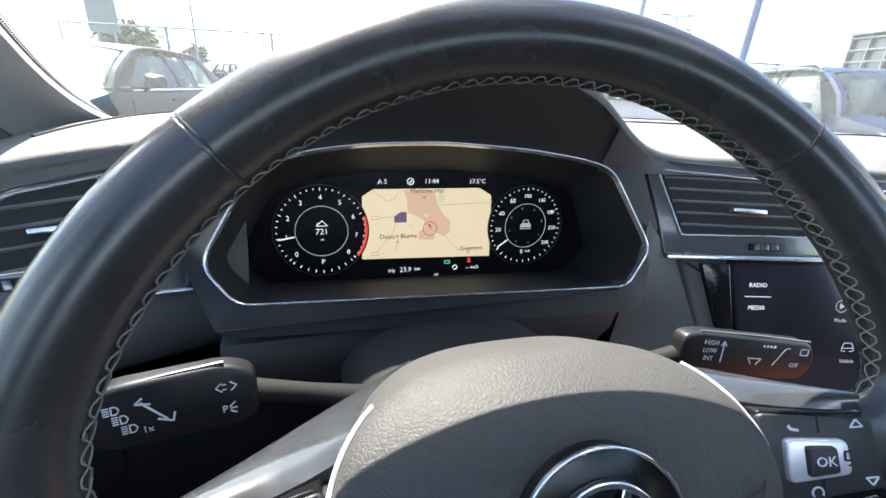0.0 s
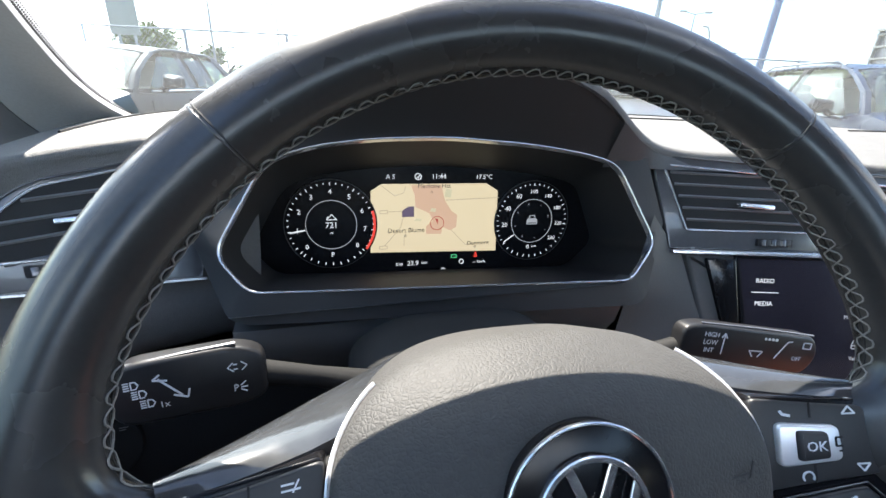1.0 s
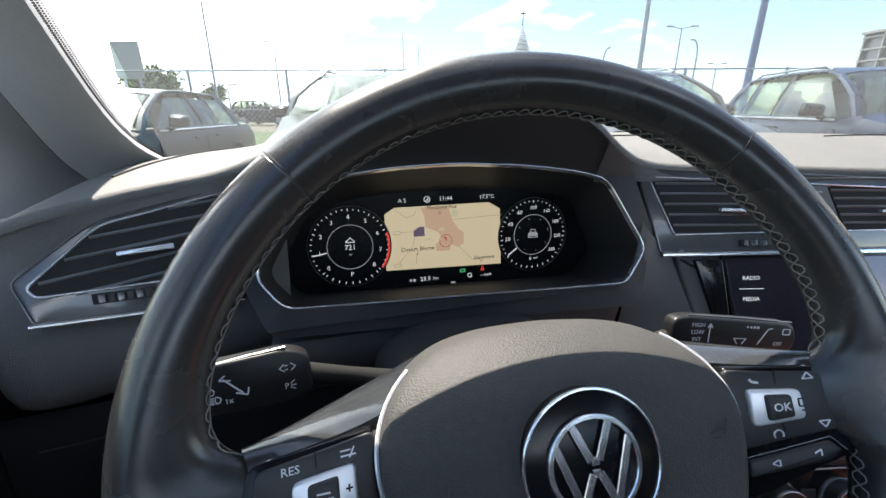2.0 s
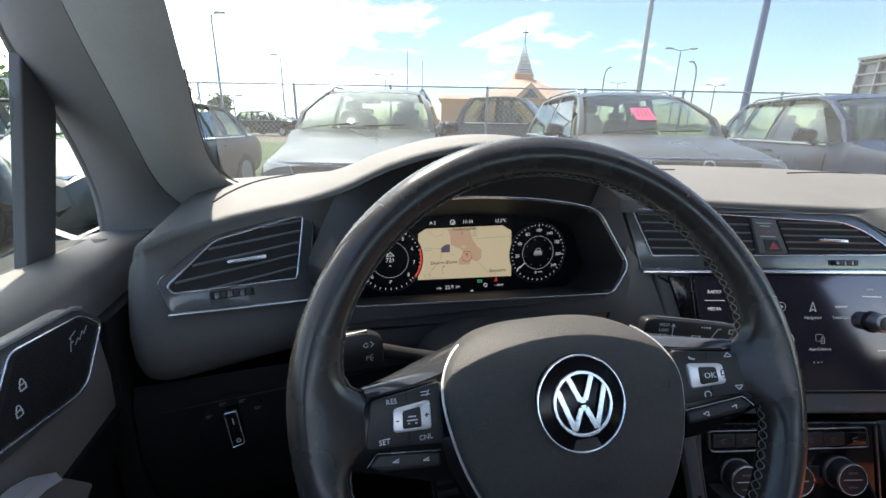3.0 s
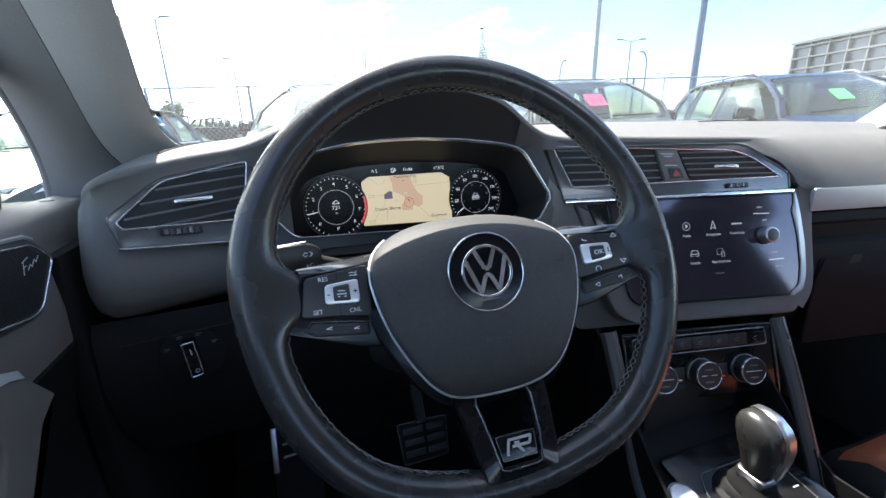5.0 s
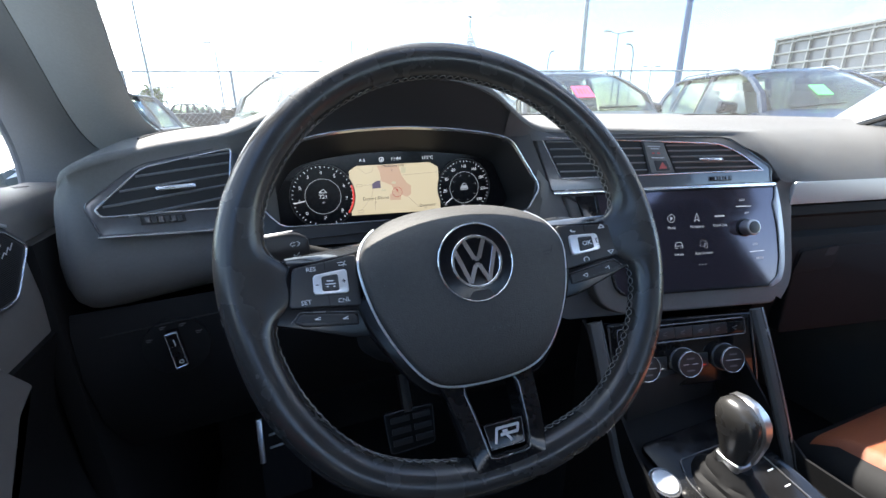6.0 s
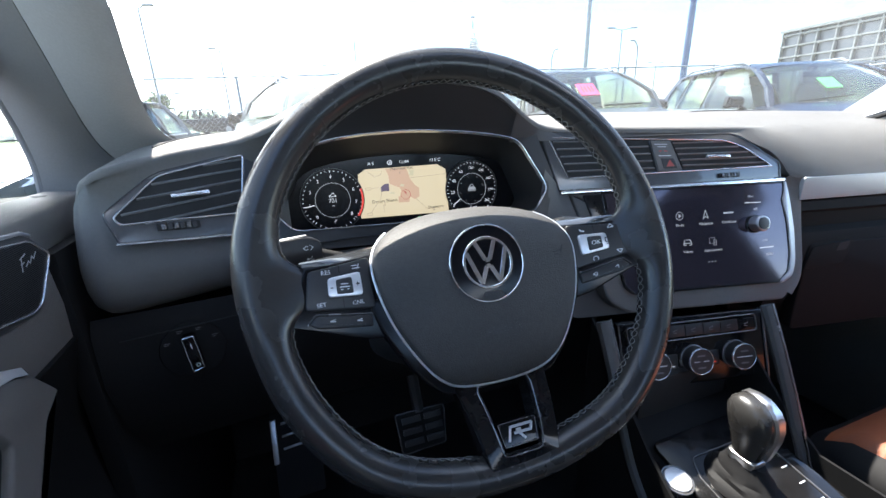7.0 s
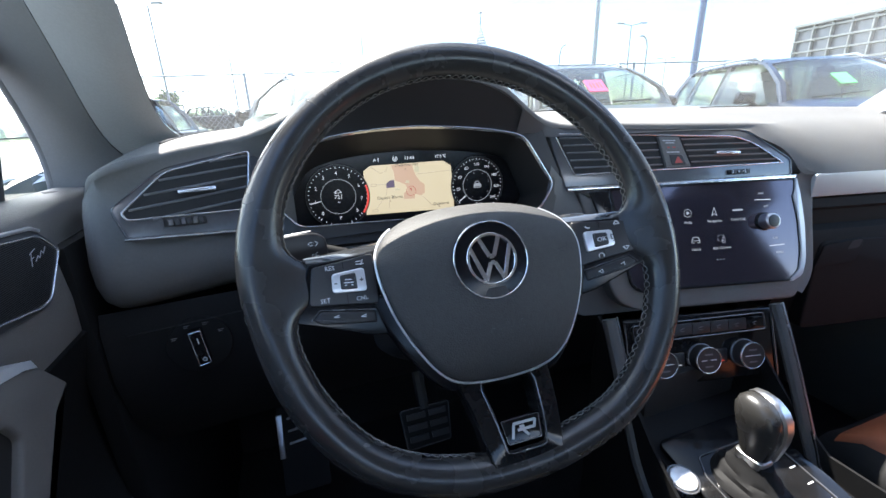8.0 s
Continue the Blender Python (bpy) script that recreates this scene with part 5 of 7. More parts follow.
# ---- air vents ----
def grille(parent, opening, M, rows, depth, tilt, tab=None):
    """Recessed duct with tilted slats inside a polygon opening, and a bright tab."""
    ys = [p[1] for p in opening]
    duct = inset(opening, -0.001)
    bm = bmesh.new()
    rings(bm, [[(x, y, -0.001) for x, y in duct], [(x, y, -depth) for x, y in duct]], M, cap0=False)
    part("duct", bm, M_DARK, parent, "black duct")

    def span(y):
        xs = []
        n = len(opening)
        for i in range(n):
            (x0, y0), (x1, y1) = opening[i - 1], opening[i]
            if (y0 - y) * (y1 - y) < 0:
                xs.append(x0 + (x1 - x0) * (y - y0) / (y1 - y0))
        return (min(xs), max(xs)) if len(xs) > 1 else None

    for k in range(rows):
        f = (k + 0.5) / rows
        yc = min(ys) + (max(ys) - min(ys)) * f
        s = span(yc)
        if not s:
            continue
        x0, x1 = s
        h = []
        for x in (x0, x1):
            h.append([(x, yc + tilt * (x - (x0 + x1) / 2) + dy, dz) for dy, dz in ((0.0, -0.002), (0.0012, -0.0008), (0.0024, -0.002), (0.0075, -0.016), (0.0060, -0.017))])
        bm = bmesh.new()
        rings(bm, h, M)
        part("slat", bm, M_SLAT, parent)
    if tab:
        x0, y0, x1, y1 = tab
        part("tab", plate(rounded([(x0, y0 - 0.0018), (x1, y1 - 0.0022), (x1, y1 + 0.0022), (x0, y0 + 0.0018)], 0.0012), -0.004, 0.0035, M, 0.001), M_CHROME, parent, "bright adjusting tab")


def thumbwheel(parent, x, y, w, hgt, M, tilt=0.0):
    part("wheel_slot", plate(rounded([(x - w, y - hgt - tilt * w), (x + w, y - hgt + tilt * w), (x + w, y + hgt + tilt * w), (x - w, y + hgt - tilt * w)], 0.001), 0.0, 0.0026, M), M_DARK, parent)
    for k in range(6):
        xx = x - w * 0.72 + w * 1.44 * k / 5
        part("wheel_rib", box(xx - 0.0020, xx + 0.0020, y - hgt * 0.75 + tilt * (xx - x), y + hgt * 0.75 + tilt * (xx - x), 0.001, 0.0042, 0.0006, M), M_BUTTON if k % 2 else M_GREYTRIM, parent)


vent_l = thing("air_vent", "black slatted side air vent in a grey frame with chrome edges", "air vent", (-0.24, 0.21, 1.08))
OUT = rounded([(-0.001, -0.003), (0.006, -0.034), (0.132, -0.049), (0.153, 0.048), (0.049, 0.0315)], [0.006, 0.004, 0.004, 0.006, 0.012], 4)
part("vent_frame", plate(OUT, -0.02, 0.0, VENT, 0.002), M_VENTFRAME, vent_l, "gloss dark frame")
part("outer_edge", tube([(x, y, 0.0008) for x, y in inset(OUT, 0.0010)], 0.0007, 6, closed=True, M=VENT), M_GREYTRIM, vent_l, "thin chrome outline")
INN = rounded([(0.008, -0.009), (0.011, -0.0155), (0.120, -0.0235), (0.1385, 0.0405), (0.052, 0.0265)], [0.003, 0.003, 0.003, 0.004, 0.008], 4)
part("vent_edge", ring_plate(inset(INN, -0.0018), 0.0020, -0.002, 0.0022, VENT), M_CHROME, vent_l, "thin chrome edge")
# flat near-black plate in place of the shaded depth behind the slats
part("recess", plate(INN, -0.002, 0.0006, VENT), M_DARK, vent_l)
grille(vent_l, INN, VENT @ Matrix.Translation((0, 0, 0.003)), 5, 0.0022, 0.07, (0.058, 0.004, 0.094, 0.0035))
thumbwheel(vent_l, 0.058, -0.0265, 0.019, 0.0038, VENT, -0.09)
part("lower_strip", tube([(0.004, -0.0345, 0.001), (0.06, -0.0415, 0.001), (0.134, -0.0500, 0.001)], 0.0013, 6, M=VENT), M_CHROME, vent_l, "chrome strip under the vent")

vent_c = thing("air_vent", "pair of black slatted centre air vents in a grey frame", "air vent", (0.38, 0.18, 1.09))
HOUS = rounded([(-0.010, 0.076), (0.160, 0.0690), (0.284, 0.0632), (0.312, 0.0490), (0.3605, 0.0165), (0.3595, -0.0075), (0.012, -0.0075)], [0.004, 0.01, 0.014, 0.016, 0.006, 0.003, 0.003], 4)
part("vent_frame", plate(HOUS, -0.03, 0.0, STACK, 0.002), M_VENTFRAME, vent_c, "gloss dark frame")
part("outer_edge", tube([(x, y, 0.0006) for x, y in inset(HOUS, 0.0012)], 0.0007, 6, closed=True, M=STACK), M_GREYTRIM, vent_c, "thin silver outline")
UP = rounded([(0.000, 0.0678), (0.272, 0.0540), (0.302, 0.0420), (0.3475, 0.0112), (0.026, 0.0092)], [0.003, 0.016, 0.02, 0.004, 0.003], 4)
part("vent_edge", ring_plate(UP, 0.0019, -0.002, 0.0022, STACK), M_CHROME, vent_c, "thin chrome edge")
VLO = rounded([(0.006, 0.0640), (0.1475, 0.0570), (0.1575, 0.0130), (0.0285, 0.0122)], 0.002)
VRO = rounded([(0.1860, 0.0545), (0.270, 0.0505), (0.298, 0.0400), (0.3385, 0.0142), (0.2025, 0.0132)], 0.002)
for OP, tab in ((VLO, (0.072, 0.0335, 0.104, 0.0320)), (VRO, (0.237, 0.0300, 0.274, 0.0290))):
    # near-black plate stands for the shade inside each opening
    part("recess", plate(OP, -0.002, 0.0006, STACK), M_DARK, vent_c)
    grille(vent_c, OP, STACK @ Matrix.Translation((0, 0, 0.003)), 5, 0.0022, -0.012, tab)
haz = part("switch_block", plate(rounded([(0.1515, 0.0570), (0.1825, 0.0552), (0.1990, 0.0125), (0.1620, 0.0125)], 0.002), -0.002, 0.0030, STACK, 0.001), M_PAD, vent_c, "dark switch block with hazard button")
part("hazard_key", plate(rounded([(0.1660, 0.0310), (0.1860, 0.0302), (0.1915, 0.0155), (0.1700, 0.0155)], 0.002), 0.0, 0.0036, STACK, 0.0008), M_BUTTON, haz, "black hazard key")
part("hazard_triangle", plate([(0.1735, 0.0185), (0.1865, 0.0185), (0.1790, 0.0280)], 0.0, 0.0039, STACK), M_REDPRINT, haz, "red hazard triangle")
part("switch_line", strokes([(0.1630, 0.0345, 0.1820, 0.0338)], 0.0009, 0.0032, STACK), M_PRINT, haz)
part("printed_bars", strokes([(0.1575, 0.0510, 0.1770, 0.0500), (0.1620, 0.0475, 0.1750, 0.0468)], 0.0013, 0.0032, STACK), M_BAND, haz, "unreadable small lettering")
part("printed_bars", strokes([(0.1640, 0.0410, 0.1680, 0.0410), (0.1720, 0.0412, 0.1765, 0.0405)], 0.0016, 0.0032, STACK), M_REDPRINT, haz)
thumbwheel(vent_c, 0.2735, 0.0018, 0.0165, 0.0034, STACK)
thumbwheel(vent_c, 0.110, 0.0005, 0.0165, 0.0034, STACK)
part("lower_strip", box(0.014, 0.3625, -0.0115, -0.0075, -0.01, 0.0045, 0.001, STACK), M_CHROME, vent_c, "chrome strip under the vents")

# ---- centre stack ----
stack = thing("centre_stack", "black centre stack housing around the touchscreen", "centre stack", (0.4, 0.15, 0.95))
SH = rounded([(0.030, -0.012), (0.362, -0.012), (0.370, -0.120), (0.368, -0.160), (0.358, -0.188), (0.105, -0.186), (0.075, -0.168)], [0.003, 0.006, 0.01, 0.01, 0.012, 0.02, 0.02], 5)
part("stack_backing", plate(rounded([(-0.02, 0.070), (0.28, 0.060), (0.352, 0.012), (0.372, -0.19), (0.03, -0.19)], 0.01), -0.10, -0.024, STACK), M_PLASTIC, stack, "black backing panel")
part("stack_body", plate(SH, -0.10, -0.0005, STACK, 0.004), M_PAD, stack, "soft dark grey housing")
screen = thing("infotainment_screen", "glossy black touchscreen with menu icons and rotary knobs", "touchscreen", (0.42, 0.13, 1.0))
GL = rounded([(0.078, -0.0145), (0.3605, -0.0145), (0.3600, -0.028), (0.3562, -0.0385), (0.3622, -0.075), (0.3638, -0.118), (0.3590, -0.1455), (0.347, -0.1575), (0.112, -0.1560), (0.101, -0.146)], [0.002, 0.002, 0.004, 0.004, 0.01, 0.01, 0.008, 0.006, 0.006, 0.008], 4)
part("bezel_edge", ring_plate(inset(GL, -0.0040), 0.0041, -0.004, 0.0026, STACK), M_PIANO, screen, "gloss black bezel edge")
part("silver_flank", plate(rounded([(0.3612, -0.0125), (0.3645, -0.0125), (0.3695, -0.0392), (0.3735, -0.0828), (0.3723, -0.1329), (0.3655, -0.1540), (0.348, -0.1625), (0.345, -0.1590), (0.3598, -0.1460), (0.3645, -0.1189), (0.3628, -0.0721), (0.3566, -0.0385), (0.3605, -0.0280)], [0.001, 0.001, 0.01, 0.01, 0.01, 0.006, 0.002, 0.002, 0.006, 0.01, 0.01, 0.003, 0.003]), -0.006, 0.0042, STACK, 0.0012), M_BAND, screen, "satin silver flank")
glass = part("screen_glass", plate(GL, -0.003, 0.0018, STACK), M_SCREEN, screen, "glossy black glass")
part("side_flank", plate(rounded([(0.046, -0.015), (0.074, -0.015), (0.082, -0.075), (0.066, -0.075)], 0.003), -0.003, 0.0035, STACK, 0.001), M_PIANO, screen, "gloss black flank")
for y, w in ((-0.0345, "RADIO"), (-0.0555, "MEDIA")):
    lettering(w, 0.0058, STACK, M_LIT, glass, 0.1045, y, 0.0019)
part("key_line", strokes([(0.092, -0.0450, 0.118, -0.0452)], 0.0007, 0.0019, STACK), M_LIT, glass)
part("key_line", strokes([(0.2955, -0.0402, 0.3215, -0.0408), (0.3155, -0.1082, 0.3395, -0.1074)], 0.0009, 0.0019, STACK), M_LIT, glass)
for x, y, w in ((0.306, -0.0315, "NAV"), (0.313, -0.0505, "APP"), (0.3256, -0.0975, "CAR"), (0.3317, -0.1185, "MENU")):
    lettering(w, 0.0044, STACK, M_LITDIM, glass, x, y, 0.0019)
ICON = [(0.190, -0.053), (0.231, -0.053), (0.268, -0.053), (0.200, -0.092), (0.240, -0.092)]
for (x, y), w in zip(ICON, ("Media", "Navigation", "Travel Link", "Vehicle", "App-Connect")):
    lettering(w, 0.0052, STACK, M_LITDIM, glass, x, y - 0.0135, 0.0019)
part("icon", annulus(0.0060, 0.0008, 0.0, 0.0020, STACK, 24, c=(0.190, -0.053)), M_LITDIM, glass)
part("icon", plate([(0.1885, -0.056), (0.1885, -0.050), (0.193, -0.053)], 0.0, 0.0020, STACK), M_LITDIM, glass)
part("icon", strokes([(0.227, -0.059, 0.231, -0.047), (0.231, -0.047, 0.235, -0.059), (0.227, -0.059, 0.231, -0.056), (0.231, -0.056, 0.235, -0.059)], 0.0009, 0.0019, STACK), M_LITDIM, glass)
part("icon", strokes([(0.260, -0.053, 0.276, -0.053)], 0.0022, 0.0019, STACK), M_LITDIM, glass)
part("icon", strokes([(0.194, -0.093, 0.206, -0.093), (0.196, -0.088, 0.204, -0.088), (0.196, -0.088, 0.194, -0.093), (0.204, -0.088, 0.206, -0.093), (0.195, -0.096, 0.198, -0.096), (0.202, -0.096, 0.205, -0.096), (0.194, -0.093, 0.194, -0.096), (0.206, -0.093, 0.206, -0.096)], 0.0009, 0.0019, STACK), M_LITDIM, glass)
part("icon", ring_plate([(0.234, -0.096), (0.244, -0.096), (0.244, -0.087), (0.234, -0.087)], 0.0009, 0.0, 0.0020, STACK), M_LITDIM, glass)
part("icon", ring_plate([(0.241, -0.099), (0.246, -0.099), (0.246, -0.091), (0.241, -0.091)], 0.0008, 0.0, 0.0021, STACK), M_LITDIM, glass)
for k in range(3):
    part("page_dot", disc(0.0008, 0.0, 0.0020, STACK, 8, c=(0.232 + 0.005 * k, -0.122)), M_LITDIM, glass)
part("knob_skirt", disc(0.0135, 0.0, 0.004, STACK, 32, 0.001, c=(0.3085, -0.0720)), M_PIANO, screen)
part("knob", disc(0.0112, 0.0, 0.0185, STACK, 36, 0.002, c=(0.3085, -0.0720)), M_ALU, screen, "round silver rotary knob")
part("knob_cap", disc(0.0090, 0.0, 0.0190, STACK, 32, 0.0008, c=(0.3085, -0.0720)), M_BUTTON, screen, "black knob face")

# climate panel
hv = thing("climate_panel", "gloss black climate panel with three rotary dials", "climate control", (0.4, 0.1, 0.83))
HP = rounded([(0.085, -0.198), (0.322, -0.198), (0.328, -0.298), (0.095, -0.298)], 0.006)
part("panel", plate(HP, -0.06, -0.004, STACK, 0.003), M_PIANO, hv, "gloss black panel")
KEYROW = rounded([(0.100, -0.208), (0.302, -0.206), (0.304, -0.228), (0.102, -0.231)], 0.004)
part("key_row_edge", ring_plate(inset(KEYROW, -0.002), 0.002, -0.004, -0.0005, STACK), M_GREYTRIM, hv, "silver surround")
for k in range(7):
    x0 = 0.104 + 0.0285 * k
    kk = part("key", plate(rounded([(x0, -0.2105), (x0 + 0.0278, -0.2100), (x0 + 0.0280, -0.2265), (x0 + 0.0003, -0.2275)], 0.001), -0.006, -0.0012, STACK, 0.0008), M_BUTTON if k < 6 else M_PIANO, hv)
    part("printed_symbol", strokes([(x0 + 0.009, -0.2185, x0 + 0.016, -0.2165), (x0 + 0.010, -0.2205, x0 + 0.015, -0.2215)], 0.0008, -0.0010, STACK), M_DIMPRINT, kk)
for k, x in enumerate((0.1345, 0.2000, 0.2680)):
    c = (x, -0.2610)
    kn = part("dial_skirt", disc(0.0208, -0.01, -0.001, STACK, 44, 0.001, c=c), M_GREYTRIM, hv, "silver-ringed rotary dial")
    part("dial_body", disc(0.0190, -0.005, 0.0135, STACK, 44, 0.002, c=c), M_BUTTON, kn, "black ribbed grip")
    part("dial_ring", annulus(0.0188, 0.0012, 0.010, 0.0150, STACK, 44, c=c), M_CHROME, kn, "thin chrome ring")
    part("dial_face", disc(0.0172, 0.0, 0.0143, STACK, 40, c=c), M_BUTTON, kn)
    part("dial_mark", strokes([(x - 0.0115, c[1], x - 0.003, c[1]), (x + 0.003, c[1], x + 0.0115, c[1])] if k == 1 else [(x - 0.012, c[1], x + 0.012, c[1])], 0.0009, 0.0145, STACK), M_PRINT, kn)
    part("printed_bars", strokes([(x - 0.006, c[1] + 0.008, x + 0.006, c[1] + 0.008), (x - 0.006, c[1] - 0.009, x + 0.006, c[1] - 0.009)], 0.0022, 0.0145, STACK), M_DIMPRINT, kn)
for x in (0.1675, 0.2340):
    kb = part("key", plate(rounded([(x - 0.008, -0.252), (x + 0.008, -0.252), (x + 0.008, -0.273), (x - 0.008, -0.273)], 0.001), -0.01, -0.002, STACK, 0.001), M_BUTTON, hv, "small black key")
    part("key_light", strokes([(x - 0.003, -0.269, x + 0.003, -0.269)], 0.0014, -0.0018, STACK), M_LITRED if x > 0.2 else M_LITDIM, kb)
for x in (0.0875, 0.3165):
    part("panel_edge", tube([(x, -0.203, -0.003), (x + 0.005, -0.30, -0.003)], 0.0016, 6, M=STACK), M_GREYTRIM, hv)

# light switch
LS = facing((-0.258, 0.1975, 0.923), 0.1, 0.05)
sw = thing("light_switch", "round black headlamp switch with a bright-edged grip", "light switch", (-0.258, 0.19, 0.923))
part("rotary_plate", disc(0.032, -0.01, 0.001, LS, 40, 0.001), M_LOWER, sw, "round black plate")
GRIP = rounded([(-0.0075, 0.020), (0.0045, 0.021), (0.0085, -0.018), (-0.0035, -0.0205)], 0.002)
part("grip", plate(GRIP, 0.0, 0.013, LS, 0.001), M_PIANO, sw, "black grip")
part("grip_edge", ring_plate(GRIP, 0.0011, 0.010, 0.0137, LS), M_CHROME, sw, "chrome edge")
part("grip_mark", strokes([(0.0, 0.013, 0.0008, 0.006)], 0.0008, 0.0131, LS), M_PRINT, sw)
part("grip_symbol", annulus(0.0022, 0.0006, 0.01, 0.0133, LS, 14, c=(0.003, -0.013)), M_PRINT, sw)
for a in (150, 110, 70, 30):
    x, y = 0.026 * math.cos(radians(a)), 0.026 * math.sin(radians(a))
    part("printed_symbol", strokes([(x - 0.003, y, x + 0.003, y), (x - 0.003, y - 0.002, x + 0.001, y - 0.002)], 0.0006, 0.0013, LS), M_DIMPRINT, sw)

# ---- centre console and gear lever ----
con = thing("centre_console", "black centre console with satin side rails", "centre console", (MID, 0.0, 0.6))
bm = bmesh.new()
prof = [(0.12, 0.80), (0.09, 0.745), (0.055, 0.715), (-0.10, 0.690), (-0.35, 0.665), (-0.75, 0.66)]
loops = []
for y, z in prof:
    w = 0.105
    loops.append([(MID - w, y, 0.40), (MID - w, y, z - 0.012), (MID - w + 0.012, y, z), (MID + w - 0.012, y, z), (MID + w, y, z - 0.012), (MID + w, y, 0.40)])
rings(bm, loops)
part("console_body", bm, M_LOWER, con, "black console body")
# solid near-black block; the tray's shade is in its colour
part("tray_shade_block", box(MID - 0.085, MID + 0.085, 0.085, 0.20, 0.735, 0.80, 0.006), M_DARK, con, "near-black block standing for the shaded storage recess")
for sx in (-1, 1):
    x = MID + (0.112 if sx > 0 else -0.130)
    dy = 0.0 if sx > 0 else 0.052
    path = catmull([(x, 0.070 + dy, 0.888), (x, 0.044 + dy, 0.835), (x, 0.014 + dy, 0.770), (x, -0.012 + dy * 0.9, 0.712), (x, -0.032 + dy * 0.5, 0.678), (x, -0.10, 0.664), (x, -0.45, 0.660)], 6)
    part("side_rail", tube(path, 0.011, 10, flat=0.7), M_PLASTIC, con, "rounded black side rail")
    part("rail_edge", tube([p + Vector((-sx * 0.004, -0.008, 0.007)) for p in path], 0.0012, 6), M_GREYTRIM, con, "thin grey edge")
    bm = sheet(lambda u, v, x=x: Vector((x, 0.14 - 0.35 * u, 0.40 + (0.885 - 0.40 - 0.17 * min(1, u * 2.2)) * v)), steps_of(0, 1, 6), steps_of(0, 1, 3), thick=0.004)
    part("side_panel", bm, M_LOWER, con)
PL = axes((MID, -0.045, 0.7025), (1, 0, 0), (0, 0.983, 0.185), (0, -0.185, 0.983))
part("gate_plate", plate(rounded([(-0.085, 0.105), (0.085, 0.105), (0.092, -0.16), (-0.092, -0.16)], 0.012), -0.004, 0.003, PL, 0.001), M_PIANO, con, "gloss black gate plate")
part("gate_edge", ring_plate(rounded([(-0.052, 0.070), (0.052, 0.070), (0.066, 0.045), (0.066, -0.12), (-0.066, -0.12), (-0.066, 0.045)], 0.006), 0.0018, 0.0, 0.0048, PL), M_GREYTRIM, con, "chrome gate surround")
for k in range(4):
    part("gate_mark", bar(0.050, 0.02 - 0.022 * k, 0.060, 0.02 - 0.022 * k, 0.0016, 0.0034, PL), M_PRINT, con)
part("start_button", disc(0.0165, -0.002, 0.0075, PL, 36, 0.002, c=(-0.096, 0.052)), M_BADGE, con, "round silver start button")
part("start_ring", annulus(0.0195, 0.0025, -0.002, 0.0055, PL, 36, c=(-0.096, 0.052)), M_GREYTRIM, con)
LX = MID - 0.024
lever = thing("gear_lever", "black leather gear lever with a satin chrome spine", "gear lever", (LX, -0.02, 0.71))
bm = bmesh.new()
loops = []
random.seed(3)
for k, (z, rx, ry, cy) in enumerate(((0.704, 0.048, 0.058, -0.030), (0.712, 0.044, 0.052, -0.030), (0.716, 0.036, 0.044, -0.029), (0.723, 0.034, 0.041, -0.028), (0.727, 0.028, 0.034, -0.027), (0.735, 0.026, 0.031, -0.026), (0.740, 0.021, 0.026, -0.025), (0.752, 0.018, 0.022, -0.024))):
    loops.append([(LX + 0.72 * rx * math.cos(a) * (1 + 0.05 * math.sin(5 * a + k)), cy + ry * math.sin(a) * (1 + 0.05 * math.cos(4 * a + 2 * k)), 0.75 + (z - 0.75) * 0.85) for a in steps_of(0, 2 * math.pi, 28)[:-1]])
rings(bm, loops)
part("gaiter", bm, M_SEATBLACK, lever, "creased black leather gaiter")
part("collar", plate(rounded([(-0.0130, -0.0175), (0.0130, -0.0175), (0.0130, 0.0165), (-0.0130, 0.0165)], 0.008), 0.0, 0.010, axes((LX, -0.022, 0.748), (1, 0, 0), (0, 1, 0), (0, 0, 1)), 0.002), M_ALU, lever, "satin chrome collar")
bm = bmesh.new()
loops = []
for z, rx, y0, y1 in ((0.758, 0.0165, -0.042, -0.004), (0.775, 0.0185, -0.046, 0.000), (0.795, 0.0215, -0.050, 0.008), (0.812, 0.0235, -0.050, 0.014), (0.826, 0.0235, -0.046, 0.016), (0.837, 0.0205, -0.038, 0.013), (0.844, 0.014, -0.028, 0.006), (0.847, 0.006, -0.016, -0.004)):
    cy, ry = -0.02 + ((y0 + y1) / 2 + 0.02) * 0.8, (y1 - y0) * 0.40
    loops.append([(LX + 0.72 * rx * math.copysign(abs(math.cos(a)) ** 0.8, math.cos(a)), cy + ry * math.copysign(abs(math.sin(a)) ** 0.8, math.sin(a)), 0.75 + (z - 0.75) * 0.85) for a in steps_of(0, 2 * math.pi, 28)[:-1]])
rings(bm, loops)
part("grip", bm, M_LEATHER, lever, "black leather grip")
bm = bmesh.new()
loops = []
for z, y, hw in ((0.758, -0.0435, 0.009), (0.775, -0.0475, 0.010), (0.795, -0.0515, 0.012), (0.812, -0.0518, 0.014), (0.826, -0.048, 0.015), (0.837, -0.0405, 0.0145), (0.8455, -0.029, 0.012), (0.8485, -0.016, 0.009), (0.847, -0.002, 0.006)):
    z = 0.75 + (z - 0.75) * 0.85
    hw *= 0.62
    y = -0.02 + (y + 0.02) * 0.8
    loops.append([(LX + 0.011 - hw, y + 0.004, z - 0.001), (LX + 0.011 - hw * 0.6, y - 0.001, z), (LX + 0.011 + hw * 0.6, y - 0.001, z), (LX + 0.011 + hw * 1.2, y + 0.006, z - 0.001), (LX + 0.011, y + 0.012, z - 0.008)])
rings(bm, loops)
part("spine", bm, M_ALU, lever, "satin chrome spine")

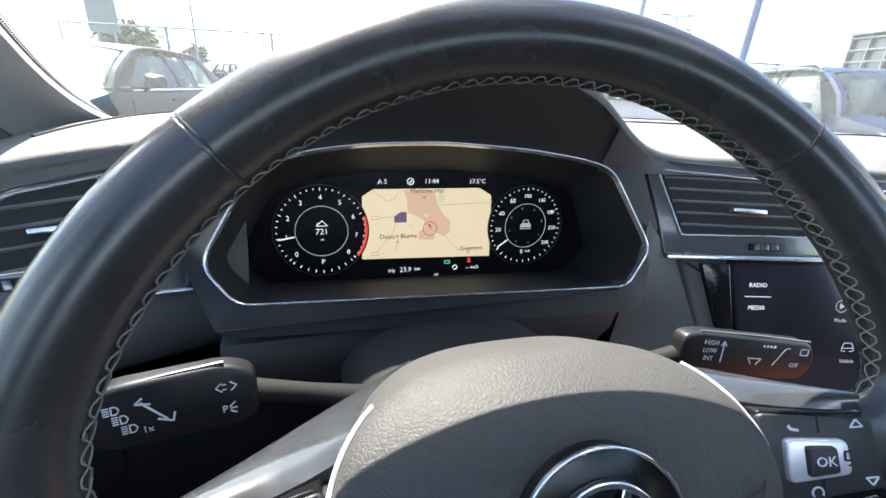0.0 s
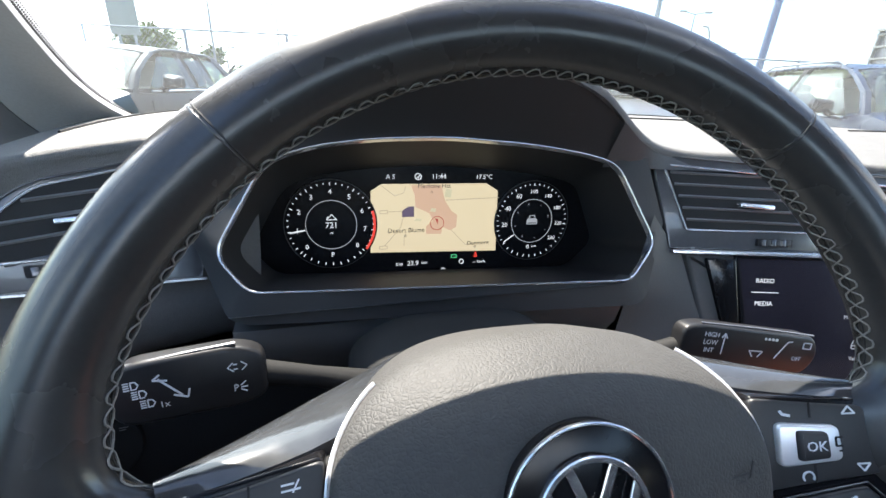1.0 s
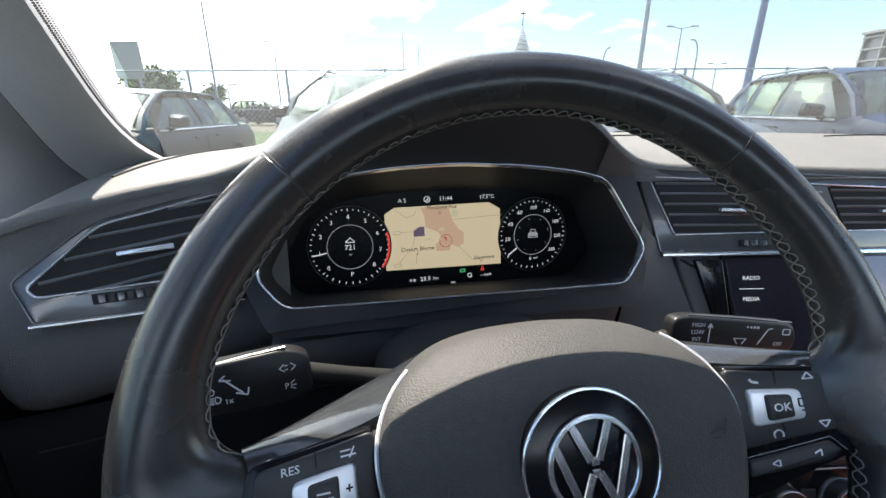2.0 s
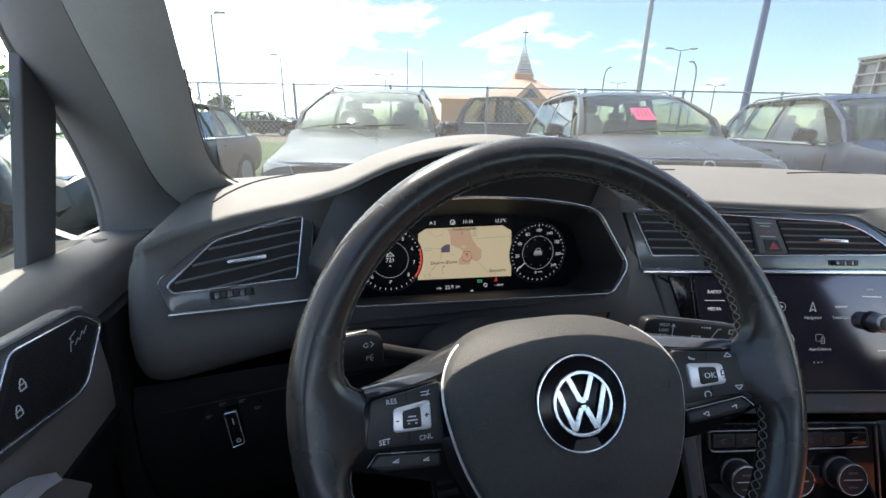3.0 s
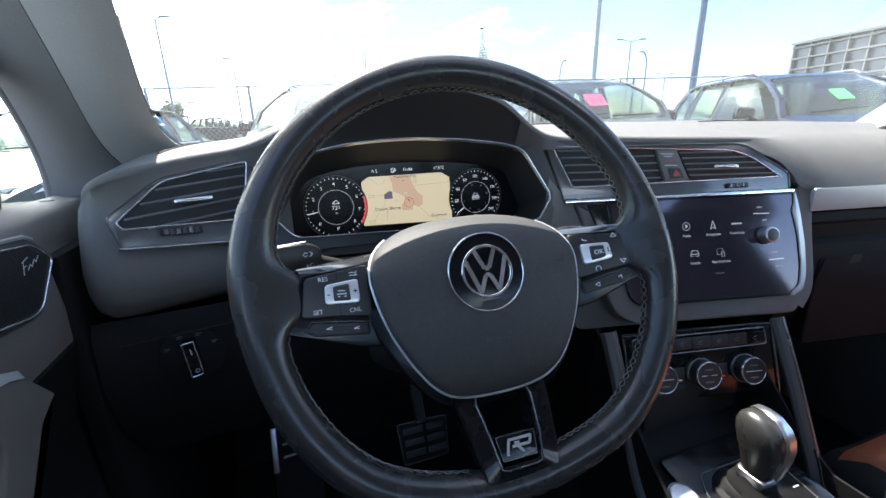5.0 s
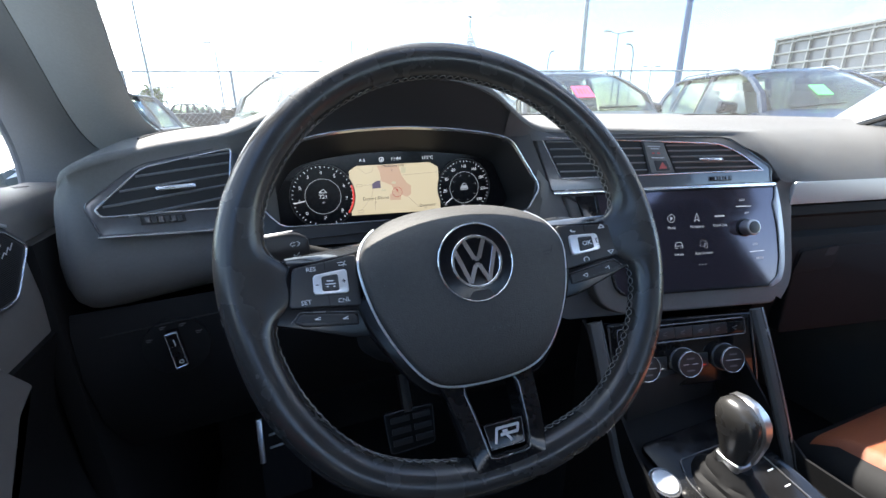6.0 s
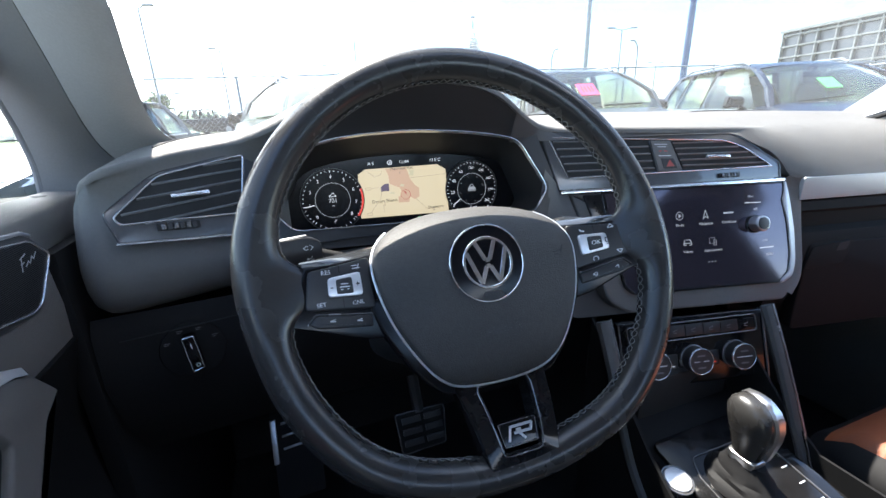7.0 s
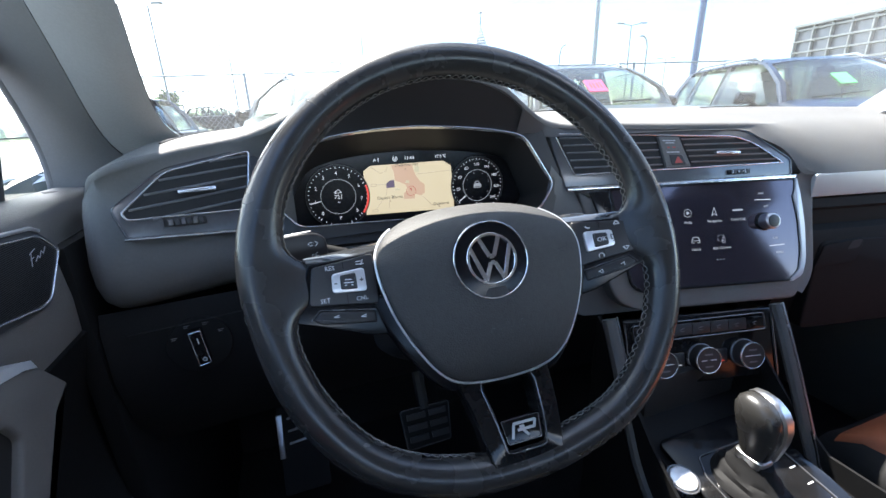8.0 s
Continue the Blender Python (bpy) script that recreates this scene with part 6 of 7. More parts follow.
# ---- driver's door ----
door = thing("driver_door", "black driver's door with a speaker grille and pull handle", "car door", (-0.4, 0.0, 0.8))
DPROF = [(-0.455, 1.082), (-0.425, 1.090), (-0.395, 1.088), (-0.372, 1.078), (-0.358, 1.060), (-0.352, 1.035), (-0.350, 1.000), (-0.352, 0.965), (-0.362, 0.930), (-0.375, 0.88), (-0.372, 0.80), (-0.362, 0.74), (-0.360, 0.60), (-0.385, 0.42)]


def door_skin(y, i):
    x, z = DPROF[int(i)]
    t = max(0, (y - 0.12) / 0.25)
    return Vector((x - 0.010 * t * t, y, z + 0.022 * max(0, -y) - (0.010 * min(t, 1.2) if i < 3 else 0)))


part("door_card", sheet(door_skin, steps_of(-1.0, 0.42, 40), list(range(0, 8)), thick=0.004), M_DOOR, door, "dark grey soft upper door card", 50)
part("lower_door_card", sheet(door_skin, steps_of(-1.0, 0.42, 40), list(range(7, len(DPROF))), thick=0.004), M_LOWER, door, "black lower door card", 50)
DR = axes((-0.350, 0.0, 0.0), (0, 1, 0), (0, 0, 1), (1, 0, 0))
SPK = rounded([(0.162, 1.069), (0.184, 1.051), (0.151, 1.0175), (0.136, 1.0150), (0.048, 1.031), (0.089, 1.078)], [0.006, 0.006, 0.006, 0.006, 0.003, 0.006], 4)
part("speaker_surround", plate(rounded([(0.162, 1.077), (0.194, 1.051), (0.152, 1.009), (-0.30, 1.058), (-0.30, 1.120)], 0.008), -0.01, 0.0015, DR, 0.001), M_PLASTIC, door, "black surround")
spk = part("speaker_grille", plate(SPK, -0.004, 0.0035, DR, 0.001), M_BUTTON, door, "fine ribbed speaker grille")
part("grille_edge", ring_plate(inset(SPK, -0.0016), 0.0016, -0.004, 0.0045, DR), M_CHROME, spk, "satin silver edge line")
bm = bmesh.new()
for k in range(38):
    z = 1.018 + 0.0015 * k
    y0 = 0.050 + (z - 1.031) * 0.85 if z > 1.031 else 0.050 + (1.031 - z) * 5.5
    y1 = 0.151 + (z - 1.0175) * 0.95 if z < 1.051 else 0.184 - (z - 1.051) * 1.25
    if z > 1.069:
        y1 = 0.160 - (z - 1.069) * 8
    if y1 - y0 > 0.01:
        bar(y0 + 0.006, z, y1 - 0.004, z, 0.0006, 0.0036, DR, bm)
part("grille_ribs", bm, M_RUBBER, spk)
part("brand_bar", strokes([(0.141, 1.0490, 0.1445, 1.0590), (0.1425, 1.0590, 0.1515, 1.0615), (0.1420, 1.0545, 0.1470, 1.0555), (0.1475, 1.0515, 0.1525, 1.0550), (0.1525, 1.0550, 0.1540, 1.0525), (0.1540, 1.0525, 0.1590, 1.0575), (0.1590, 1.0575, 0.1605, 1.0545), (0.1605, 1.0545, 0.1660, 1.0590)], 0.0009, 0.0042, DR), M_PADTRIM, spk, "plain silver script-like bars")
for z in (1.054, 1.040):
    y = 0.088 - (1.054 - z) * 0.6
    part("lock_key", ring_plate(rounded([(y, z - 0.003), (y + 0.006, z - 0.003), (y + 0.006, z + 0.0015), (y, z + 0.0015)], 0.001), 0.0007, 0.0, 0.0042, DR), M_PRINT, spk)
    part("lock_key", tube([(y + 0.003 + 0.002 * math.cos(a), z + 0.0015 + 0.0035 * math.sin(a), 0.004) for a in steps_of(0, math.pi, 8)], 0.0004, 5, M=DR), M_PRINT, spk)
part("silver_lip", tube([(-0.30, 1.122, 0.001), (-0.05, 1.100, 0.002), (0.06, 1.0875, 0.002), (0.158, 1.0775, 0.002), (0.168, 1.073, 0.002)], 0.0018, 6, M=DR), M_BAND, door, "thin silver lip")
# door release and pull handle
part("door_release", plate(rounded([(-0.02, 1.048), (-0.115, 1.075), (-0.13, 1.05), (-0.03, 1.02)], 0.008), -0.004, 0.004, DR, 0.002), M_PIANO, door, "gloss black release recess")
part("release_lever", tube([(-0.018, 1.046, 0.006), (-0.06, 1.060, 0.010), (-0.11, 1.074, 0.008)], 0.004, 8, M=DR), M_CHROME, door, "chrome release lever")
YZ = axes((-0.352, 0.0, 0.0), (0, 1, 0), (0, 0, 1), (1, 0, 0))
GRAB = [(-0.40, 0.985), (-0.12, 1.000), (0.00, 1.010), (0.050, 1.002), (0.077, 0.991), (0.103, 0.959), (0.077, 0.948), (0.043, 0.900), (-0.085, 0.72), (-0.125, 0.72), (0.018, 0.928), (0.038, 0.959), (0.029, 0.976), (-0.12, 0.966), (-0.40, 0.946)]
# raised near-black plate paints the shade of the hollow behind the handle
part("handle_shade_plate", plate([(-0.40, 0.72), (-0.118, 0.72), (0.022, 0.920), (0.046, 0.958), (0.035, 0.985), (-0.12, 0.980), (-0.40, 0.960)], -0.012, 0.016, YZ), M_DARK, door, "near-black plate standing for the shaded recess behind the handle")
handle = part("pull_handle", plate(rounded(GRAB, 0.005, 3), 0.014, 0.022, YZ, 0.003), M_DOOR, door, "dark grey pull handle")
bm = bmesh.new()
loops = []
for y, z in ((0.0735, 0.9955), (0.060, 1.0015), (0.030, 1.008), (0.0, 1.012), (-0.12, 1.002)):
    loops.append([(-0.346, y, z + 0.002), (-0.331, y, z + 0.0026), (-0.3286, y, z - 0.004), (-0.346, y, z - 0.005)])
rings(bm, loops)
part("handle_strip", bm, M_PADTRIM, handle, "brushed aluminium strip")
part("armrest", box(-0.352, -0.300, -0.60, -0.12, 0.86, 0.915, 0.012), M_ORANGE, door, "orange leather armrest insert")
part("door_outer", sheet(lambda u, v: Vector((-0.50 - 0.05 * math.sin(math.pi * v), -1.0 + 1.55 * u, 0.36 + 0.70 * v)), steps_of(0, 1, 8), steps_of(0, 1, 8), thick=0.006), M_PIANO, door, "gloss black outer door skin")
# window frame
GX = -0.462
part("window_sill", box(GX - 0.02, -0.415, -1.0, 0.37, 1.060, 1.080, 0.004), M_RUBBER, door)
POST = axes((-0.436, 0.0, 0.0), (0, 1, 0), (0, 0, 1), (1, 0, 0))
part("division_post", plate([(0.256, 1.060), (0.300, 1.060), (0.3665, 1.219), (0.372, 1.245), (0.345, 1.285), (0.333, 1.277)], -0.010, 0.0, POST, 0.002), M_DOORFRAME, door, "dark grey window division post")
path = [(lerp(FRAME_X, z) - 0.006, lerp(FRAME_Y, z) + 0.010, z) for z in steps_of(1.06, 1.54, 24)] + [(-0.365, -0.4, 1.55), (-0.365, -1.0, 1.55)]
part("window_frame", tube(path, 0.005, 10), M_DOORFRAME, door, "dark grey window seal")
glass_q = part("side_window", sheet(lambda u, v: Vector((-0.452 + 0.075 * v * v, -1.0 + 1.41 * u - 0.42 * u * v ** 1.5, 1.06 + 0.49 * v)), steps_of(0, 1, 8), steps_of(0, 1, 5)), M_SIDEGLASS, door, "clear side window glass")
glass_q.visible_shadow = False
turned_to(glass_q, (0.2, -0.3, 1.1))

# exterior mirror
mir = thing("door_mirror", "black door mirror outside the side window", "car mirror", (-0.70, 0.5, 1.1))
bm = bmesh.new()
loops = []
for t, s in ((0.0, 0.94), (0.015, 1.0), (0.05, 0.97), (0.09, 0.80), (0.115, 0.50), (0.125, 0.2)):
    loops.append([(-0.70 + 0.115 * s * x, 0.500 + t, 1.105 + 0.095 * s * z) for x, z in rounded([(-1, -0.7), (0.7, -0.95), (1.0, -0.3), (0.75, 0.75), (0.2, 1.0), (-1, 0.9)], 0.35, 4)])
rings(bm, loops)
part("housing", bm, M_PIANO, mir, "gloss black mirror housing")
part("mirror_glass", plate(rounded([(-0.105, -0.060), (0.075, -0.075), (0.105, -0.02), (0.080, 0.058), (0.02, 0.078), (-0.105, 0.072)], 0.02), 0.0, 0.002, axes((-0.70, 0.496, 1.105), (0.966, 0.259, 0), (0, 0, 1), (0.259, -0.966, 0))), M_MIRROR, mir, "mirror glass")
part("mirror_foot", tube([(-0.60, 0.55, 1.045), (-0.53, 0.50, 1.035), (-0.47, 0.43, 1.04)], [0.022, 0.020, 0.024], 10), M_PIANO, mir)

# pedals
brake = thing("brake_pedal", "black ribbed rubber brake pedal", "pedal", (0.05, 0.42, 0.54))
BP = axes((0.052, 0.40, 0.54), (1, 0, 0), (0, 0.45, 0.893), (0, -0.893, 0.45))
part("pedal_pad", plate(rounded([(-0.050, -0.040), (0.045, -0.038), (0.052, 0.040), (-0.055, 0.042)], 0.008), -0.008, 0.004, BP, 0.002), M_RUBBER, brake, "black pad")
part("pad_edge", ring_plate(rounded([(-0.050, -0.040), (0.045, -0.038), (0.052, 0.040), (-0.055, 0.042)], 0.008), 0.003, 0.0, 0.0055, BP), M_GREYTRIM, brake)
for k in range(3):
    for j in range(2):
        part("pad_rib", box(-0.042 + 0.047 * j, -0.002 + 0.044 * j, -0.026 + 0.022 * k, -0.014 + 0.022 * k, 0.003, 0.007, 0.001, BP), M_BUTTON, brake)
part("pedal_arm", tube([(0.05, 0.42, 0.57), (0.045, 0.47, 0.70), (0.04, 0.50, 0.80)], 0.012, 8), M_PLASTIC, brake)
foot = thing("footrest", "black rubber footrest with bright metal edges", "footrest", (-0.21, 0.42, 0.6))
FP = axes((-0.195, 0.40, 0.60), (1, 0, 0), (0, 0.45, 0.893), (0, -0.893, 0.45))
part("footrest_pad", plate(rounded([(-0.035, -0.10), (0.045, -0.10), (0.045, 0.055), (-0.035, 0.055)], 0.006), -0.01, 0.002, FP, 0.002), M_RUBBER, foot)
part("footrest_edge", plate([(-0.036, -0.034), (-0.027, -0.034), (-0.026, 0.042), (-0.036, 0.042)], -0.004, 0.008, FP, 0.001), M_ALU, foot, "bright metal edge")
for k in range(3):
    part("footrest_rib", plate(rounded([(-0.018, 0.030 - 0.022 * k), (0.008 + 0.006 * k, 0.033 - 0.022 * k), (0.008 + 0.006 * k, 0.037 - 0.022 * k), (-0.018, 0.034 - 0.022 * k)], 0.001), 0.0, 0.005, FP, 0.001), M_ALU, foot, "bright metal rib")

# passenger's seat
seat = thing("passenger_seat", "orange and black leather front passenger seat", "car seat", (0.78, -0.35, 0.55))
bm = bmesh.new()
loops = []
for y, zt, hw in ((0.03, 0.625, 0.23), (0.018, 0.668, 0.258), (-0.03, 0.698, 0.268), (-0.15, 0.713, 0.27), (-0.35, 0.705, 0.27), (-0.55, 0.70, 0.27)):
    sec = rounded([(-hw, 0.41), (-hw, zt - 0.02), (-hw * 0.88, zt + 0.008), (-hw * 0.7, zt), (hw * 0.7, zt), (hw * 0.88, zt + 0.008), (hw, zt - 0.02), (hw, 0.41)], 0.03)
    loops.append([(0.80 + x, y, z) for x, z in sec])
rings(bm, loops)
part("cushion", bm, M_SEATBLACK, seat, "black leather bolsters")
bm = bmesh.new()
loops = []
for y, z in ((0.000, 0.690), (-0.030, 0.712), (-0.15, 0.730), (-0.35, 0.724), (-0.53, 0.712)):
    sec = rounded([(-0.250, z - 0.03), (-0.232, z), (0.232, z), (0.250, z - 0.03)], 0.012)
    loops.append([(0.80 + x, y, zz) for x, zz in sec])
rings(bm, loops)
part("centre_panel", bm, M_ORANGE, seat, "orange leather centre panel")
bm = bmesh.new()
loops = []
for t in steps_of(0, 1, 6):
    y, z = -0.56 - 0.20 * t, 0.68 + 0.62 * t
    w = 0.25 - 0.06 * t
    sec = rounded([(-w, 0.05), (-w * 0.8, 0.09), (w * 0.8, 0.09), (w, 0.05), (w, -0.05), (-w, -0.05)], 0.02)
    loops.append([(0.80 + x, y + d, z + d * 0.3) for x, d in sec])
rings(bm, loops)
part("backrest", bm, M_SEATBLACK, seat, "black leather backrest")
# far side of the cabin, closing the space behind the camera
solid("wall_right_door", box(1.09, 1.13, -1.5, 0.75, 0.38, 0.99, 0.01), M_DOOR, "black passenger door card", "car door", kind="structure")
solid("wall_rear", box(-0.42, 1.12, -1.55, -1.50, 0.40, 1.30, 0.01), M_SEATBLACK, "dark rear seat backs", "rear seats", kind="structure")
# unseen dark panels added behind the front windows to cut the side light
solid("wall_right_rear_blank", plate([(-0.70, 1.56), (-0.70, 1.285), (-1.5, 1.08), (-1.5, 1.56)], 0.0, 0.06, axes((1.06, 0, 0), (0, 1, 0), (0, 0, 1), (1, 0, 0))), M_RUBBER, "dark unseen panel cutting light behind the passenger-side front window", "car pillar", kind="structure")
solid("wall_left_rear_blank", box(-0.46, -0.40, -1.5, -0.55, 1.00, 1.56, 0.01), M_RUBBER, "dark unseen panel cutting light behind the driver-side front window", "car pillar", kind="structure")

# ---- outside ----
YARD = Matrix.Translation((-0.154, -0.241, 0)) @ Matrix.Rotation(radians(-15.2), 4, 'Z')   # x along the row of cars, y away from us


def yard(x, y, z=0.0):
    return YARD @ Vector((x, y, z))


bm = bmesh.new()
vs = [bm.verts.new(YARD @ Vector((x, y, 0))) for x, y in ((-900, -60), (900, -60), (900, 1400), (-900, 1400))]
bm.faces.new(vs)
solid("ground", bm, M_HILL, "dry prairie ground reaching the horizon", "ground", kind="structure")
bm = box(-60, 60, -20, 9.6, 0.0, 0.012, 0.0, YARD)
solid("pavement", bm, M_ASPHALT, "grey asphalt car lot", "car park", kind="structure")
bm = box(-80, 80, 9.7, 24, 0.0, 0.014, 0.0, YARD)
solid("grass_verge", bm, M_GRASS, "green grass verge behind the fence", "grass", kind="structure")
bm = box(-80, 80, 24.1, 40, 0.0, 0.012, 0.0, YARD)
solid("dirt_verge", bm, M_DIRT, "bare brown dirt verge", "dirt", kind="structure")


def car(name, label, x, y, paint, kind="suv", turn=0.0, glass=None, group="parked cars", scale=1.0, card=None, nose=0.0):
    """A parked car facing the camera's side; local y runs from its nose to its tail."""
    S = {"suv": dict(L=4.6, W=0.925, hood0=0.95, hood1=1.07, cowl=1.16, ws=1.12, roof0=2.05, roof=1.64, tail=4.35, belt=1.03, wb=(0.90, 3.62), wr=0.36),
         "sedan": dict(L=4.6, W=0.90, hood0=0.70, hood1=0.90, cowl=0.99, ws=1.25, roof0=2.10, roof=1.42, tail=3.75, belt=0.92, wb=(0.90, 3.55), wr=0.33),
         "pickup": dict(L=5.8, W=1.0, hood0=1.05, hood1=1.22, cowl=1.30, ws=1.55, roof0=2.25, roof=1.92, tail=3.70, belt=1.22, wb=(1.05, 4.65), wr=0.40)}[kind]
    S["hood0"] += nose
    S["hood1"] += nose * 0.6
    base = YARD @ Matrix.Translation((x, y, 0.012)) @ Matrix.Rotation(turn, 4, 'Z') @ Matrix.Scale(scale, 4)
    th = thing(name, label, "car", base.translation, group)
    W, L = S["W"], S["L"]
    # lower body
    st = [(0.0, 0.80, S["hood0"] - 0.22, 0.30), (0.05, 0.90, S["hood0"] - 0.06, 0.22), (0.18, 0.96, S["hood0"], 0.20), (0.45, 0.985, S["hood0"] + 0.06, 0.20), (0.9, 1.0, S["hood1"], 0.20), (S["ws"], 1.0, S["cowl"] - 0.03, 0.20)]
    if kind == "pickup":
        st += [(2.2, 1.0, S["belt"], 0.25), (3.6, 1.0, S["belt"], 0.25), (3.8, 1.0, S["belt"] + 0.03, 0.3), (5.6, 1.0, S["belt"] + 0.03, 0.35), (5.78, 0.97, S["belt"], 0.45)]
    else:
        st += [(2.2, 1.0, S["belt"] + 0.02, 0.20), (3.4, 1.0, S["belt"] + 0.05, 0.22), (L - 0.35, 0.97, S["belt"] + 0.06, 0.26), (L - 0.05, 0.90, S["belt"] - 0.02, 0.35), (L, 0.84, S["belt"] - 0.25, 0.45)]
    loops = []
    for yy, wf, zt, zb in st:
        w = W * wf
        crown = 0.035 if yy < S["ws"] else 0.0
        half = [(0, zb), (w * 0.85, zb), (w * 0.97, zb + 0.10), (w * 1.0, (zb + zt) * 0.5), (w * 0.99, zt - 0.14), (w * 0.95, zt - 0.04), (w * 0.80, zt + crown * 0.3), (w * 0.55, zt + crown), (0, zt + crown * 1.3)]
        loops.append([(a, yy, b) for a, b in half] + [(-a, yy, b) for a, b in half[-2:0:-1]])
    bm = bmesh.new()
    rings(bm, loops, base)
    body = part("body", bm, paint, th, "", 40)
    # greenhouse
    belt, roof, y0, y1, yt = S["belt"], S["roof"], S["ws"], S["roof0"], S["tail"]
    rw = W * 0.72
    def gh(yy, v):
        """Side line of the greenhouse at height fraction v."""
        return W * 0.955 - (W * 0.955 - rw) * v ** 1.15
    gst = [(y0 - 0.06, S["cowl"] - 0.05, 0.0), (y0, S["cowl"], 0.02), (y0 + (y1 - y0) * 0.5, S["cowl"] + (roof - S["cowl"]) * 0.55, 0.55), (y1 - 0.10, roof - 0.055, 0.90), (y1 + 0.05, roof - 0.015, 0.97), (y1 + 0.6, roof + 0.01, 1.0), (yt - 0.6, roof - 0.005, 0.98), (yt - 0.15, roof - 0.04, 0.93)]
    endz = belt + 0.05
    gst += [(yt + 0.08, roof - 0.16, 0.75), (yt + (0.22 if kind != "sedan" else 0.55), endz, 0.0)]
    ztop = [(g[0], g[1]) for g in gst]

    def shell(u, yy):
        """Roof skin at u across and yy along."""
        v = lerp([(g[0], g[2]) for g in gst], yy)
        return base @ Vector((u * gh(yy, v) * 0.97, yy, lerp(ztop, yy) + 0.026 - 0.045 * abs(u) ** 3))
    part("roof", sheet(shell, steps_of(-1, 1, 12), steps_of(y1 - 0.09, yt - 0.10, 10), thick=0.03), paint, th, "", 40)
    # dark cabin with seats behind the glass
    cabin = part("cabin_trim", plate([(-W * 0.93, y0 + 0.02), (W * 0.93, y0 + 0.02), (W * 0.93, yt + 0.02), (-W * 0.93, yt + 0.02)], belt - 0.02, belt + 0.045, base), M_CABIN, th, "dark cabin trim behind the glass")
    part("dash_top", sheet(lambda u, v: base @ Vector((u * W * 0.86, y0 + 0.02 + 0.55 * v, S["cowl"] - 0.05 + 0.02 * math.sin(math.pi * v) - 0.06 * v)), steps_of(-1, 1, 6), steps_of(0, 1, 5), thick=0.02), M_CABIN, cabin)
    for sx in (-1, 1):
        for yy, hh in ((y1 + 0.30, 0.40), (y1 + 1.25, 0.34)):
            if kind == "pickup" and yy > y1 + 1:
                continue
            lp = [[(sx * W * 0.42 + 0.22 * k * q[0], yy + 0.06 * q[1] + (z - belt) * 0.25, z) for q in rounded([(-1, -1), (1, -1), (1, 1), (-1, 1)], 0.5, 3)] for z, k in ((belt, 1.0), (belt + hh * 0.55, 0.95), (belt + hh * 0.80, 0.75), (belt + hh * 0.86, 0.5))]
            bm = bmesh.new()
            rings(bm, lp, base)
            lp = [[(sx * W * 0.42 + 0.13 * k * q[0], yy + 0.05 * q[1] + hh * 0.24, z) for q in rounded([(-1, -1), (1, -1), (1, 1), (-1, 1)], 0.6, 3)] for z, k in ((belt + hh * 0.88, 0.8), (belt + hh * 0.95, 1.0), (belt + hh * 1.12, 1.0), (belt + hh * 1.18, 0.7))]
            rings(bm, lp, base)
            part("seat", bm, M_CABINSEAT, cabin, "grey cloth seat with headrest")
    part("interior_mirror", box(-0.11, 0.11, -0.012, 0.012, -0.035, 0.035, 0.01, base @ Matrix.Translation((0, y1 - 0.16, roof - 0.16))), M_DARK, cabin)
    # pillars
    for sx in (-1, 1):
        def strip(pts, wide, name="pillar", mat=None):
            lp = []
            for yy, z, v in pts:
                x = sx * (gh(yy, v) - 0.004)
                lp.append([base @ Vector((x - sx * d * 0.05, yy + e * wide * 0.5, z)) for d, e in ((0, -0.8), (-0.12, 0), (0, 0.8), (1, 1), (1.2, 0), (1, -1))])
            bm = bmesh.new()
            rings(bm, lp)
            part(name, bm, mat or paint, th)
        strip([(y0 + 0.04, belt - 0.02, 0.0), (y0 + (y1 - y0) * 0.30, lerp(ztop, y0 + (y1 - y0) * 0.30) - 0.01, 0.30), (y0 + (y1 - y0) * 0.65, lerp(ztop, y0 + (y1 - y0) * 0.65) - 0.015, 0.65), (y1 - 0.02, roof - 0.045, 0.93)], 0.11)
        mid_ = (y0 + yt) / 2 + 0.12
        strip([(mid_, belt - 0.02, 0.0), (mid_, (belt + roof) / 2, 0.5), (mid_, roof - 0.03, 0.95)], 0.13, mat=M_DARK)
        strip([(yt - 0.58, belt - 0.02, 0.0), (yt - 0.62, (belt + roof) / 2, 0.5), (yt - 0.66, roof - 0.03, 0.95)], 0.11, mat=M_DARK)
        strip([(yt + 0.10, belt - 0.02, 0.0), (yt + 0.0, (belt + roof) / 2, 0.5), (yt - 0.22, roof - 0.04, 0.93)], 0.20)
        part("roof_edge", tube([base @ Vector((sx * (gh(0, lerp([(g[0], g[2]) for g in gst], yy)) * 0.975), yy, lerp(ztop, yy) - 0.022)) for yy in steps_of(y1 - 0.08, yt - 0.16, 8)], 0.026, 8), paint, th)
    yr = yt + (0.22 if kind != "sedan" else 0.55)
    tail = sheet(lambda u, v: base @ Vector((u * (W * 0.93 * (1 - v) + rw * 0.90 * v), yr + (yt - 0.12 - yr) * v, belt + 0.02 + (roof - 0.05 - belt - 0.02) * v)), steps_of(-1, 1, 6), steps_of(0, 1, 4), thick=0.004)
    part("rear_window", tail, M_CARWINDOW, th, "tinted rear window")
    G = glass or M_CARWINDOW
    # windscreen and side glass, laid just proud
    def ws(u, v):
        yy = y0 - 0.05 + (y1 - 0.08 - y0) * v
        zt = lerp([(g[0], g[1]) for g in gst[:5]], yy)
        w = (W * 0.865) * (1 - v) + (rw * 0.885) * v
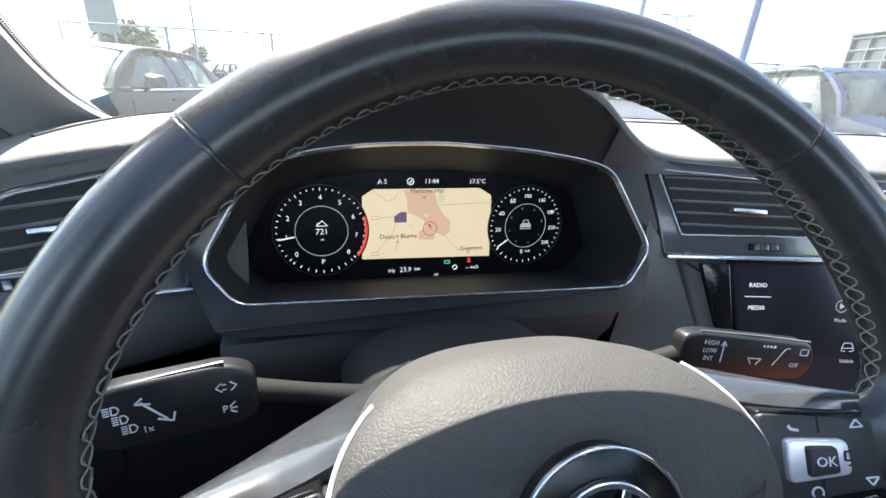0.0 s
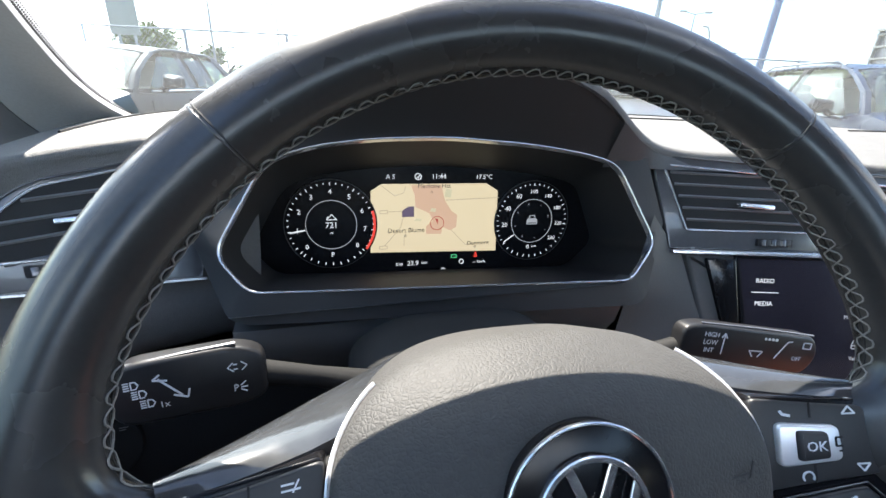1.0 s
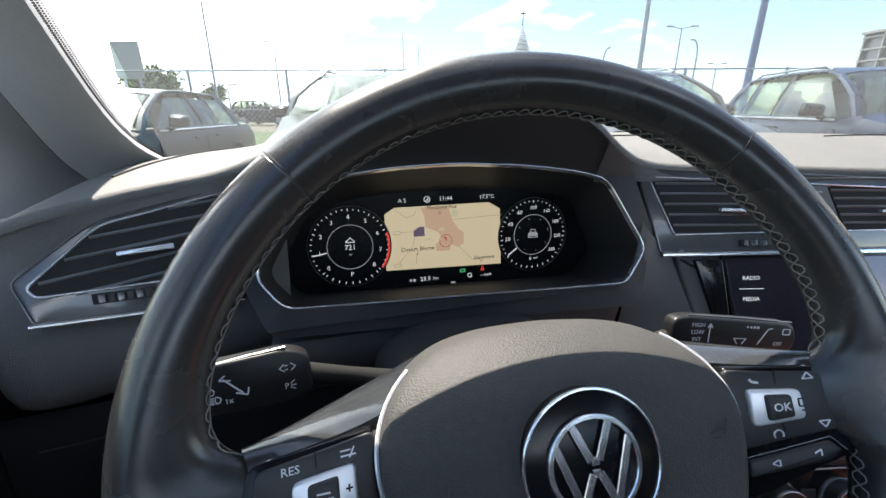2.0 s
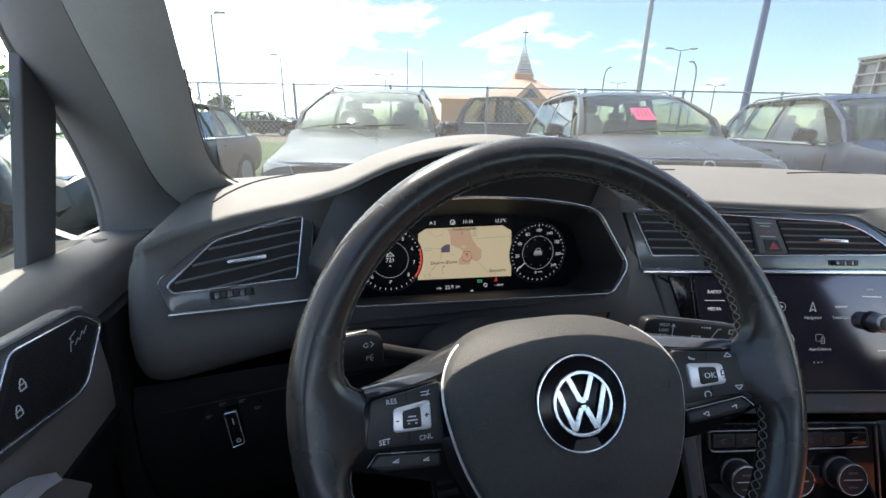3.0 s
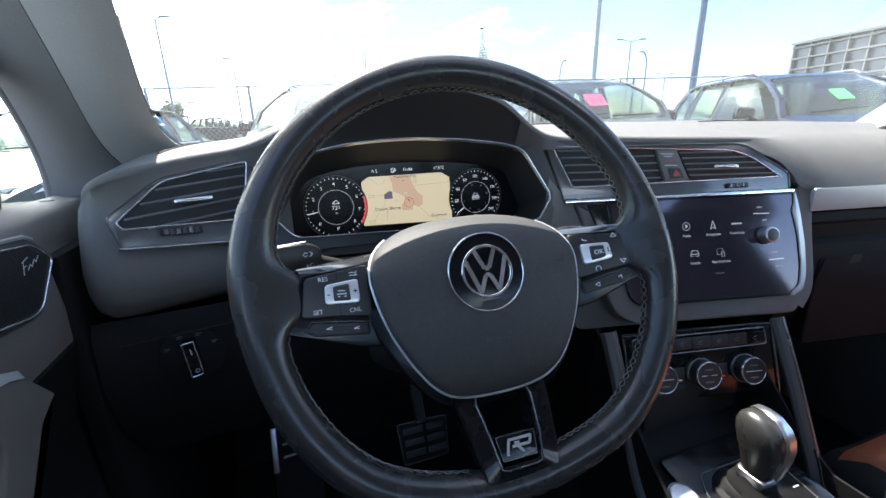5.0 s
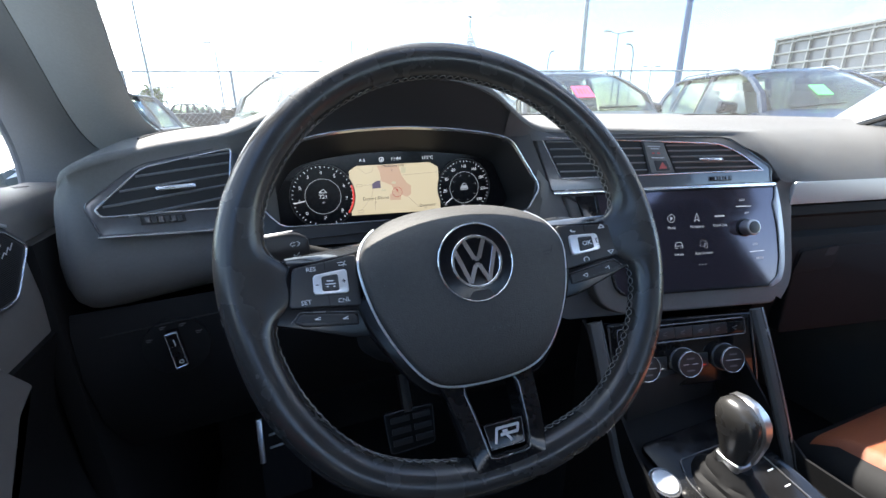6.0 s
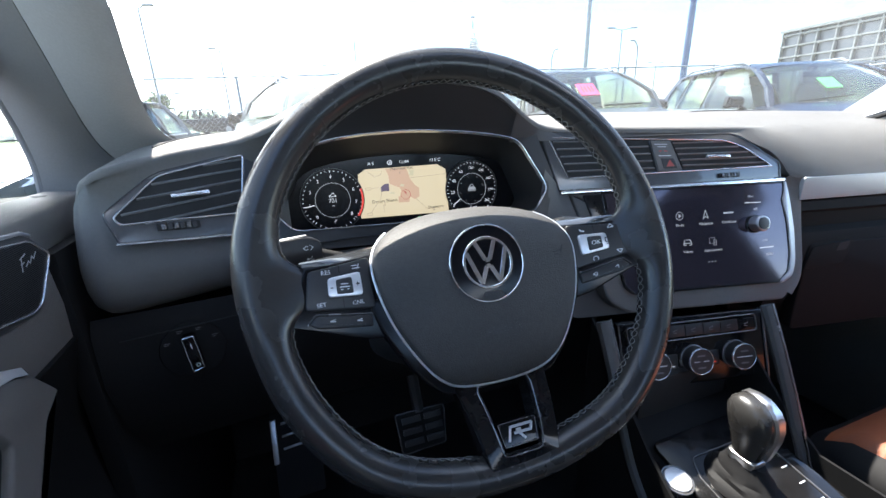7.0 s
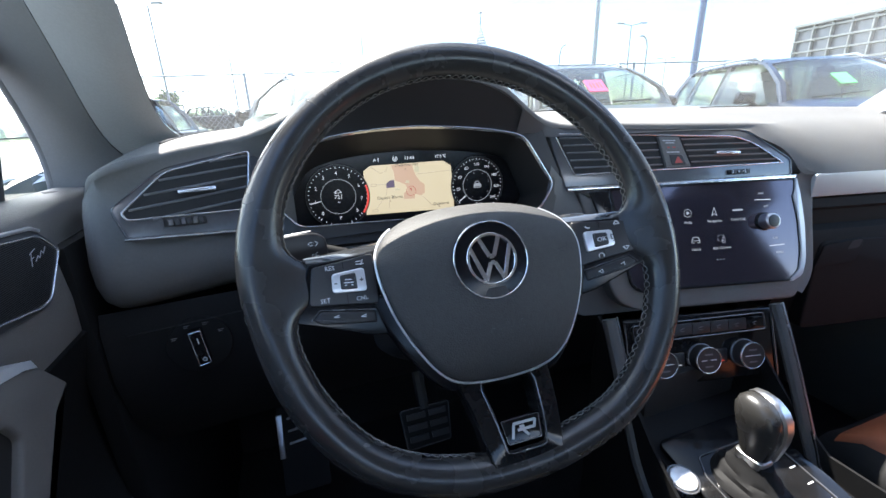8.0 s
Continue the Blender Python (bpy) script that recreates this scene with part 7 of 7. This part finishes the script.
        return base @ Vector((u * w, yy - 0.012 + 0.07 * (u * u - 0.4) * (1 - 0.5 * v), zt + 0.034 - 0.040 * abs(u) ** 2.5))
    if card:
        u, v, w, h, cm, cl = card
        p = ws(u, v)
        ex, ey = (ws(u + 0.05, v) - ws(u - 0.05, v)).normalized(), (ws(u, v + 0.05) - ws(u, v - 0.05)).normalized()
        h *= 1.5
        M = axes(p + ex.cross(ey) * 0.006, ex, ey, ex.cross(ey))
        cd = solid("price_card", plate(rounded([(-w, -h), (w, -h), (w, h), (-w, h)], 0.01), 0.0, 0.010, M), cm, cl, "price card")
        for q in ((-0.55, 0.5, -0.55, -0.5), (-0.2, 0.5, -0.2, -0.5), (0.2, 0.5, 0.2, -0.5), (0.55, 0.5, 0.55, -0.5)):
            part("card_mark", bar(w * q[0], h * q[1], w * q[2], h * q[3], 0.02, 0.0112, M), M_REDPRINT if cm is M_PINK else M_GREENCARD, cd, "bar in place of a figure")
    part("windscreen", sheet(ws, steps_of(-1, 1, 10), steps_of(0, 1, 4), thick=0.004), G, th, "tinted reflective windscreen")
    def side(sx, ya, yb, ya1, yb1, nm="side_window"):
        def f(u, v):
            yy = (ya + (yb - ya) * u) * (1 - v) + (ya1 + (yb1 - ya1) * u) * v
            zb_, zt_ = belt + 0.03, roof - 0.10
            xx = gh(0, v * 0.86) + 0.010
            return base @ Vector((sx * (xx), yy, zb_ + (zt_ - zb_) * v))
        part(nm, sheet(f, steps_of(0, 1, 4), steps_of(0, 1, 4), thick=0.004), M_CARWINDOW, th, "tinted side window")
    mid = (y0 + yt) / 2 + 0.12
    for sx in (-1, 1):
        side(sx, y0 + 0.28, mid - 0.05, y1 - 0.02, mid - 0.05)
        side(sx, mid + 0.05, yt - 0.62, mid + 0.05, yt - 0.70)
        if kind != "pickup":
            side(sx, yt - 0.54, yt - 0.05, yt - 0.62, yt - 0.28)
        # mirror
        mm = bmesh.new()
        lp = []
        for k, s in ((0.0, 0.75), (0.03, 1.0), (0.10, 0.95), (0.15, 0.5)):
            lp.append([(sx * (W + 0.13) + 0.12 * s * q[0], y0 + 0.42 + 0.14 - k, belt + 0.13 + 0.085 * s * q[1]) for q in rounded([(-1, -1), (1, -0.8), (1, 0.7), (-0.8, 1)], 0.5, 3)])
        rings(mm, lp, base)
        mo = part("mirror", mm, M_PIANO if kind != "sedan" else paint, th, "door mirror")
        part("mirror_foot", rod(base @ Vector((sx * W * 0.97, y0 + 0.50, belt + 0.03)), base @ Vector((sx * (W + 0.06), y0 + 0.50, belt + 0.06)), 0.03), M_RUBBER, mo)
        # headlamp
        z0 = S["hood0"] - 0.08
        pts = [(sx * W * 0.52, 0.035, z0 - 0.02), (sx * W * 0.80, 0.115, z0 - 0.03), (sx * W * 0.975, 0.34, z0 + 0.02), (sx * W * 0.97, 0.50, z0 + 0.08), (sx * W * 0.84, 0.16, z0 + 0.075), (sx * W * 0.54, 0.055, z0 + 0.05)]
        hm = bmesh.new()
        rings(hm, [[(a, b + 0.06, c) for a, b, c in pts], [(a * 1.004, b - 0.010, c) for a, b, c in pts]], base)
        part("headlamp", hm, M_LAMP, th, "clear headlamp")
        part("door_line", tube([base @ Vector((sx * (W * 1.003), y0 + 0.25, z)) for z in (0.35, 0.6, belt - 0.08)], 0.006, 5), M_DARK, th)
        part("door_line", tube([base @ Vector((sx * (W * 1.003), mid, z)) for z in (0.35, 0.6, belt - 0.08)], 0.006, 5), M_DARK, th)
        for hy in (mid - 0.22, yt - 0.75):
            part("door_handle", box(-0.012, 0.012, -0.09, 0.09, -0.016, 0.016, 0.006, base @ Matrix.Translation((sx * (W * 1.003), hy, belt - 0.10))), paint, th)
        if kind == "suv":
            part("roof_rail", tube([base @ Vector((sx * rw * 0.94, yy, roof + zz)) for yy, zz in ((y1 + 0.12, -0.005), (y1 + 0.25, 0.045), (mid, 0.055), (yt - 0.5, 0.045), (yt - 0.35, 0.0))], 0.016, 8), M_POLE, th, "grey roof rail")
        part("sill_line", tube([base @ Vector((sx * (W * 0.99), yy, belt + 0.02)) for yy in (y0 + 0.3, mid, yt - 0.1)], 0.012, 5), M_PADTRIM, th, "bright window line")
        for wy in S["wb"]:
            c = base @ Vector((sx * (W - 0.10), wy, S["wr"]))
            fw = (base.to_3x3() @ Vector((0, 1, 0))).normalized()
            WM = axes(c, fw, Vector((0, 0, 1)), fw.cross(Vector((0, 0, 1))))
            tw = part("wheel", disc(S["wr"], -0.11, 0.11, WM, 28, 0.0), M_TYRE, th, "black tyre")
            part("wheel_rim", disc(S["wr"] * 0.66, -0.113, 0.113, WM, 20, 0.0), M_POLE, tw, "grey alloy rim")
    # grille, lower grille, plate, badge
    z0 = S["hood0"]
    part("grille", plate(rounded([(-W * 0.50, z0 - 0.14), (W * 0.50, z0 - 0.14), (W * 0.54, z0 - 0.03), (-W * 0.54, z0 - 0.03)], 0.02), -0.06, 0.03, base @ axes((0, 0.035, 0), (1, 0, 0), (0, 0, 1), (0, -1, 0)), 0.01), M_DARK, th, "black grille")
    for k in range(3):
        part("grille_bar", box(-W * 0.52, W * 0.52, -0.004, 0.02, -0.006, 0.006, 0.002, base @ Matrix.Translation((0, 0.0, z0 - 0.12 + 0.045 * k))), M_GREYTRIM, th, "bright grille bar")
    part("badge", annulus(0.065, 0.012, -0.01, 0.012, base @ axes((0, -0.005, z0 - 0.075), (1, 0, 0), (0, 0, 1), (0, -1, 0)), 24), M_CHROME, th, "plain bright ring")
    part("hood_strip", tube([base @ Vector((u * W * 0.86, 0.055 + 0.16 * abs(u) ** 3, z0 - 0.012 + 0.012 * (1 - u * u))) for u in steps_of(-1, 1, 12)], 0.011, 6), M_CHROME, th, "bright strip along the bonnet edge")
    part("lower_grille", box(-W * 0.62, W * 0.62, -0.012, 0.05, 0.30, 0.44, 0.01, base), M_DARK, th)
    for u0, u1 in ((-0.78, -0.05), (0.02, 0.66)):
        part("wiper", rod(ws(u0, 0.0) + Vector((0, 0, 0.014)), ws(u1, 0.04) + Vector((0, 0, 0.014)), 0.008, 6), M_DARK, th)


def paint(name, color, rough=0.30, metal=0.3):
    return surface(name, color, rough, metal=metal, vary=0.05, wear=0.03, wear_size=0.6, coat=0.10, dust=0.006, spec=0.35)


SILVER = paint("silver_paint", (0.085, 0.09, 0.085))
PALE = paint("warm_grey_paint", (0.13, 0.126, 0.112), metal=0.2)
# black pickup's colour lightened to carry the haze in front of it
HAZED = paint("hazed_black_paint", (0.10, 0.095, 0.085), 0.4, 0.1)
BLUE = paint("dark_blue_paint", (0.005, 0.017, 0.042), 0.26, 0.0)
GREYBLUE = paint("grey_green_paint", (0.022, 0.032, 0.031), 0.38, metal=0.0)
BLACK = paint("black_paint", (0.018, 0.022, 0.024))
car("parked_suv", "silver mid-size SUV parked nose towards us", -1.06, 4.10, SILVER, nose=-0.14)
car("parked_suv", "warm grey SUV with a pink card behind its windscreen", 2.38, 3.92, PALE, nose=-0.01, card=(-0.10, 0.36, 0.115, 0.10, M_PINK, "pink price card inside a windscreen"))
car("parked_suv", "dark blue SUV with a green card behind its windscreen", 5.08, 3.55, BLUE, nose=0.03, turn=radians(-10.5), card=(-0.22, 0.34, 0.085, 0.085, M_GREENCARD, "green price card inside a windscreen"))
car("parked_sedan", "dark grey-green saloon parked nose towards us", -4.20, 3.55, GREYBLUE, "sedan", radians(3))
car("parked_sedan", "dark saloon parked nose towards us", -7.0, 3.4, BLACK, "sedan")
car("parked_suv", "grey SUV at the end of the row", 8.7, 3.8, GREYBLUE)
car("pickup_truck", "black pickup truck parked behind the fence", 4.1, 11.4, HAZED, "pickup", radians(68), group="cars behind the fence")
car("far_suv", "black SUV parked beyond the fence", -11.9, 34.0, BLACK, "suv", radians(80), group="cars behind the fence", scale=1.12)


# chain-link fence
FY = 9.4
fence = thing("fence", "galvanised chain-link fence with a top rail", "fence", yard(0, FY))
for k in range(18):
    x = -19.92 + 2.07 * k
    part("fence_post", rod(yard(x, FY, 0), yard(x, FY, 1.99), 0.03, 8), M_POLE, fence, "steel post")
part("top_rail", rod(yard(-22, FY, 1.965), yard(24, FY, 1.965), 0.016, 8), M_POLE, fence, "steel top rail")
bm = bmesh.new()
w = 0.0035
for k in range(-20, 420):
    for s in (-1, 1):
        x = -22 + k * 0.11
        a, b = yard(x if s > 0 else x + 1.93, FY, 0.02), yard(x + 1.93 if s > 0 else x, FY, 1.95)
        vs = [bm.verts.new(a + Vector((w, 0, 0))), bm.verts.new(b + Vector((w, 0, 0))), bm.verts.new(b - Vector((w, 0, 0))), bm.verts.new(a - Vector((w, 0, 0)))]
        bm.faces.new(vs)
tagged(part("chain_link", bm, M_POLE, fence, "diamond wire mesh"), kind="stuff")


def lamp_post(name, label, x, y, top, arms, mat=M_POLE, r=0.09):
    th = thing(name, label, "street lamp", yard(x, y))
    part("pole", rod(yard(x, y, 0), yard(x, y, top), r, 12, r1=r * 0.6), mat, th, "tapered pole")
    for dx in arms:
        part("arm", rod(yard(x, y, top - 0.05), yard(x + dx, y, top + 0.12), 0.035, 6), mat, th)
        part("lamp_head", box(-0.32, 0.32, -0.14, 0.14, -0.05, 0.06, 0.02, YARD @ Matrix.Translation((x + dx + math.copysign(0.25, dx), y, top + 0.14))), mat, th, "flat lamp head")
    return th


def bent_lamp(x, y, top, dx):
    th = thing("street_lamp", "street lamp with a curved arm", "street lamp", yard(x, y))
    path = [yard(x, y, 0), yard(x, y, top - 1.2)] + [yard(x + dx * (1 - math.cos(a)), y, top - 1.2 + 1.2 * math.sin(a)) for a in steps_of(0.2, 1.57, 6)] + [yard(x + dx * 1.6, y, top)]
    part("pole", tube(path, 0.07, 8), M_POLE, th)


lamp_post("flag_pole", "tall blue painted pole", 12.0, 18.0, 14.0, (), M_BLUEPOLE, 0.15)
lamp_post("flag_pole", "tall grey steel pole", 10.6, 25.0, 18.0, (), M_POLE, 0.15)
lamp_post("street_lamp", "tall single-arm street lamp", -15.85, 30.0, 7.75, (0.35,))
lamp_post("street_lamp", "single-arm street lamp beyond the fence", -15.37, 40.0, 6.7, (-0.3,))
lamp_post("street_lamp", "double-arm car park lamp", 20.15, 40.0, 7.75, (-0.8, 0.8))
lamp_post("street_lamp", "double-arm car park lamp far off", -8.98, 60.0, 7.3, (-0.8, 0.8))
lamp_post("street_lamp", "double-arm car park lamp far off", 32.67, 55.0, 6.25, (-0.6, 0.6))
lamp_post("street_lamp", "double-arm car park lamp far off", 31.96, 85.0, 9.2, (-1.0, 1.0))
lamp_post("street_lamp", "small street lamp beyond the fence", -20.06, 40.0, 3.2, (-0.3, 0.3))
lamp_post("flag_pole", "thin grey steel pole", -3.96, 40.0, 7.4, (), M_POLE, 0.06)
lamp_post("flag_pole", "thin grey steel pole", -2.6, 40.0, 6.5, (), M_POLE, 0.05)
bent_lamp(21.85, 40.0, 6.85, -0.52)
bent_lamp(14.4, 42.0, 6.5, 0.36)

# roadside sign panel
sign = thing("road_sign", "pale blank sign panel on posts seen from behind", "sign", yard(-12.12, 17.0))
part("sign_panel", box(-0.53, 0.53, -0.03, 0.03, 2.33, 3.62, 0.01, YARD @ Matrix.Translation((-12.12, 17, 0))), M_WHITE, sign)
for dx in (-0.3, 0.3):
    part("sign_post", rod(yard(-12.12 + dx, 17.05, 0), yard(-12.12 + dx, 17.05, 3.5), 0.05), M_POLE, sign)

# church with a spire
church = thing("church", "orange brick church with a pale lattice spire and cross", "church", yard(12.05, 72))
bm = bmesh.new()
rings(bm, [[(x, y, 0) for x, y in ((-13.5, -4), (7.5, -4), (7.5, 12), (-13.5, 12))], [(x, y, 4.9) for x, y in ((-13.5, -4), (7.5, -4), (7.5, 12), (-13.5, 12))]], YARD @ Matrix.Translation((12.05, 72, 0)))
part("wall", bm, M_BRICK, church, "orange brick wall")
CH = YARD @ Matrix.Translation((12.05, 72, 0))
bm = bmesh.new()
rings(bm, [[(x * w, 3 + (y - 3) * w, z) for x, y in ((-7.4, -5.0), (7.4, -5.0), (7.4, 11), (-7.4, 11))] for z, w in ((3.8, 1.0), (5.0, 0.98), (5.15, 1.03), (6.6, 0.72), (7.6, 0.42), (8.3, 0.30), (8.45, 0.22))], CH)
part("roof", bm, M_ROOFTILE, church, "stepped terracotta roof rising to the spire")
bm = bmesh.new()
rings(bm, [[(-2.6, -5.4, 5.0), (2.6, -5.4, 5.0), (0.0, -5.4, 7.4)], [(-2.6, 1.0, 5.0), (2.6, 1.0, 5.0), (0.0, 1.0, 7.4)]], CH)
gable = part("gable", bm, M_ROOFTILE, church, "front gable")
part("gable_window", plate([(-1.3, 5.2), (1.3, 5.2), (0.0, 6.6)], 0.0, 0.05, CH @ axes((0, -5.42, 0), (1, 0, 0), (0, 0, 1), (0, -1, 0))), M_BLDGLASS, gable, "triangular window")
bm = bmesh.new()
rings(bm, [[(x, y, 4.9) for x, y in ((-14, -4.5), (-8.4, -4.5), (-8.4, 10), (-14, 10))], [(x, y, 5.6) for x, y in ((-13.8, -3), (-8.4, -3), (-8.4, 8), (-13.8, 8))]], YARD @ Matrix.Translation((12.05, 72, 0)))
part("roof", bm, M_ROOFTILE, church)
part("tower", box(-1.55, 1.55, 1.2, 4.3, 8.2, 9.3, 0.05, YARD @ Matrix.Translation((12.05, 72, 0))), M_BRICK, church)
apex = yard(12.05, 74.8, 14.0)
for x, y in ((-1.4, 73.4), (1.4, 73.4), (1.4, 76.2), (-1.4, 76.2)):
    part("spire_rib", rod(yard(12.05 + x, y, 9.3), apex, 0.09, 6, r1=0.05), M_SPIRE, church, "pale spire rib")
for k in range(11):
    t = k / 12
    s = 1.4 * (1 - t)
    z = 9.4 + 4.6 * t
    part("spire_band", box(-s, s, -s, s, -0.10, 0.10, 0.0, YARD @ Matrix.Translation((12.05, 74.8, z))), M_SPIRE, church, "pale spire slat")
part("cross", merge(box(-0.06, 0.06, -0.06, 0.06, 13.8, 16.4, 0.0, YARD @ Matrix.Translation((12.05, 74.8, 0))), box(-0.45, 0.45, -0.06, 0.06, 15.6, 15.8, 0.0, YARD @ Matrix.Translation((12.05, 74.8, 0)))), M_DARK, church, "dark cross")

# office block
office = thing("office_building", "glass-fronted office block with a concrete grid", "office building", yard(75, 62))
OM = YARD @ Matrix.Translation((54.0, 60.0, 0)) @ Matrix.Rotation(radians(-88), 4, 'Z')
part("wall", box(0.0, 46, 0.4, 20, 0, 10.2, 0.05, OM), M_BLDGLASS, office, "dark glass wall")
for k in range(19):
    part("mullion", box(-0.10 + 2.5 * k, 0.10 + 2.5 * k, 0.0, 0.45, 0, 10.2, 0.0, OM), M_CONCRETE, office, "pale upright")
for k in range(8):
    part("floor_band", box(-0.2, 46, -0.05, 0.45, 1.4 * k - 0.10, 1.4 * k + 0.10, 0.0, OM), M_CONCRETE, office, "pale band")
part("roof", box(-0.3, 46.2, -0.2, 20.2, 10.2, 10.55, 0.02, OM), M_CONCRETE, office)
for k in range(10):
    part("side_mullion", box(-0.25, 0.02, 0.4 + 2.0 * k, 0.7 + 2.0 * k, 0, 10.2, 0.0, OM), M_CONCRETE, office)


# trees
def tree(label, x, y, h, spread, seed, leaves=1400):
    rnd = random.Random(seed)
    th = thing("tree", label, "tree", yard(x, y), group="trees beyond the fence")
    bm = bmesh.new()
    tube([yard(x, y, 0), yard(x + 0.1, y, h * 0.3), yard(x, y, h * 0.6)], [0.16, 0.12, 0.06], 8, bm=bm)
    ends = []
    for k in range(7):
        a = 2 * math.pi * k / 7 + rnd.random()
        e = yard(x + math.cos(a) * spread * 0.6, y + math.sin(a) * spread * 0.6, h * (0.5 + 0.35 * rnd.random()))
        tube([yard(x, y, h * (0.25 + 0.04 * k)), e], [0.06, 0.02], 6, bm=bm)
        ends.append(e)
    part("trunk", bm, M_BARK, th, "brown trunk and limbs")
    ends.append(yard(x, y, h * 0.8))
    bm = bmesh.new()
    for k in range(leaves):
        c = rnd.choice(ends)
        p = c + Vector((rnd.gauss(0, 1), rnd.gauss(0, 1), rnd.gauss(0, 0.8))) * spread * 0.26
        s = 0.10 + 0.12 * rnd.random()
        d1 = Vector((rnd.uniform(-1, 1), rnd.uniform(-1, 1), rnd.uniform(-1, 1))).normalized() * s
        d2 = d1.cross(Vector((rnd.uniform(-1, 1), rnd.uniform(-1, 1), rnd.uniform(-1, 1)))).normalized() * s * 0.6
        bm.faces.new([bm.verts.new(p + q) for q in (d1, d2, -d1, -d2)])
    tagged(part("crown", bm, M_LEAF, th, "leafy green crown"), kind="stuff")


for i, (x, y, h, s) in enumerate(((-21, 20, 3.4, 1.6), (-25, 22, 3.2, 1.5), (-29, 21, 3.6, 1.8), (-17.5, 26, 3.6, 1.5), (-35, 24, 4.2, 2.2), (-24, 38, 3.4, 1.3), (-22.5, 42, 3.8, 1.0))):
    tree("bushy green roadside tree", x, y, h, s, 11 + i)
# far line of low trees and roofs on the horizon
bm = bmesh.new()
rnd = random.Random(5)
for k in range(900):
    x = rnd.uniform(-260, 260)
    z = rnd.uniform(0.2, 2.6)
    c = yard(x, 170 + rnd.uniform(0, 25), z)
    d1 = Vector((rnd.uniform(0.6, 1.8), 0, rnd.uniform(-0.4, 0.4)))
    d2 = Vector((0.1, 0, rnd.uniform(0.5, 1.1)))
    bm.faces.new([bm.verts.new(c + q) for q in (d1, d2, -d1, -d2)])
tagged(solid("far_trees", bm, M_LEAF, "low line of far trees on the horizon", "trees"), kind="stuff")
